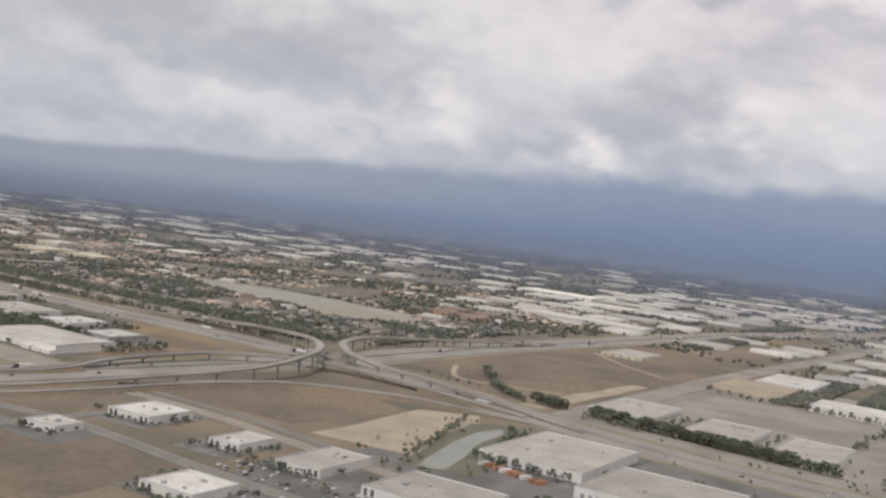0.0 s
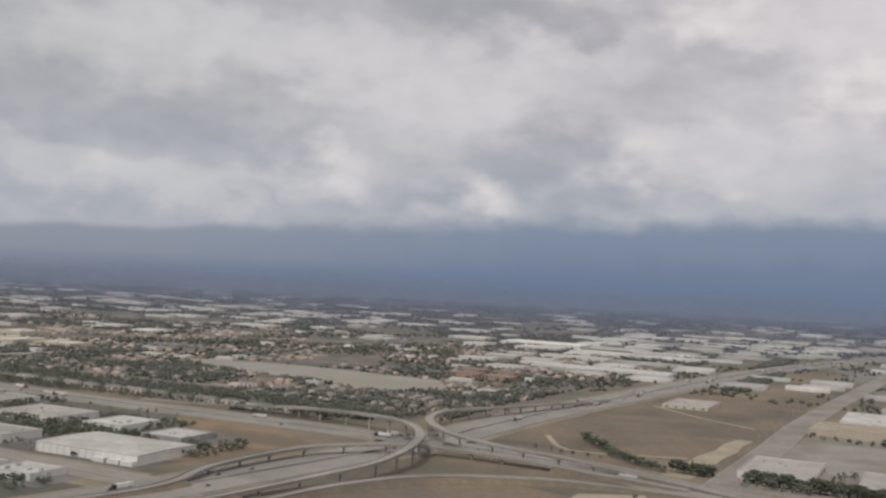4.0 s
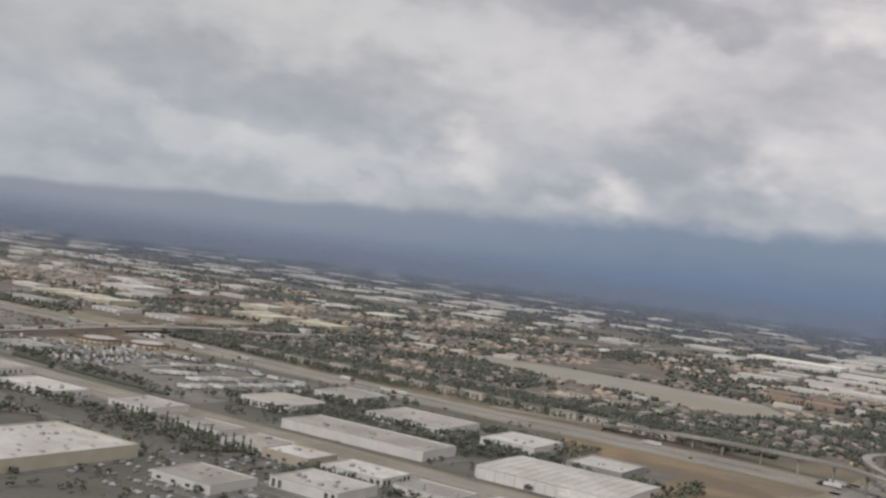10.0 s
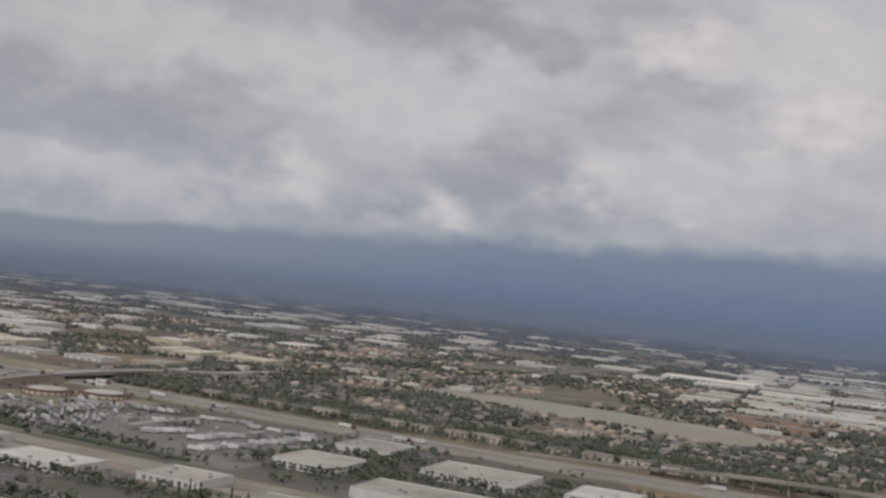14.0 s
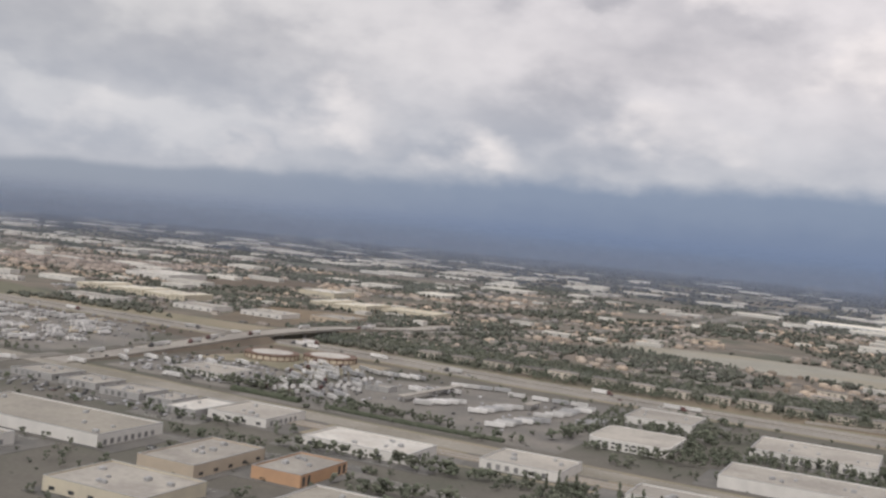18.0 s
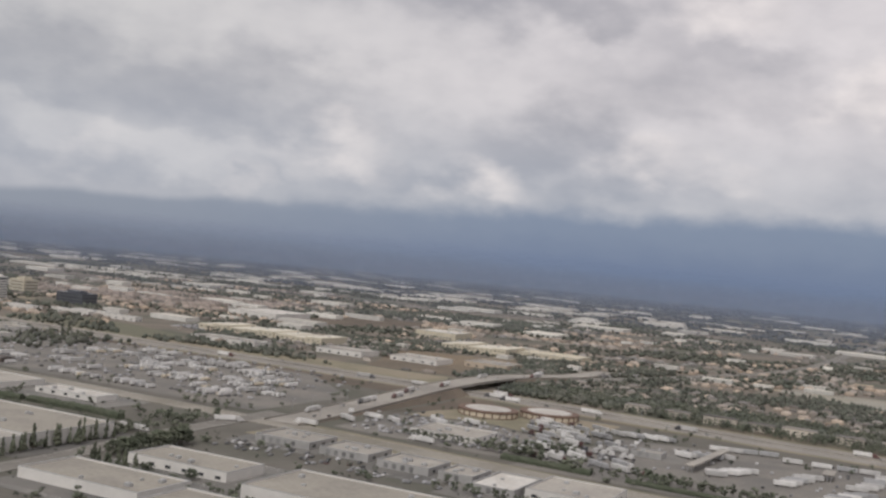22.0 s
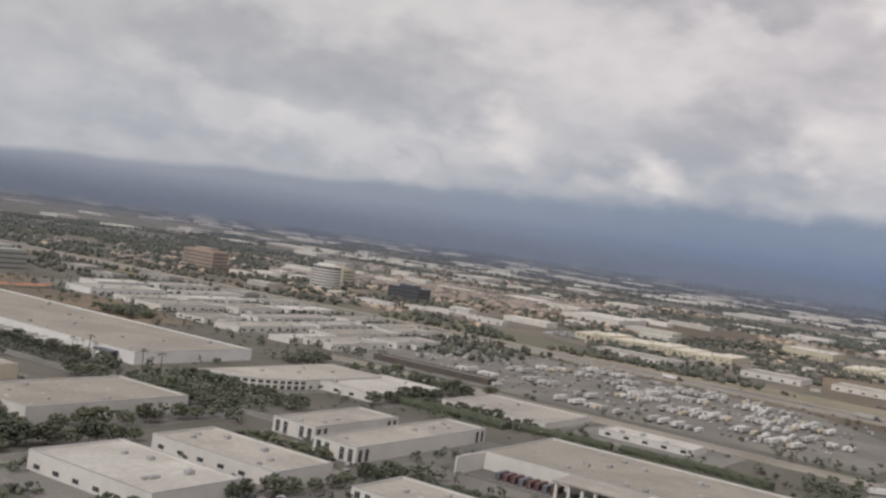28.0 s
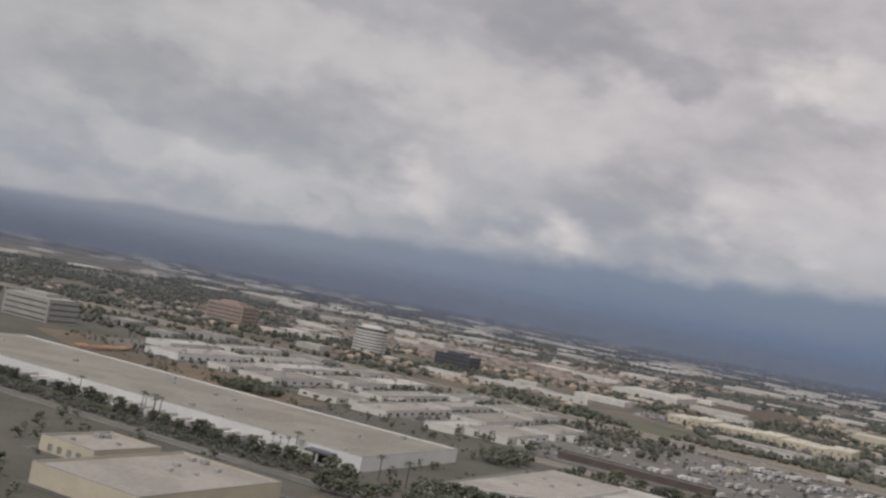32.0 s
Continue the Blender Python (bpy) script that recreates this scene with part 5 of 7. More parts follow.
def crown(kind, seed):
    q = random.Random(seed)
    out = []
    if kind == "broad":
        for k in range(110):
            a, z = q.uniform(0, 6.283), q.uniform(0, 1)
            r = 0.34 * math.sqrt(q.random()) * (0.6 + 1.0 * math.sin(math.pi * (0.15 + 0.8 * z)))
            v, t = blob(q.uniform(0.04, 0.10), seed * 99 + k, 0.42)
            out.append((v * (1, 1, 0.8) + (r * math.cos(a), r * math.sin(a), 0.30 + 0.62 * z), t))
    elif kind == "poplar":
        for k in range(34):
            a, z = q.uniform(0, 6.283), q.random()
            r = 0.095 * math.sqrt(q.random()) * (1.15 - z)
            v, t = blob(q.uniform(0.04, 0.075) * (1.25 - 0.6 * z), seed * 99 + k, 0.35)
            out.append((v * (1, 1, 1.5) + (r * math.cos(a), r * math.sin(a), 0.13 + 0.82 * z), t))
    elif kind == "shrub":
        for k in range(18):
            a, r = q.uniform(0, 6.283), 0.42 * math.sqrt(q.random())
            v, t = blob(q.uniform(0.14, 0.26), seed * 99 + k, 0.35)
            out.append((v * (1, 1, 0.8) + (r * math.cos(a), r * math.sin(a), q.uniform(0.15, 0.62)), t))
    return pile(out)


def palm_crown(seed):
    q = random.Random(seed)
    vs, ts = [], []
    for k in range(22):
        a, droop, ln = k * 2.399, q.uniform(-0.5, 0.9), q.uniform(0.17, 0.25)
        n = len(vs)
        for s in range(5):
            f = s / 4
            r, z = ln * f, 0.92 + 0.09 * f - 0.16 * (0.5 + droop) * f * f
            w = 0.022 * (1 - 0.8 * f) + 0.004
            for side in (-1, 1):
                vs.append((r * math.cos(a) - side * w * math.sin(a), r * math.sin(a) + side * w * math.cos(a), z))
        for s in range(4):
            i = n + 2 * s
            ts += [(i, i + 1, i + 3), (i, i + 3, i + 2)]
    return np.array(vs), np.array(ts)


def trunk(bm, kind):
    if kind == "palm":
        tube(bm, 0, 0, -0.02, 0.93, 0.02, 0.014, 7)
        return
    top = 0.9 if kind == "poplar" else 0.5
    tube(bm, 0, 0, -0.02, top, 0.024, 0.01, 7)
    if kind == "broad":
        for a in (0.4, 2.4, 4.5):
            lo = [bm.verts.new((0.014 * math.cos(k * 2.09), 0.014 * math.sin(k * 2.09), 0.3)) for k in range(3)]
            tip = bm.verts.new((0.22 * math.cos(a), 0.22 * math.sin(a), 0.62))
            for k in range(3):
                bm.faces.new((lo[k], lo[(k + 1) % 3], tip))


TREE = {}
for kind, mat, seeds in (("broad", "leaf", 4), ("poplar", "leaf_dark", 3), ("shrub", "leaf", 3), ("palm", "frond", 2)):
    bm = bmesh.new()
    trunk(bm, kind)
    stem = mesh("trunk", bm, "bark")
    TREE[kind] = [(stem, raw_mesh("crown", *(palm_crown(s) if kind == "palm" else crown(kind, s + 1)), mat)) for s in range(seeds)]
TREE["dark"] = [(a, raw_mesh("crown", *crown("broad", s + 20), "leaf_dark")) for s, (a, _) in enumerate(TREE["broad"])]
SAY = {"broad": "grey-green broad-crowned street tree", "dark": "dark green dense broad-crowned tree", "poplar": "tall narrow dark green tree", "shrub": "rounded grey-green shrub by a building", "palm": "tall fan palm with a bare trunk"}
pick = random.Random(11)
N_TREES = 0


EXTRA = []


def tree(u, v, kind, h):
    global N_TREES
    N_TREES += 1
    if N_TREES > 310 and kind in ("broad", "dark", "shrub"):
        EXTRA.append((u, v, h * pick.uniform(0.34, 0.52), h))
        return
    stem, top = pick.choice(TREE[kind])
    ob = thing("palm_tree" if kind == "palm" else "shrub" if kind == "shrub" else "tree", u, v, SAY[kind], "shrub" if kind == "shrub" else "tree", "trees among the warehouses", rot=pick.uniform(0, 360))
    wide = h * pick.uniform(0.85, 1.25)
    s = Matrix.Diagonal((wide, wide, h, 1))
    put("trunk", stem, ob, s)
    put("crown", top, ob, s)
    TAKEN.append((u - 0.4, u + 0.4, v - 0.4, v + 0.4))


def tree_row(u0, v0, u1, v1, n, kind, h, jitter=1.5, fit=True):
    for i in range(n):
        t = (i + 0.5) / n
        u, v = u0 + (u1 - u0) * t + pick.uniform(-jitter, jitter), v0 + (v1 - v0) * t + pick.uniform(-jitter, jitter)
        if not fit or clear(u, v, 0.6):
            tree(u, v, kind, h * pick.uniform(0.75, 1.25))


for q in ((-1067.5, 298, -1068, 377, 20, "poplar", 8), (-1046, 346, -1044, 388, 12, "dark", 7), (-1062, 296, -1100, 306, 7, "poplar", 8),
          (-1040, 331, -1020, 333, 9, "poplar", 7.5), (-1020, 336, -990, 340, 9, "dark", 5), (-1165, 385, -1075, 384, 16, "dark", 4.5),
          (-1230, 402, -1185, 408, 12, "dark", 4.5), (-1180, 458, -1100, 462, 10, "dark", 4.5), (-1300, 455, -1190, 462, 14, "broad", 5),
          (-1285, 236, -1246, 234, 6, "broad", 5), (-1244, 240, -1243, 298, 8, "broad", 5.5), (-1290, 305, -1245, 312, 12, "dark", 5),
          (-1300, 340, -1240, 342, 14, "dark", 5.5), (-1500, 326, -1320, 328, 24, "dark", 5), (-1320, 300, -1240, 322, 16, "dark", 6)):
    tree_row(*q)
for q in ((-1240, 210, -1225, 260, 14, "dark", 6), (-1170, 292, -1090, 290, 14, "dark", 4.5), (-1175, 200, -1165, 290, 14, "dark", 5),
          (-1222, 282, -1180, 286, 12, "broad", 5), (-1263, 438, -1232, 440, 6, "dark", 6), (-1240, 380, -1232, 440, 8, "dark", 6),
          (-284, 634, -90, 602, 150, "dark", 7.0), (-280, 637, -90, 606, 26, "poplar", 7), (-262, 614, -205, 612, 12, "dark", 6), (-205, 640, -190, 690, 8, "broad", 5), (-142, 615, -138, 690, 8, "broad", 5),
          (-245, 840, -60, 835, 22, "dark", 6), (-100, 690, -90, 840, 14, "dark", 6), (-232, 452, -180, 450, 8, "broad", 5), (-234, 456, -234, 530, 8, "broad", 4.5)):
    tree_row(*q)
for q in ((-283, 540, -262, 470, 16, "dark", 4), (-262, 468, -250, 420, 10, "dark", 4), (-247, 530, -222, 450, 26, "dark", 5), (-240, 528, -214, 440, 20, "dark", 4.5), (-258, 400, -225, 398, 8, "dark", 5),
          (-396, 372, -385, 362, 5, "dark", 4), (-320, 352, -312, 356, 4, "dark", 4), (-280, 350, -250, 352, 8, "dark", 4.5), (-366, 722, -330, 665, 26, "dark", 6.0), (-330, 662, -290, 626, 30, "dark", 6.0),
          (-380, 655, -330, 645, 6, "dark", 4), (-520, 505, -515, 540, 10, "dark", 6), (-598, 505, -585, 516, 8, "dark", 6), (-655, 500, -600, 508, 14, "dark", 6),
          (-712, 525, -650, 524, 12, "dark", 5.5), (-735, 540, -712, 570, 10, "dark", 7), (-740, 484, -720, 486, 6, "dark", 6)):
    tree_row(*q)
for q in ((-660, 420, -640, 418, 6, "dark", 5), (-700, 388, -670, 390, 7, "poplar", 7), (-735, 396, -700, 398, 7, "poplar", 7), (-760, 402, -742, 400, 5, "poplar", 6),
          (-810, 385, -760, 395, 16, "dark", 6), (-860, 384, -812, 388, 14, "dark", 5), (-805, 340, -770, 360, 10, "dark", 6), (-760, 345, -690, 350, 14, "broad", 5),
          (-930, 474, -870, 470, 14, "dark", 5), (-870, 474, -790, 470, 12, "dark", 4.5), (-786, 486, -776, 530, 8, "dark", 5.5), (-905, 370, -860, 375, 12, "broad", 4.5),
          (-1046, 445, -900, 443, 14, "dark", 4), (-940, 395, -890, 398, 10, "dark", 4.5), (-985, 322, -900, 324, 8, "broad", 4)):
    tree_row(*q)
for q in ((-1090, 470, -1068, 440, 8, "dark", 6), (-1249, 246, -1248, 298, 6, "broad", 4.6), (-1250, 236, -1282, 235, 5, "dark", 4), (-1322, 338, -1308, 340, 3, "palm", 7), (-1420, 333, -1404, 333, 5, "palm", 7.5), (-1452, 333, -1446, 333, 2, "palm", 7),
          (-1362, 337, -1352, 338, 4, "palm", 7.5), (-1300, 440, -1270, 445, 6, "dark", 6), (-1000, 488, -962, 488, 12, "dark", 4.5), (-958, 484, -935, 488, 16, "dark", 5.5), (-890, 482, -830, 478, 24, "dark", 5.0),
          (-950, 500, -925, 515, 8, "dark", 5), (-1120, 470, -1075, 480, 8, "broad", 4.5), (-1380, 660, -1330, 640, 8, "dark", 5), (-1370, 480, -1320, 480, 6, "dark", 5)):
    tree_row(*q)
for b in list(TAKEN):
    if b[1] - b[0] > 12 and b[2] < 620 and N_TREES < 900:
        for k in range(3):
            s = pick.random()
            u, v = pick.choice(((b[0] + (b[1] - b[0]) * s, b[2] - pick.uniform(2, 5)), (b[1] + pick.uniform(2, 4), b[2] + (b[3] - b[2]) * s), (b[0] - pick.uniform(2, 4), b[2] + (b[3] - b[2]) * s)))
            if clear(u, v, 1.0):
                tree(u, v, pick.choice(("broad", "dark", "dark", "shrub")), pick.uniform(2.8, 5.5))

# ---- vehicles, at rest where they stand most of the time ----
def trailer_body(bm):
    box(bm, -4.6, 4.6, -0.8, 0.8, 0.72, 2.55, 0.05)


def cab_body(bm):
    side = [(-1.5, 0.4), (-1.5, 2.3), (0.2, 2.35), (0.75, 1.35), (1.75, 1.2), (1.8, 0.4)]
    a = [bm.verts.new((x, -0.75, z)) for x, z in side]
    b = [bm.verts.new((x, 0.75, z)) for x, z in side]
    bm.faces.new(a), bm.faces.new(b[::-1])
    for i in range(6):
        bm.faces.new((a[i], b[i], b[(i + 1) % 6], a[(i + 1) % 6]))


def axle(bm):
    tube(bm, 0, 0, -0.78, 0.78, 0.32, 0.32, 10)
    bmesh.ops.rotate(bm, verts=bm.verts[:], matrix=Matrix.Rotation(radians(90), 3, "X"))


def coach_axles(bm):
    for x in (-1.6, 1.8):
        tube(bm, x, 0, -0.78, 0.78, 0.32, 0.32, 8)
    bmesh.ops.rotate(bm, verts=bm.verts[:], matrix=Matrix.Rotation(radians(90), 3, "X"))


def coach(bm):
    side = [(-3.3, 0.35), (-3.3, 1.8), (2.3, 1.88), (3.1, 1.35), (3.3, 0.75), (3.25, 0.35)]
    a = [bm.verts.new((x, -0.72, z)) for x, z in side]
    b = [bm.verts.new((x, 0.72, z)) for x, z in side]
    bm.faces.new(a), bm.faces.new(b[::-1])
    for i in range(6):
        bm.faces.new((a[i], b[i], b[(i + 1) % 6], a[(i + 1) % 6]))


def shell(bm):
    side = [(-1.35, 0.2), (-1.4, 0.58), (-0.5, 0.62), (0.6, 0.62), (1.35, 0.5), (1.4, 0.2)]
    a = [bm.verts.new((x, -0.55, z)) for x, z in side]
    b = [bm.verts.new((x, 0.55, z)) for x, z in side]
    bm.faces.new(a), bm.faces.new(b[::-1])
    for i in range(6):
        bm.faces.new((a[i], b[i], b[(i + 1) % 6], a[(i + 1) % 6]))


def cabin(bm):
    lo = [bm.verts.new(q) for q in ((-1.0, -0.5, 0.6), (0.7, -0.5, 0.6), (0.7, 0.5, 0.6), (-1.0, 0.5, 0.6))]
    hi = [bm.verts.new(q) for q in ((-0.7, -0.42, 0.95), (0.2, -0.42, 0.95), (0.2, 0.42, 0.95), (-0.7, 0.42, 0.95))]
    bm.faces.new(hi)
    for i in range(4):
        bm.faces.new((lo[i], lo[(i + 1) % 4], hi[(i + 1) % 4], hi[i]))


def semi(u, v, rot, z=0.3, cab="white_paint", box_mat="white_paint"):
    ob = thing("truck", u, v, "white semi truck with a box trailer", "truck", "trucks on the roads", z, rot)
    put("trailer", unit("trailer_" + box_mat, trailer_body, box_mat), ob, pose(-1.6, 0, 0))
    put("cab", unit("cab_" + cab, cab_body, cab), ob, pose(4.9, 0, 0))
    for x in (-4.8, 3.7, 6.0):
        put("wheel", unit("wheel", axle, "rubber"), ob, pose(x, 0, 0.32))


def trailer(u, v, rot, z=0.15, mat="white_paint"):
    ob = thing("trailer", u, v, "parked white box trailer in a yard", "trailer", "parked trailers", z, rot)
    put("box", unit("trailer_" + mat, trailer_body, mat), ob, pose(0, 0, 0))
    for x in (-3.2,):
        put("wheel", unit("wheel", axle, "rubber"), ob, pose(x, 0, 0.32))
    put("landing_leg", unit("landing_leg", lambda b: box(b, -0.08, 0.08, -0.6, 0.6, 0, 0.75), "metal"), ob, pose(2.6, 0, 0))


def bobtail(u, v, rot, z=0.15, mat="white_paint"):
    ob = thing("tractor_unit", u, v, {"white_paint": "parked white", "metal": "parked silver", "dark_paint": "parked dark", "red_paint": "parked red"}[mat] + " truck cab without a trailer", "truck", "parked truck cabs", z, rot)
    put("cab", unit("cab_" + mat, cab_body, mat), ob, pose(0.8, 0, 0))
    put("frame", unit("truck_frame", lambda b: box(b, -2.4, 0.2, -0.4, 0.4, 0.4, 0.7), "dark_paint"), ob, pose(0, 0, 0))
    for x in (-1.8, 2.0):
        put("wheel", unit("wheel", axle, "rubber"), ob, pose(x, 0, 0.32))


def motorhome(u, v, rot, z=0.15, mat="white_paint"):
    ob = thing("motorhome", u, v, "parked white motorhome in a storage yard", "motorhome", "parked motorhomes", z, rot)
    body = put("body", unit("coach_" + mat, coach, mat), ob, pose(0, 0, 0))
    put("windscreen", unit("coach_screen", lambda b: box(b, -0.03, 0.03, -0.6, 0.6, -0.3, 0.3), "glass"), body, pose(2.78, 0, 1.62, 0, 55, 0))
    put("wheels", unit("coach_wheels", coach_axles, "rubber"), ob, pose(0, 0, 0.32))


def car(u, v, rot, z=0.3, mat="white_paint"):
    ob = thing("car", u, v, {"white_paint": "small white car", "dark_paint": "small dark car", "red_paint": "small red car", "metal": "small silver car"}[mat] + " seen from far above", "car", "cars", z, rot)
    put("body", unit("shell_" + mat, shell, mat), ob, pose(0, 0, 0))
    put("cabin", unit("cabin", cabin, "glass"), ob, pose(0, 0, 0))


lot = random.Random(5)
# storage yard west of the avenue: rows of motorhomes and trailers
for k in range(11):
    v = 494 + k * 13.0
    u = -1296.0 + k * 3
    while u < -1098 - max(0, k - 5) * 12:
        run = lot.randint(4, 13)
        if lot.random() < (0.72 if u > -1240 else 0.34):
            for i in range(run):
                if lot.random() < 0.86 and clear(u + i * 2.3, v, 0.5):
                    p = lot.random()
                    if p < 0.55:
                        motorhome(u + i * 2.3, v + lot.uniform(-0.8, 0.8), 84 + lot.uniform(-4, 4), 0.15, "white_paint" if lot.random() < 0.8 else lot.choice(("metal", "tank")))
                    elif p < 0.72:
                        trailer(u + i * 2.3, v, 84)
                    else:
                        car(u + i * 2.3, v, 84, 0.2, lot.choice(("white_paint", "dark_paint", "metal")))
        u += run * 2.3 + lot.uniform(3, 16)
# truck yard east of the tanks
for k in range(10):
    v = 490 + k * 11.5
    u, end = -946.0 - max(0, k - 2) * 4.2, -884.0 - k * 5.5
    while u < end:
        if lot.random() < 0.8 and clear(u, v, 0.5):
            bobtail(u, v, 142 + lot.uniform(-6, 6), 0.15, lot.choice(("white_paint", "white_paint", "white_paint", "metal", "dark_paint", "red_paint"))) if lot.random() < 0.6 else trailer(u, v + 2, 150, 0.15, lot.choice(("white_paint", "white_paint", "metal")))
        u += lot.uniform(3.2, 5.6)
for u0, v0, u1, v1, n, rot in ((-929, 588, -898, 596, 6, 150), (-880, 590, -850, 600, 4, 12), (-890, 552, -866, 570, 5, 150), (-866, 516, -854, 540, 6, 20), (-836, 520, -829, 552, 7, 18),
                               (-818, 492, -805, 528, 7, 16), (-808, 536, -799, 584, 7, 14), (-846, 588, -800, 592, 4, 4), (-966, 572, -946, 576, 2, 8), (-786, 536, -780, 560, 4, 20)):
    for i in range(n):
        t = (i + 0.5) / n
        if clear(u0 + (u1 - u0) * t, v0 + (v1 - v0) * t, 0.3):
            trailer(u0 + (u1 - u0) * t + lot.uniform(-2, 2), v0 + (v1 - v0) * t + lot.uniform(-0.6, 0.6), rot + lot.uniform(-4, 4), 0.15, lot.choice(("white_paint", "white_paint", "metal")))
# trucks by the crossing and in front of the tanks
for u, v, rot in ((-1075, 394, 10), (-1066, 446, 40), (-1036, 500, 150), (-1031, 517, 160), (-1019, 516, 140), (-1003, 534, 150), (-992, 549, 150), (-1040, 470, 172), (-985, 478, 172)):
    semi(u, v, rot, 0.15)
# containers at the docks
for i in range(8):
    ob = thing("container", -1150 + i * 2.6, 327, "weathered shipping container parked at a dock", "container", "dock containers", 0.1, 90)
    put("body", unit("container_" + ("red" if i % 3 else "blue"), lambda b: box(b, -3, 3, -0.75, 0.75, 0.1, 2.0, 0.04), "red_paint" if i % 3 else "blue_paint"), ob, pose(0, 0, 0))
    put("lock_bar", unit("lock_bar", lambda b: box(b, -3.06, -3.0, -0.4, -0.3, 0.2, 1.9), "metal"), ob, pose(0, 0, 0))
for i in range(7):
    trailer(-1120 + i * 2.8, 322, 90, 0.1)
for i in range(9):
    ob = thing("container", -222 + i * 4.2 + lot.uniform(-0.5, 0.5), 446 - i * 1.2, "orange shipping container in a yard", "container", "yard containers", 0.1, 62)
    put("body", unit("container_orange" if i % 3 else "container_white", lambda b: box(b, -3, 3, -0.75, 0.75, 0.0, 1.9, 0.04), "orange_paint" if i % 3 else "white_paint"), ob, pose(0, 0, 0))
    put("lock_bar", unit("lock_bar", lambda b: box(b, -3.06, -3.0, -0.4, -0.3, 0.2, 1.9), "metal"), ob, pose(0, 0, 0))
for i in range(34):
    if lot.random() < 0.85:
        trailer(-1540 + i * 5.6 + lot.uniform(-1.2, 1.2), 336.4 + lot.uniform(-0.4, 0.4), 90 + lot.uniform(-2, 2), 0.1)
for i in range(6):
    trailer(-770 + i * 2.6, 270 - i * 0.2, 88, 0.1)


def along(axis, n, offsets, z, heavy, lo=0.0, hi=1.0):
    """Traffic on a road, spread over its lanes."""
    for i in range(n):
        k = int((lo + (hi - lo) * lot.random()) * (len(axis) - 2)) + 1
        p, d = axis[k], axis[k + 1] - axis[k - 1]
        s = Vector((d.y, -d.x, 0)).normalized() * lot.choice(offsets)
        rot = math.degrees(math.atan2(d.y, d.x)) + (0 if lot.random() < 0.5 else 180)
        if lot.random() < heavy:
            semi(p.x + s.x, p.y + s.y, rot, p.z + z, lot.choice(("white_paint", "dark_paint", "red_paint")))
        else:
            car(p.x + s.x, p.y + s.y, rot, p.z + z, lot.choice(("white_paint", "white_paint", "dark_paint", "metal", "red_paint")))


along(I10, 66, (-10.5, -8, -5.5, -3, 3, 5.5, 8, 10.5), 0.3, 0.42, 0.22, 0.72)
along(I15, 70, (-11, -8.5, -6, -3, 3, 6, 8.5, 11), 0.55, 0.25, 0.06, 0.62)
along(AVE, 20, (-6.5, -4, -2, 2, 4, 6.5), 0.33, 0.4)
# cars on the lots
for u0, u1, v0, v1, n in ((-1390, -1200, 790, 850, 46), (-300, -250, 320, 345, 10), (-660, -600, 350, 385, 14), (-930, -870, 345, 372, 10), (-1030, -960, 395, 412, 14), (-1045, -1010, 500, 560, 10), (-560, -530, 360, 386, 8), (-1200, -1160, 242, 252, 8)):
    for i in range(n):
        u, v = lot.uniform(u0, u1), v0 + 5.5 * round(lot.uniform(0, (v1 - v0) / 5.5))
        if clear(u, v, 0.8):
            car(u, v, 90 + lot.choice((0, 180)), 0.12, lot.choice(("white_paint", "white_paint", "dark_paint", "metal", "red_paint")))


# ---- houses north of the freeway ----
def house_meshes(w, d, h, rise, wall_mat="stucco"):
    b1, b2 = bmesh.new(), bmesh.new()
    box(b1, -w / 2, w / 2, -d / 2, d / 2, -0.2, h)
    e = 0.4
    lo = [b2.verts.new(q) for q in ((-w / 2 - e, -d / 2 - e, h), (w / 2 + e, -d / 2 - e, h), (w / 2 + e, d / 2 + e, h), (-w / 2 - e, d / 2 + e, h))]
    r = [b2.verts.new((-w / 2 + d * 0.4, 0, h + rise)), b2.verts.new((w / 2 - d * 0.4, 0, h + rise))]
    b2.faces.new((lo[0], lo[1], r[1], r[0])), b2.faces.new((lo[2], lo[3], r[0], r[1])), b2.faces.new((lo[1], lo[2], r[1])), b2.faces.new((lo[3], lo[0], r[0])), b2.faces.new(lo[::-1])
    return mesh("house_wall", b1, wall_mat), mesh("house_roof", b2, "tile")


HOUSES = [house_meshes(6.0, 4.4, 2.7, 1.1), house_meshes(5.2, 4.2, 1.7, 1.0), house_meshes(7.0, 4.6, 2.8, 1.2)]
FLATS = [house_meshes(19, 6, 4.6, 0.8, "flat_wall"), house_meshes(15, 6, 4.2, 0.8, "flat_wall")]
town = random.Random(21)
FIELDS = [[(-910, 983), (-802, 1025), (-702, 1016), (-611, 1007), (-558, 928), (-618, 873), (-700, 900), (-829, 923)],
          [(-1490, 930), (-1385, 870), (-1310, 720), (-1345, 690), (-1420, 760), (-1500, 880)],
          [(-1423, 1044), (-1365, 967), (-1322, 1160), (-1355, 1247), (-1435, 1252)], [(-1157, 733), (-1092, 745), (-1100, 930), (-1199, 883)]]


def in_field(u, v):
    for ring in FIELDS:
        inside = False
        for i in range(len(ring)):
            (a, b), (c, d) = ring[i], ring[i - 1]
            if (b > v) != (d > v) and u < (c - a) * (v - b) / (d - b) + a:
                inside = not inside
        if inside:
            return True
    return False


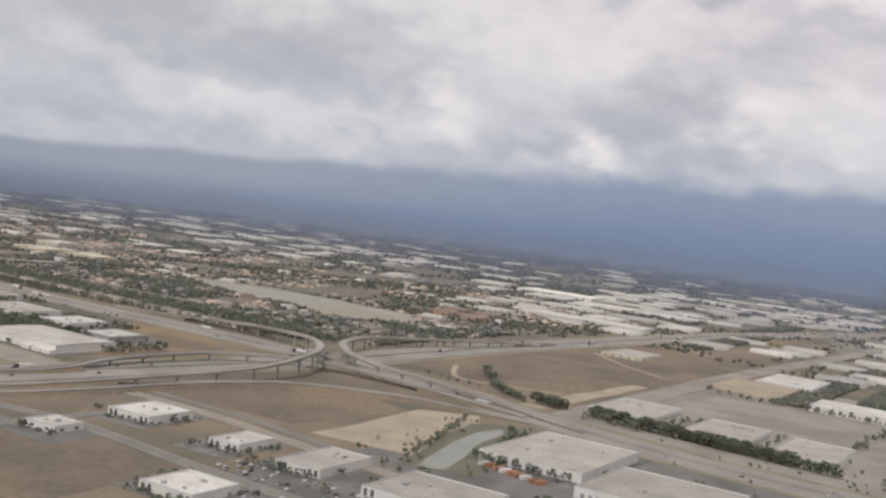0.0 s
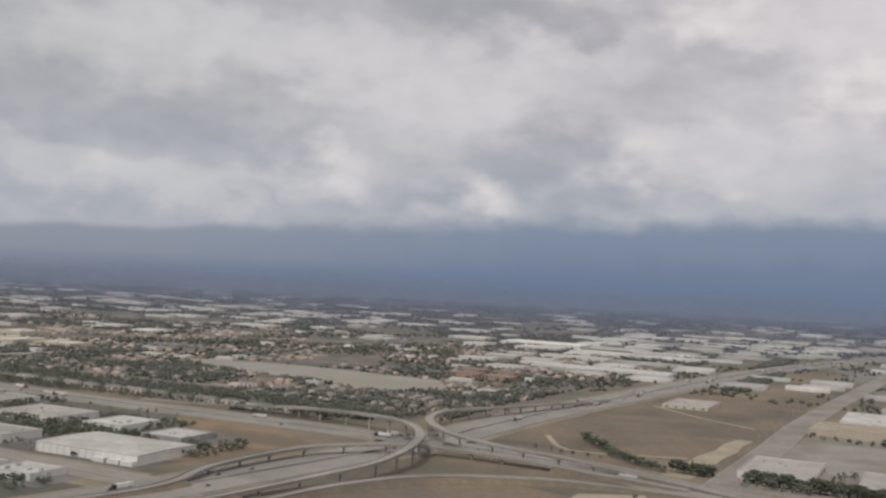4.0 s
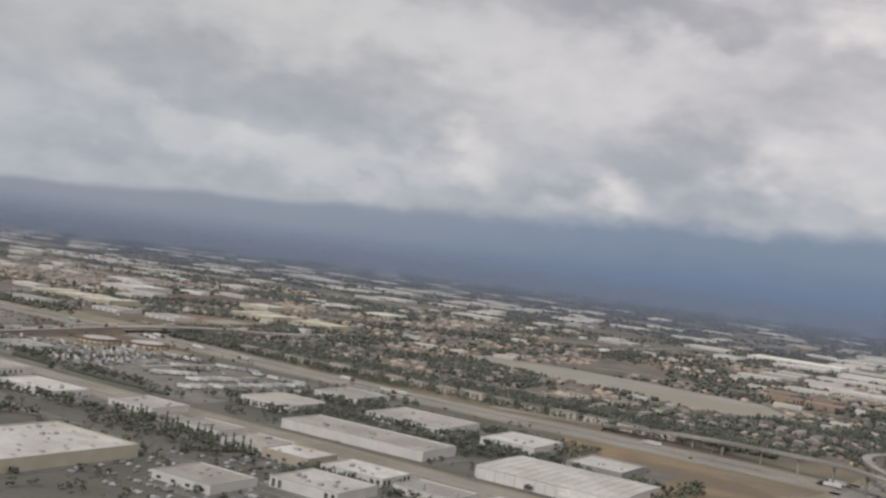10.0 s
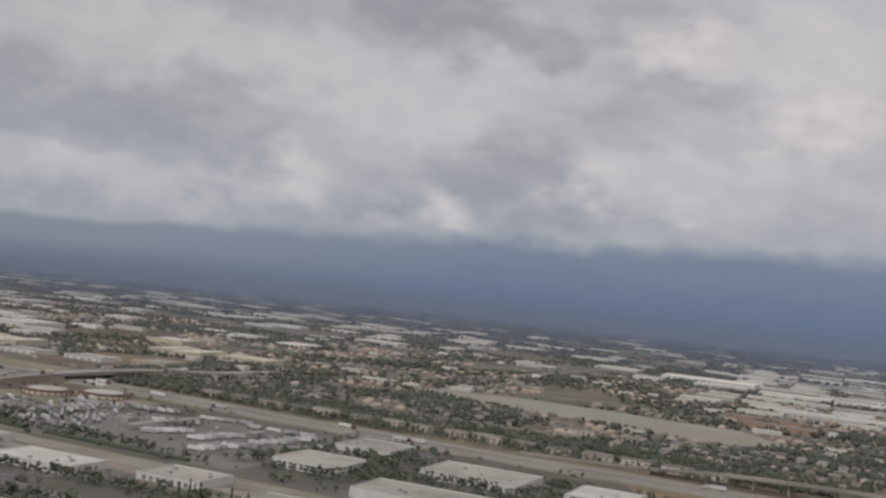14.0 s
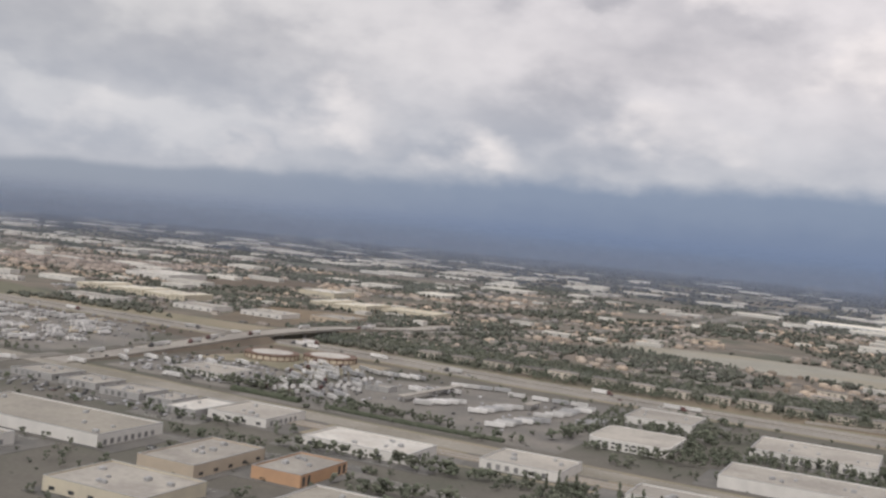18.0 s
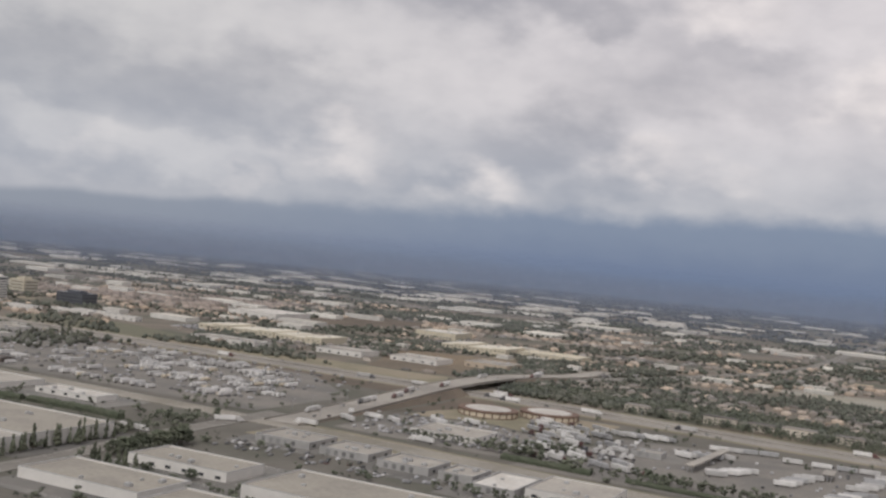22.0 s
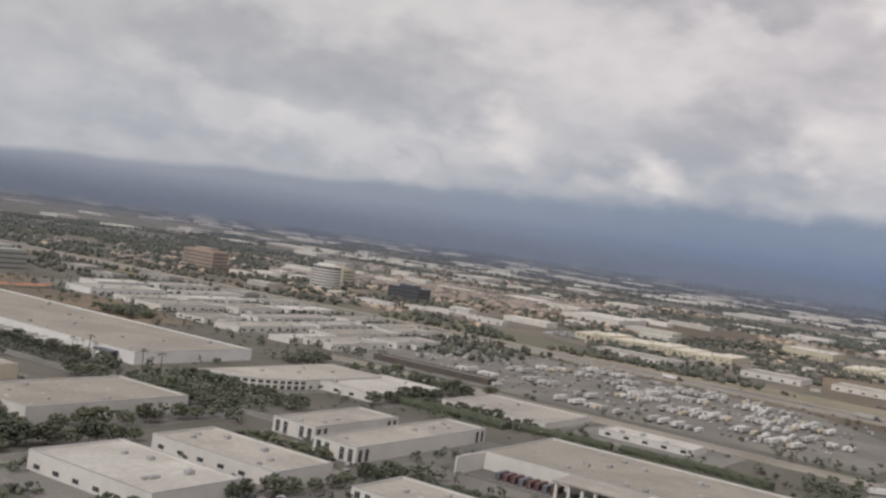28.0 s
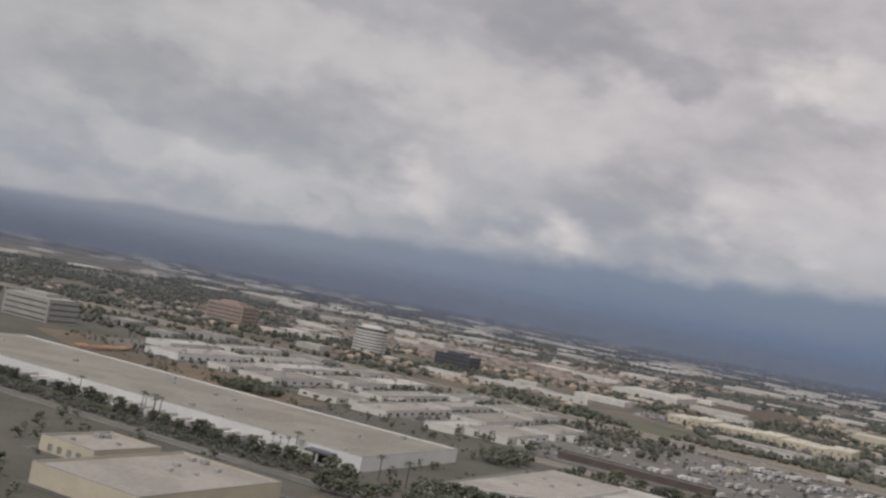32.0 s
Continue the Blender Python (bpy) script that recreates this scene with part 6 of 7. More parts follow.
def house(u, v, rot, kinds, name="house"):
    wall_me, roof_me = town.choice(kinds)
    ob = thing(name, u, v, "two-storey stucco house with a tiled hip roof" if name == "house" else "stucco apartment block with a tiled hip roof", name.replace("_", " "), "houses north of the freeway", rot=rot)
    put("wall", wall_me, ob, pose(0, 0, 0))
    put("roof", roof_me, ob, pose(0, 0, 0))
    if name != "house":
        for k in range(4):
            for z in (0.6, 2.4):
                put("window", unit("window", make_window, "glass"), ob, pose(-6 + k * 4, -wall_me.vertices[2].co.y, z))
    half = 9 if name != "house" else 3.8
    TAKEN.append((u - half, u + half, v - 3.8, v + 3.8))


for i in range(16):
    u, v = -945 + i * 24 + town.uniform(-2, 2), 699 - i * 0.9 + town.uniform(-1.5, 1.5)
    if clear(u, v, 3):
        house(u, v, 0, FLATS, "apartment_building")
for i in range(4):
    house(-562 + i * 14, 838 - i * 9, 90, FLATS, "apartment_building")
for i in range(6):
    house(-630 - (i % 3) * 34, 766 + (i // 3) * 36 + town.uniform(-6, 6), town.choice((0, 90)), FLATS, "apartment_building")
count = 0
for row in range(30):
    v = 748 + row * 13.5
    u = -1290.0
    while u < -480 and count < 120:
        u += town.uniform(9, 26)
        if clear(u, v, 4) and not in_field(u, v) and town.random() < 0.55:
            house(u, v + town.uniform(-2, 2), town.choice((0, 0, 90)), HOUSES)
            count += 1

# ---- the wide plain: warehouses, business parks, woods ----
plain = np.random.default_rng(3)


cs, sn = math.cos(radians(TURN)), math.sin(radians(TURN))


def seen(u, v):
    x, y = u * cs - v * sn, u * sn + v * cs
    return -1090 - 0.66 * max(0, y - 560) < x < 60 + 0.46 * max(0, y) and y < 5050 and y > 350


far_walls, n_far = [], 0
CUBE_V = np.array([(x, y, z) for z in (0, 1) for y in (-0.5, 0.5) for x in (-0.5, 0.5)])
CUBE_T = np.array([(0, 1, 5), (0, 5, 4), (2, 6, 7), (2, 7, 3), (0, 4, 6), (0, 6, 2), (1, 3, 7), (1, 7, 5), (4, 5, 7), (4, 7, 6)])


def simple_building(u, v, w, d, h):
    ob = thing("warehouse", u, v, "distant pale flat-roofed warehouse among trees", "warehouse", "warehouses on the plain")
    put("wall", unit("far_wall", lambda b: box(b, -0.5, 0.5, -0.5, 0.5, -0.05, 1.0), "plain_wall"), ob, Matrix.Diagonal((w, d, h, 1)))
    put("roof", unit("far_roof", lambda b: box(b, -0.49, 0.49, -0.49, 0.49, 0.0, 1.0, 0), "plain_roof"), ob, pose(0, 0, h) @ Matrix.Diagonal((w, d, 0.12, 1)))


for iu in range(-60, 18):
    for iv in range(0, 46):
        u, v = iu * 88.0 + plain.uniform(-8, 8), 1010.0 + iv * 72.0 + plain.uniform(-8, 8)
        if not seen(u, v):
            continue
        east = u > -640 - 0.12 * (v - 1100)
        if v < 1150 and not (u > -180) or in_field(u, v):
            continue
        if -470 < u < -265 and v < 1180:
            continue
        near_east = u > -660 - 0.42 * (v - 1150) and 1150 < v < 2100
        p = 0.92 if east and v < 2300 else 0.45 if east and v < 2900 else 0.12 if v < 1500 else 0.2 if v < 2000 else 0.34 if v < 2500 else 0.14
        if near_east:
            p = max(p, 0.62)
        if v > 3300:
            p *= 0.5
        if plain.random() > p:
            continue
        for k in range(1 if plain.random() < 0.45 else 2):
            grow = 1.35 if east and v < 2400 else 1.0
            w, d, h = grow * plain.uniform(26, 84) / (1 + 0.4 * k), plain.uniform(18, 50) / (1 + 0.4 * k), plain.uniform(2.8, 5.0)
            if v < 1400:
                w = min(w, 46.0)
            uu, vv = u + plain.uniform(-16, 16), v + k * 34 + plain.uniform(-6, 6)
            if not all(clear(uu + a * w / 2, vv + b * d / 2, 1) for a in (-1, 0, 1) for b in (-1, 0, 1)):
                continue
            TAKEN.append((uu - w / 2, uu + w / 2, vv - d / 2, vv + d / 2))
            if v < 2050 and n_far < 150:
                simple_building(uu, vv, w, d, h)
                n_far += 1
            else:
                far_walls.append((CUBE_V * (w, d, h) + (uu, vv, 0), CUBE_T))
for row, (ua, va, ub, vb, n) in enumerate(((-2280, 1590, -1880, 1760, 13), (-2240, 1490, -1960, 1600, 8), (-1860, 1790, -1640, 1900, 6), (-1960, 1230, -1720, 1390, 7))):
    for k in range(n):
        t = (k + 0.5) / n
        w, d, h = plain.uniform(22, 34), plain.uniform(10, 18), plain.uniform(3.2, 5.0)
        far_walls.append((CUBE_V * (w, d, h) + (ua + (ub - ua) * t, va + (vb - va) * t + plain.uniform(-6, 6), 0), CUBE_T))
# the white business park west of the storage yard
park = random.Random(8)
for front, v0, cuts in ((-1340, 488, (46, 44)), (-1372, 480, (38, 60, 40)), (-1402, 478, (64, 46, 44)), (-1436, 482, (34, 72, 40)), (-1470, 486, (52, 40, 50)), (-1506, 492, (38, 58, 40)), (-1540, 490, (60, 54)), (-1580, 520, (44, 50, 30))):
    v = v0 + park.uniform(-4, 12)
    for long in cuts:
        deep = park.uniform(13, 23)
        u = front + park.uniform(-6, 6)
        if clear(u - 8, v + 6, 2) and clear(u - 8, v + long - 6, 2) and v + long < 652:
            warehouse(u - deep, u, v, v + long, park.uniform(4.6, 6.4), "wall", park.choice(("roof", "roof_dark", "roof", "roof_white")), "low white business-park unit with a flat beige roof", windows=park.choice(("e", "es", "e")), units=3)
            if park.random() < 0.6:
                w = park.uniform(7, 12)
                q = v + park.uniform(4, long - w - 4)
                warehouse(u + 0.4, u + park.uniform(4, 7), q, q + w, park.uniform(4.0, 5.0), "wall", "roof", "low white entrance wing of a business-park unit", windows="e", units=0)
        v += long + park.uniform(3, 14)
for u, v, w, d in ((-1600, 612, 30, 18), (-1645, 640, 34, 16), (-1690, 600, 26, 20), (-1640, 585, 24, 14), (-1720, 655, 38, 16), (-1560, 640, 26, 16), (-1490, 790, 44, 9), (-1480, 806, 44, 9), (-1440, 800, 34, 9), (-1530, 770, 36, 12)):
    if clear(u, v, 8):
        warehouse(u - w / 2, u + w / 2, v - d / 2, v + d / 2, 6.5, "wall_grey" if v < 700 else "wall", "roof" if v < 700 else "roof_white", "low grey-roofed office building among trees", windows="es", units=2)
for k in range(34):
    u, v = -1900 + park.uniform(0, 560), park.uniform(640, 1250)
    w, d = park.uniform(14, 50), park.uniform(10, 22)
    if clear(u, v, max(w, d) * 0.7) and seen(u, v):
        TAKEN.append((u - w / 2, u + w / 2, v - d / 2, v + d / 2))
        simple_building(u, v, w, d, park.uniform(3, 6))
ob = new("distant_buildings", raw_mesh("distant_buildings", *pile(far_walls), "far_wall"))
ob.matrix_world = U
tagged(ob, "pale distant warehouses scattered over the plain", "buildings", "", "stuff")

# pale lots and school grounds among the houses
patch = random.Random(31)
for k in range(150):
    u, v = patch.uniform(-1750, -520), patch.uniform(770, 1650)
    w, d = patch.uniform(14, 46), patch.uniform(8, 22)
    if seen(u, v) and not in_field(u, v) and clear(u, v, 0.45 * max(w, d)):
        TAKEN.append((u - w / 2, u + w / 2, v - d / 2, v + d / 2))
        bm = bmesh.new()
        box(bm, u - w / 2, u + w / 2, v - d / 2, v + d / 2, 0.0, 0.16)
        setting("paved_lot", bm, patch.choice(("pale", "estate", "lot", "verge", "sand")), "pale paved lot among houses", "pavement")
        if patch.random() < 0.55:
            simple_building(u, v, w * 0.55, d * 0.6, patch.uniform(2.6, 4.2))

# further houses, too many to count
b_v = np.array([(-4.5, -3.2, 0), (4.5, -3.2, 0), (4.5, 3.2, 0), (-4.5, 3.2, 0), (-4.7, -3.5, 2.7), (4.7, -3.5, 2.7), (4.7, 3.5, 2.7), (-4.7, 3.5, 2.7), (-2, 0, 4.1), (2, 0, 4.1)])
b_t = np.array([(0, 1, 5), (0, 5, 4), (1, 2, 6), (1, 6, 5), (2, 3, 7), (2, 7, 6), (3, 0, 4), (3, 4, 7), (4, 5, 9), (4, 9, 8), (6, 7, 8), (6, 8, 9), (5, 6, 9), (7, 4, 8)])
rest = []
for k in range(9500):
    u, v = plain.uniform(-2000, -480), plain.uniform(735, 1600)
    v = round(v / 11) * 11 + plain.uniform(-1.5, 1.5)
    if noise.noise(Vector((u * 0.011, v * 0.011, 9.1))) < -0.02 or in_field(u, v) or not seen(u, v) or not clear(u, v, 2.6):
        continue
    TAKEN.append((u - 3.2, u + 3.2, v - 2.6, v + 2.6))
    s = plain.uniform(0.45, 0.85)
    q = b_v * (s * plain.uniform(0.8, 1.3), s, s * plain.uniform(0.8, 1.15))
    rest.append((q[:, (1, 0, 2)] * (1, -1, 1) + (u, v, 0) if plain.random() < 0.3 else q + (u, v, 0), b_t))
row_houses = []
for iu in range(-1790, -1480, 11):
    for iv in range(930, 1260, 13):
        u, v = iu + plain.uniform(-1, 1), iv + plain.uniform(-1, 1)
        if 0.62 * (u + 1764) > v - 1200 and 0.58 * (u + 1593) < v - 935 and v < 1190 + 0.34 * (u + 1764) and u < -1500 + (v - 1094) * -0.3 and clear(u, v, 4) and plain.random() < 0.9:
            TAKEN.append((u - 4.5, u + 4.5, v - 4, v + 4))
            row_houses.append((b_v * (0.95, 1.2, plain.uniform(0.9, 1.25)) + (u, v, 0), b_t))
ob = new("row_houses", raw_mesh("row_houses", *pile(row_houses), "terracotta"))
ob.matrix_world = U
tagged(ob, "dense rows of terracotta-coloured houses", "houses", "", "stuff")
ob = new("distant_houses", raw_mesh("distant_houses", *pile(rest), "roofs_mixed"))
ob.matrix_world = U
tagged(ob, "rows of tan and grey suburban houses", "houses", "", "stuff")

# woods: one clump template scattered many times
BLOBS = [blob(1.0, s, 0.42) for s in range(8)]


def wood(name, spots, mat, label, flat=0.85):
    """spots: rows of u, v, radius, height; each becomes a clump or two."""
    vs, ts = [], []
    spots = np.asarray(spots)
    kinds = plain.integers(0, len(BLOBS), len(spots))
    n = 0
    for k, (bv, bt) in enumerate(BLOBS):
        s = spots[kinds == k]
        if not len(s):
            continue
        a = plain.uniform(0, 6.283, len(s))
        x = bv[None, :, 0] * np.cos(a)[:, None] - bv[None, :, 1] * np.sin(a)[:, None]
        y = bv[None, :, 0] * np.sin(a)[:, None] + bv[None, :, 1] * np.cos(a)[:, None]
        z = np.repeat(bv[None, :, 2], len(s), 0)
        v = np.stack([x * s[:, 2:3] + s[:, 0:1], y * s[:, 2:3] + s[:, 1:2], (z * 0.5 + 0.42) * s[:, 3:4]], -1).reshape(-1, 3)
        t = (bt[None] + (np.arange(len(s)) * len(bv))[:, None, None]).reshape(-1, 3) + n
        vs.append(v), ts.append(t)
        n += len(v)
    ob = new(name, raw_mesh(name, np.concatenate(vs), np.concatenate(ts), mat))
    ob.matrix_world = U
    return tagged(ob, label, "trees", "", "stuff")


def scatter(n, u0, u1, v0, v1, size, tall, skip=None, density=0.02, keep=0.45, edge=1.0):
    """Random spots clear of buildings and roads, thicker where a slow noise says so."""
    uv = np.column_stack([plain.uniform(u0, u1, n), plain.uniform(v0, v1, n)])
    x, y = uv[:, 0] * cs - uv[:, 1] * sn, uv[:, 0] * sn + uv[:, 1] * cs
    ok = (x > -1090 - 0.66 * np.maximum(0, y - 560)) & (x < 60 + 0.46 * np.maximum(0, y)) & (y < 5080)
    uv = uv[ok]
    ok = np.ones(len(uv), bool)
    for b in TAKEN:
        if b[1] - b[0] > 2 and b[1] > u0 and b[0] < u1 and b[3] > v0 and b[2] < v1:
            ok &= ~((uv[:, 0] > b[0] - edge) & (uv[:, 0] < b[1] + edge) & (uv[:, 1] > b[2] - edge) & (uv[:, 1] < b[3] + edge))
    road_uv = np.array([r for r in ROADS if u0 - 20 < r[0] < u1 + 20 and v0 - 20 < r[1] < v1 + 20])
    for r in road_uv:
        ok &= (np.abs(uv[:, 0] - r[0]) > r[2] + 1.5) | (np.abs(uv[:, 1] - r[1]) > r[2] + 1.5)
    uv = uv[ok]
    den = np.array([noise.noise(Vector((a * density, b * density, 1.7))) for a, b in uv]) * 0.5 + 0.5
    uv = uv[(den + plain.uniform(-0.1, 0.1, len(uv))) > 1 - keep]
    if skip:
        uv = np.array([q for q in uv if not skip(*q)])
    h = plain.uniform(*tall, len(uv))
    return np.column_stack([uv, plain.uniform(*size, len(uv)), h])


def grove(name, trees, mat, label, n=13):
    """Trees of several leaf clumps each: rows of u, v, radius, height."""
    trees = np.asarray(trees)
    k = len(trees) * n
    t = np.repeat(trees, n, 0)
    a, r = plain.uniform(0, 6.283, k), np.sqrt(plain.random(k)) * 0.78
    size = t[:, 2] * plain.uniform(0.14, 0.38, k)
    mid = t[:, 3] * plain.uniform(0.28, 0.84, k)
    centre = np.column_stack([t[:, 0] + a * 0 + r * t[:, 2] * np.cos(a), t[:, 1] + r * t[:, 2] * np.sin(a), mid])
    vs, ts, m = [], [], 0
    kinds = plain.integers(0, len(BLOBS), k)
    for q, (bv, bt) in enumerate(BLOBS):
        c, s = centre[kinds == q], size[kinds == q]
        vs.append((bv[None] * s[:, None, None] * np.array((1, 1, 0.85)) + c[:, None, :]).reshape(-1, 3))
        ts.append((bt[None] + (np.arange(len(c)) * len(bv))[:, None, None]).reshape(-1, 3) + m)
        m += len(c) * len(bv)
    ob = new(name, raw_mesh(name, np.concatenate(vs), np.concatenate(ts), mat))
    ob.matrix_world = U
    return tagged(ob, label, "trees", "", "stuff")


def within(ring):
    """A test that skips spots outside the ring."""
    def outside(u, v):
        inside = False
        for i in range(len(ring)):
            (a, b), (c, d) = ring[i], ring[i - 1]
            if (b > v) != (d > v) and u < (c - a) * (v - b) / (d - b) + a:
                inside = not inside
        return not inside
    return outside


shore = within([(-262, 544), (-264, 505), (-256, 470), (-246, 438), (-240, 405), (-226, 415), (-234, 455), (-243, 500), (-250, 535)])


def in_basin(u, v):
    return not shore(u, v)


def in_yard(u, v):
    """The paved fronts by the western warehouses, kept open."""
    return -1251 < u < -1226 and 238 < v < 345 or -1312 < u < -1284 and 236 < v < 296 or -1570 < u < -1334 and 312 < v < 342 or -1290 < u < -1246 and 218 < v < 240


WOODS = [[(-1302, 205), (-1300, 236), (-1288, 236), (-1288, 205)], [(-1240, 190), (-1240, 236), (-1230, 236), (-1230, 190)],
         [(-1318, 334), (-1300, 350), (-1262, 348), (-1236, 340), (-1232, 300), (-1290, 304)],
         [(-1078, 380), (-1068, 380), (-1070, 440), (-1092, 440)], [(-1054, 330), (-1036, 332), (-1038, 400), (-1054, 400)],
         [(-1172, 286), (-1090, 284), (-1080, 306), (-1165, 306)], [(-1338, 312), (-1330, 334), (-1318, 330), (-1320, 312)],
         [(-770, 372), (-520, 372), (-520, 424), (-770, 432)], [(-745, 490), (-510, 488), (-510, 530), (-745, 528)], [(-655, 505), (-585, 505), (-585, 585), (-655, 585)], [(-790, 484), (-725, 484), (-725, 620), (-790, 610)]]
grove("estate_trees", np.concatenate([np.array(EXTRA), *[scatter(int((max(q[0] for q in ring) - min(q[0] for q in ring)) * (max(q[1] for q in ring) - min(q[1] for q in ring)) * 0.055), min(q[0] for q in ring), max(q[0] for q in ring), min(q[1] for q in ring), max(q[1] for q in ring), (1.1, 2.3), (2.6, 5.6), within(ring), 0.06, 0.62, 0.6) for ring in WOODS], scatter(4200, -1560, -520, 150, 470, (1.1, 2.3), (2.0, 4.8), in_yard, 0.05, 0.44, 0.5), scatter(900, -290, -60, 280, 640, (0.8, 1.6), (1.6, 3.6), in_basin, 0.07, 0.42, 0.6), *[scatter(n, u0, u1, v0, v1, (0.7, 1.5), (1.4, 3.2), None, 0.09, 0.75, 0.5) for u0, u1, v0, v1, n in ((-386, -351, 360, 366, 16), (-355, -350, 364, 396, 14), (-318, -293, 354, 360, 14), (-297, -292, 358, 388, 14), (-386, -358, 312, 317, 12), (-288, -250, 282, 288, 18), (-256, -250, 286, 318, 14), (-290, -282, 290, 330, 14))], scatter(1500, -1620, -1330, 470, 660, (0.9, 1.8), (2.0, 4.4), None, 0.09, 0.52, 0.6), scatter(110, -1474, -1446, 438, 462, (1.3, 2.3), (3.4, 6.0), None, 0.05, 0.8, 0.6), scatter(60, -1332, -1314, 424, 452, (1.3, 2.2), (3.4, 6.5), None, 0.05, 0.8, 0.6), scatter(1300, -1330, -600, 470, 640, (0.8, 1.8), (1.4, 3.4), None, 0.07, 0.36, 0.8)]), "leaf_wood", "grey-green trees and tall shrubs between warehouses")
grove("freeway_belt", np.concatenate([scatter(1300, -1030, -540, 666, 688, (1.1, 2.0), (3.4, 6.4), None, 0.07, 0.62), scatter(2600, -1030, -500, 706, 756, (1.2, 2.3), (3.2, 6.2), in_field, 0.03, 0.8)]), "leaf_wood", "dark belt of trees north of the freeway", 7)
wood("suburb_trees", np.concatenate([scatter(26000, -1400, -475, 700, 1000, (0.9, 2.0), (1.8, 4.8), in_field, 0.011, 0.53, 0.2), scatter(1600, -1030, -520, 688, 760, (1.4, 2.4), (3, 5.5), None, 0.05, 0.6)]), "wood", "dense grey-green garden trees among suburban houses")
wood("valley_trees", np.concatenate([scatter(1500, -1470, -1230, 1262, 1520, (1.6, 3.0), (3.0, 5.5), None, 0.01, 0.8), scatter(26000, -2500, -450, 1000, 1900, (1.4, 3.0), (2.2, 5.0), in_field, 0.007, 0.53), *[scatter(1500, u - 14, u + 14, v0, v1, (1.2, 2.4), (2.6, 5.0), None, 0.04, 0.7) for u, v0, v1 in ((-170, 850, 1260), (-345, 1180, 1480), (-372, 1480, 1800), (-120, 930, 1100))], scatter(7000, -460, 700, 1080, 1900, (1.2, 2.6), (2, 4.5), None, 0.02, 0.42), scatter(12000, -2700, -1300, 560, 1000, (1.2, 2.4), (2, 5.0), in_field, 0.014, 0.6)]), "wood", "mixed trees between distant estates")
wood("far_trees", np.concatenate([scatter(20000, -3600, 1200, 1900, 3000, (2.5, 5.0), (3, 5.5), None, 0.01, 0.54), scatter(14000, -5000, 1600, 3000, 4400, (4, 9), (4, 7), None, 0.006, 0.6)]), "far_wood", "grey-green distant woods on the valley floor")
grove("roadside_shrubs", np.concatenate([scatter(1500, -1570, -1334, 312, 331, (0.9, 1.7), (0.9, 2.0), None, 0.05, 0.9, 0.2), scatter(4500, -1560, -520, 150, 470, (0.7, 1.6), (0.7, 1.7), in_yard, 0.07, 0.5, 0.2), scatter(900, -440, -60, 250, 640, (0.4, 0.8), (0.4, 1.0), in_basin, 0.07, 0.4, 0.3), scatter(160, -460, -270, 680, 1100, (0.3, 0.8), (0.4, 1.0), None, 0.05, 0.35)]), "wood", "low shrubs and hedges along lots and streets", 4)

# clipped hedges along lots and streets
def hedge(pts, wide, tall):
    axis = smooth([(u, v, 0) for u, v in pts], 1.6)
    (u, v) = pts[0]
    ob = thing("hedge", u, v, "long clipped dark green hedge beside a lot", "hedge", "hedges between lots")
    bm = bmesh.new()
    rows = []
    for i, p in enumerate(axis):
        d = axis[min(i + 1, len(axis) - 1)] - axis[max(i - 1, 0)]
        side = Vector((d.y, -d.x, 0)).normalized()
        row = []
        for k, (o, z) in enumerate(((-1, 0.0), (-1.08, 0.55), (-0.75, 0.95), (0, 1.05), (0.75, 0.95), (1.08, 0.55), (1, 0.0))):
            q = noise.noise(Vector((p.x * 0.45, p.y * 0.45, k * 1.3))) * 0.28
            row.append(bm.verts.new((p.x - u + side.x * o * (wide / 2 + q * wide * 0.5), p.y - v + side.y * o * (wide / 2 + q * wide * 0.5), z * tall * (1 + q))))
        rows.append(row)
    for r, t in zip(rows, rows[1:]):
        for k in range(6):
            bm.faces.new((r[k], t[k], t[k + 1], r[k + 1]))
    for r in (rows[0], rows[-1]):
        bm.faces.new(r)
    part("leaves", bm, "hedge", ob)
    bm = bmesh.new()
    for p in axis[::3]:
        tube(bm, p.x - u, p.y - v, -0.05, 0.5 * tall, 0.09, 0.07, 5)
    part("stems", bm, "bark", ob)


for pts, wide, tall in (([(-1238, 398), (-1212, 401), (-1190, 399)], 6.0, 3.0), ([(-1189, 404), (-1152, 409)], 4.0, 2.6), ([(-1149, 410), (-1112, 411), (-1094, 408)], 4.0, 2.8),
                        ([(-1560, 323), (-1470, 325), (-1420, 325)], 3.0, 1.4), ([(-1176, 292), (-1130, 296), (-1096, 292)], 3.0, 2.2), ([(-890, 470), (-850, 467), (-800, 466)], 3.0, 1.8), ([(-945, 474), (-905, 471)], 3.5, 2.4)):
    hedge(pts, wide, tall)

# ---- street furniture ----
def make_mast(bm):
    tube(bm, 0, 0, 0, 6.0, 0.13, 0.08, 8)


def make_arm(bm):
    box(bm, -1.3, 1.3, -0.05, 0.05, -0.06, 0.06)


def make_head(bm):
    box(bm, -0.35, 0.35, -0.16, 0.16, -0.12, 0.05, 0.04)


def street_lamp(u, v, rot, z=0.1):
    ob = thing("street_lamp", u, v, "tall galvanised street lamp with two arms", "street lamp", "lamps along roads", z, rot)
    put("pole", unit("mast", make_mast, "metal"), ob, pose(0, 0, 0))
    arm = put("arm", unit("arm", make_arm, "metal"), ob, pose(0, 0, 6.0))
    for x in (-1.3, 1.3):
        put("lamp_head", unit("lamp_head", make_head, "metal"), arm, pose(x, 0, -0.05))


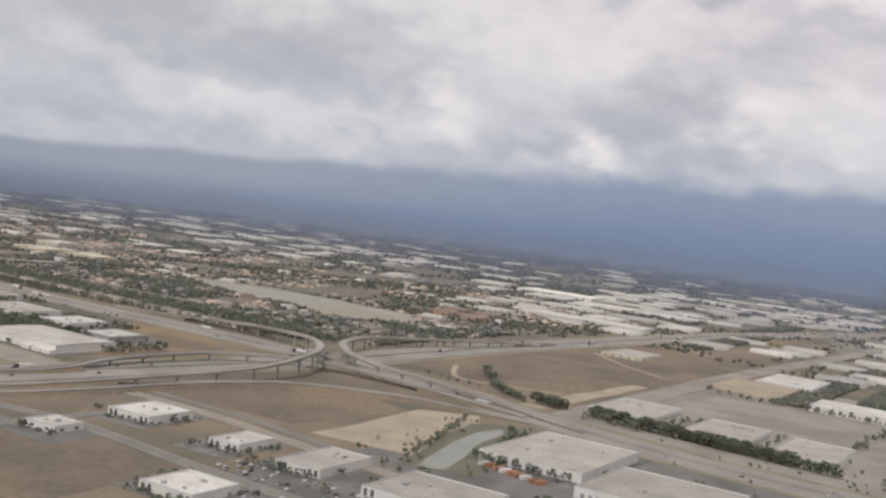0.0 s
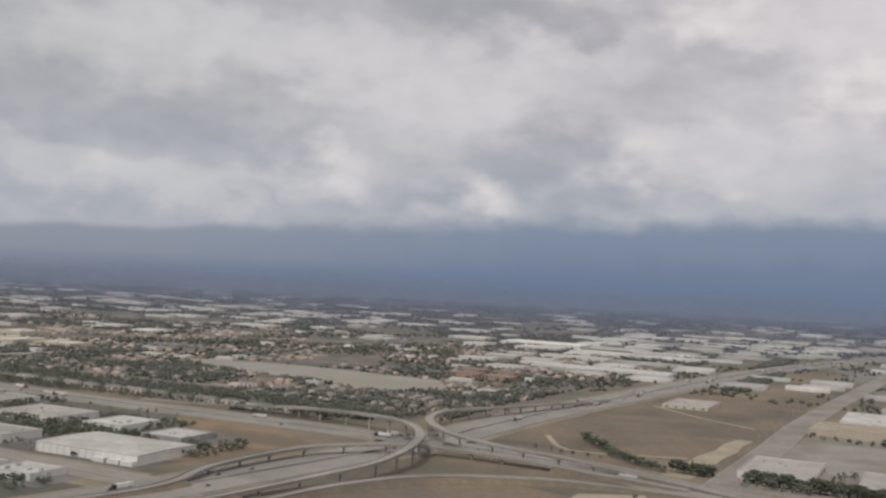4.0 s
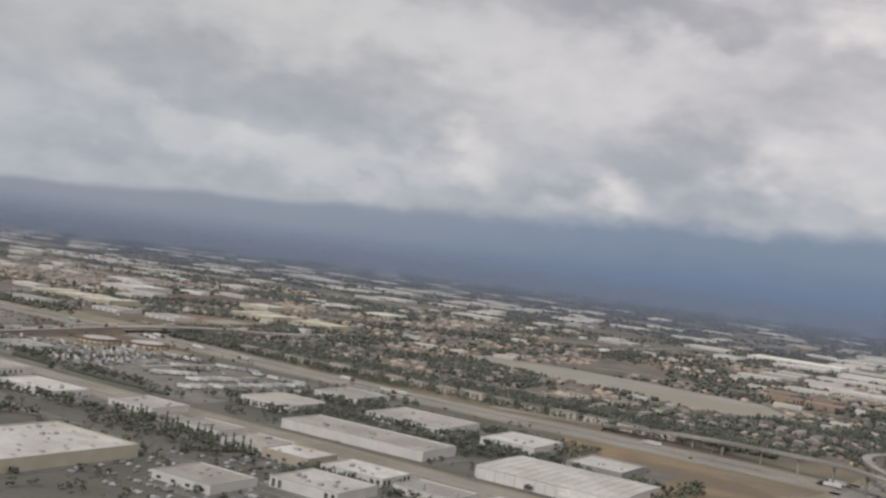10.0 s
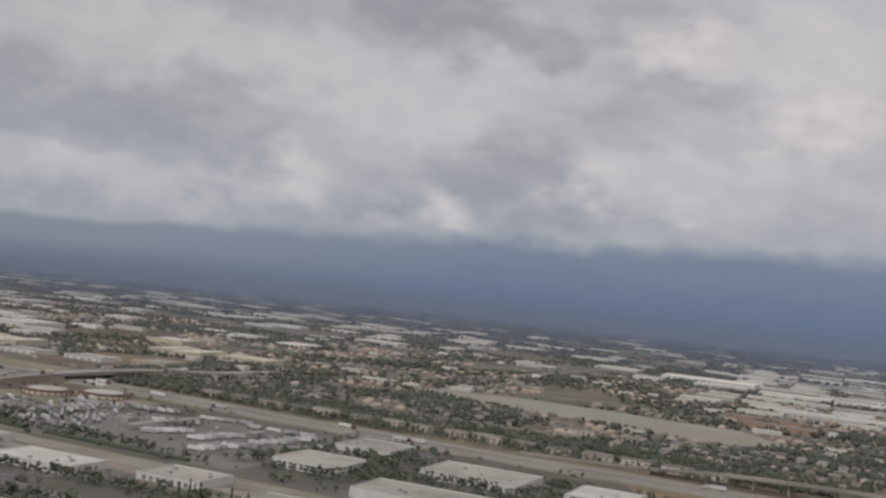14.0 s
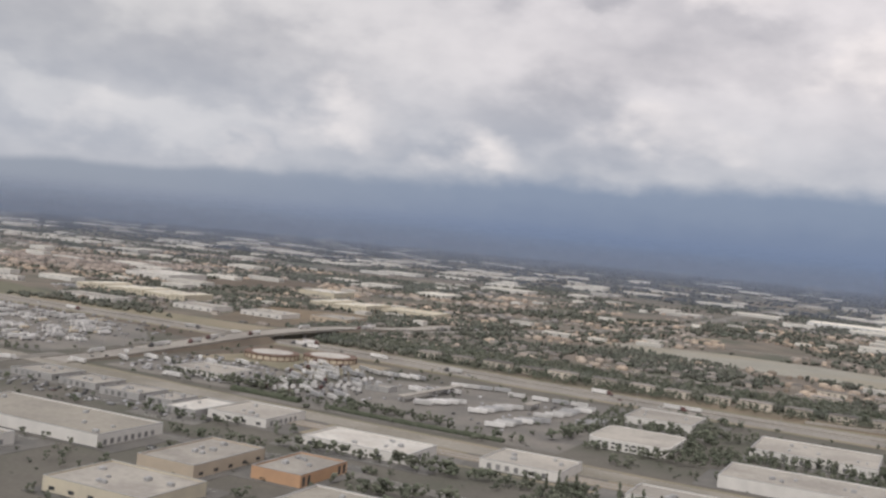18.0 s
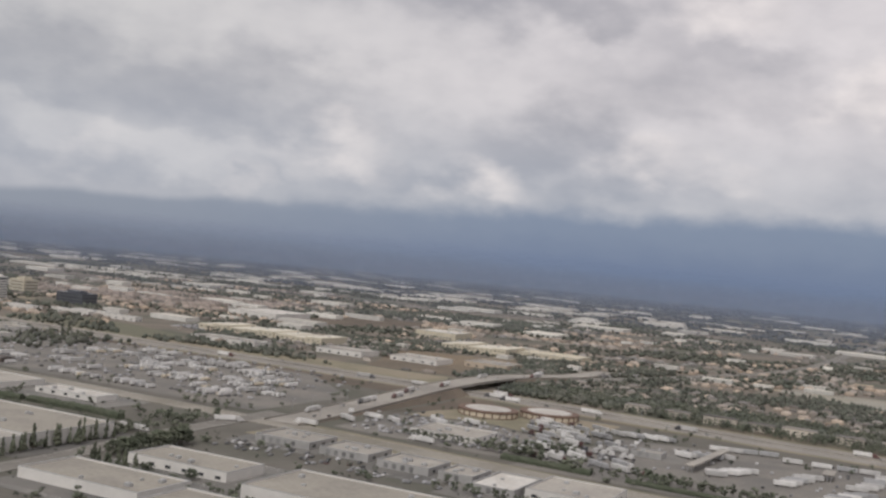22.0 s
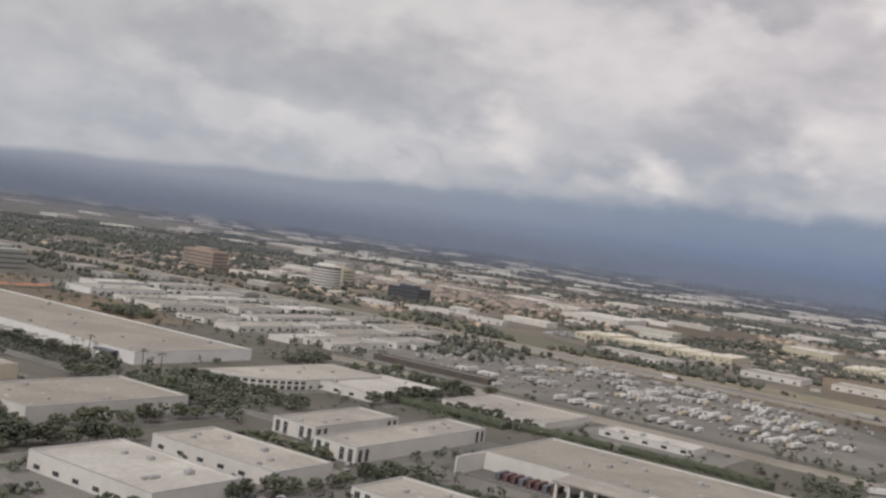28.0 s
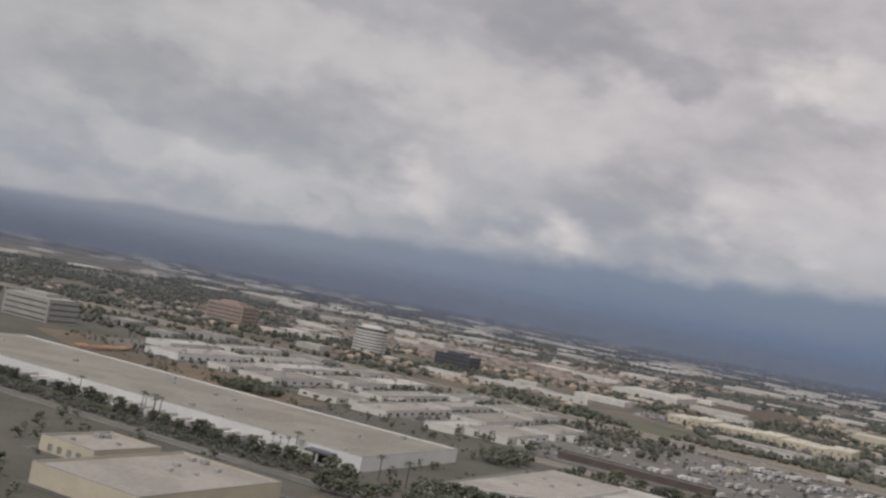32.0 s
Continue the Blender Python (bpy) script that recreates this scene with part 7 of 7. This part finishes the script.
def pole_sign(u, v, rot, h, w, tall):
    ob = thing("pole_sign", u, v, "blank white sign on a tall pole", "sign", "signs by the avenue", 0.05, rot)
    put("pole", unit("sign_pole", lambda b: box(b, -0.2, 0.2, -0.2, 0.2, 0, 1.0), "metal"), ob, Matrix.Diagonal((1, 1, h, 1)))
    put("panel", unit("sign_panel", lambda b: box(b, -0.5, 0.5, -0.25, 0.25, 0, 1.0, 0.03), "sign"), ob, pose(0, 0, h) @ Matrix.Diagonal((w, 1, tall, 1)))


for k in range(9):
    street_lamp(-1057 + 11 * (-1) ** k, 492 + k * 9, 0)
for k in range(12):
    street_lamp(-262, 640 + k * 38, 0, 0.3)
for i in range(4, len(I15) - 4, 9):
    p = I15[i]
    if p.y < 1300:
        street_lamp(p.x, p.y, 0, 0.6)
for i in range(4, len(I10) - 4, 10):
    p = I10[i]
    if -1100 < p.x < 100:
        street_lamp(p.x, p.y, 90, 0.3)
for u, v, h, w, tall in ((-1034, 500, 4.5, 2.4, 1.5), (-1000, 520, 4.5, 2.0, 1.8), (-934, 520, 6, 2.0, 2.2), (-905, 540, 5, 2.0, 1.4)):
    pole_sign(u, v, 10, h, w, tall)

for i in range(5):
    ob = thing("market_tent", -1566 + lot.uniform(-2, 2), 446 + i * 8, "orange tent roof on a bare lot", "tent", "orange tents", 0.1, 90)
    bm = bmesh.new()
    base = [bm.verts.new(q) for q in ((-3.6, -2, 1.7), (3.6, -2, 1.7), (3.6, 2, 1.7), (-3.6, 2, 1.7))]
    peak = [bm.verts.new((x, 0, 2.6)) for x in (-2.6, 2.6)]
    bm.faces.new((base[0], base[1], peak[1], peak[0])), bm.faces.new((base[2], base[3], peak[0], peak[1])), bm.faces.new((base[1], base[2], peak[1])), bm.faces.new((base[3], base[0], peak[0]))
    part("roof", bm, "orange_paint", ob)
    for x in (-3.4, 3.4):
        for y in (-1.8, 1.8):
            put("pole", unit("tent_pole", lambda b: tube(b, 0, 0, 0, 1.72, 0.06, 0.06, 6), "metal"), ob, pose(x, y, 0))

# fuel canopies in the truck yard
for u, v, w, d, rot in ((-873, 548, 62, 4, 86), (-822, 560, 5, 14, 0)):
    ob = thing("fuel_canopy", u, v, "flat pale canopy on thin columns in a truck yard", "canopy", "", 0.12, rot)
    bm = bmesh.new()
    box(bm, -w / 2, w / 2, -d / 2, d / 2, 2.9, 3.4, 0.08)
    part("canopy_roof", bm, "roof", ob)
    for x in (-w / 2 + 1, 0, w / 2 - 1):
        for y in (-d / 2 + 1, d / 2 - 1):
            put("column", unit("canopy_column", lambda b: box(b, -0.18, 0.18, -0.18, 0.18, 0, 2.9), "metal"), ob, pose(x, y, 0))

# rows of parked cars on the large lots, too many to count
car_v = np.array([(x, y, z) for z in (0.15, 0.6) for y in (-0.55, 0.55) for x in (-1.35, 1.35)] + [(x, y, 0.95) for y in (-0.42, 0.42) for x in (-0.7, 0.3)])
car_t = np.array([(0, 1, 5), (0, 5, 4), (2, 6, 7), (2, 7, 3), (0, 4, 6), (0, 6, 2), (1, 3, 7), (1, 7, 5), (4, 5, 9), (4, 9, 8), (6, 10, 11), (6, 11, 7), (4, 8, 10), (4, 10, 6), (5, 7, 11), (5, 11, 9), (8, 9, 11), (8, 11, 10)])
parked = []
for u0, u1, v0, v1, gap, share in ((-1395, -1230, 806, 852, 5.2, 0.6), (-1225, -1130, 955, 1000, 5.2, 0.5), (-1560, -1340, 500, 660, 7.5, 0.22), (-1330, -1100, 500, 650, 6.5, 0.12), (-930, -800, 490, 600, 6.7, 0.05), (-1030, -950, 486, 560, 6.0, 0.3), (-1040, -900, 396, 412, 5.0, 0.2), (-690, -600, 300, 390, 5.5, 0.25), (-1215, -1160, 238, 300, 5.5, 0.25), (-290, -180, 300, 350, 5.5, 0.25), (-1530, -1330, 330, 337, 5.0, 0.5)):
    v = v0
    while v < v1:
        u = u0 + plain.uniform(0, 3)
        while u < u1:
            if plain.random() < share and clear(u, v, 1.4):
                turn = np.array(((0, -1, 0), (1, 0, 0), (0, 0, 1)))
                parked.append((car_v @ turn.T + (u, v, 0.14), car_t))
            u += 1.75
        v += gap
ob = new("parked_cars", raw_mesh("parked_cars", *pile(parked), "car_mix"))
ob.matrix_world = U
tagged(ob, "rows of small parked cars on large lots", "cars", "", "stuff")
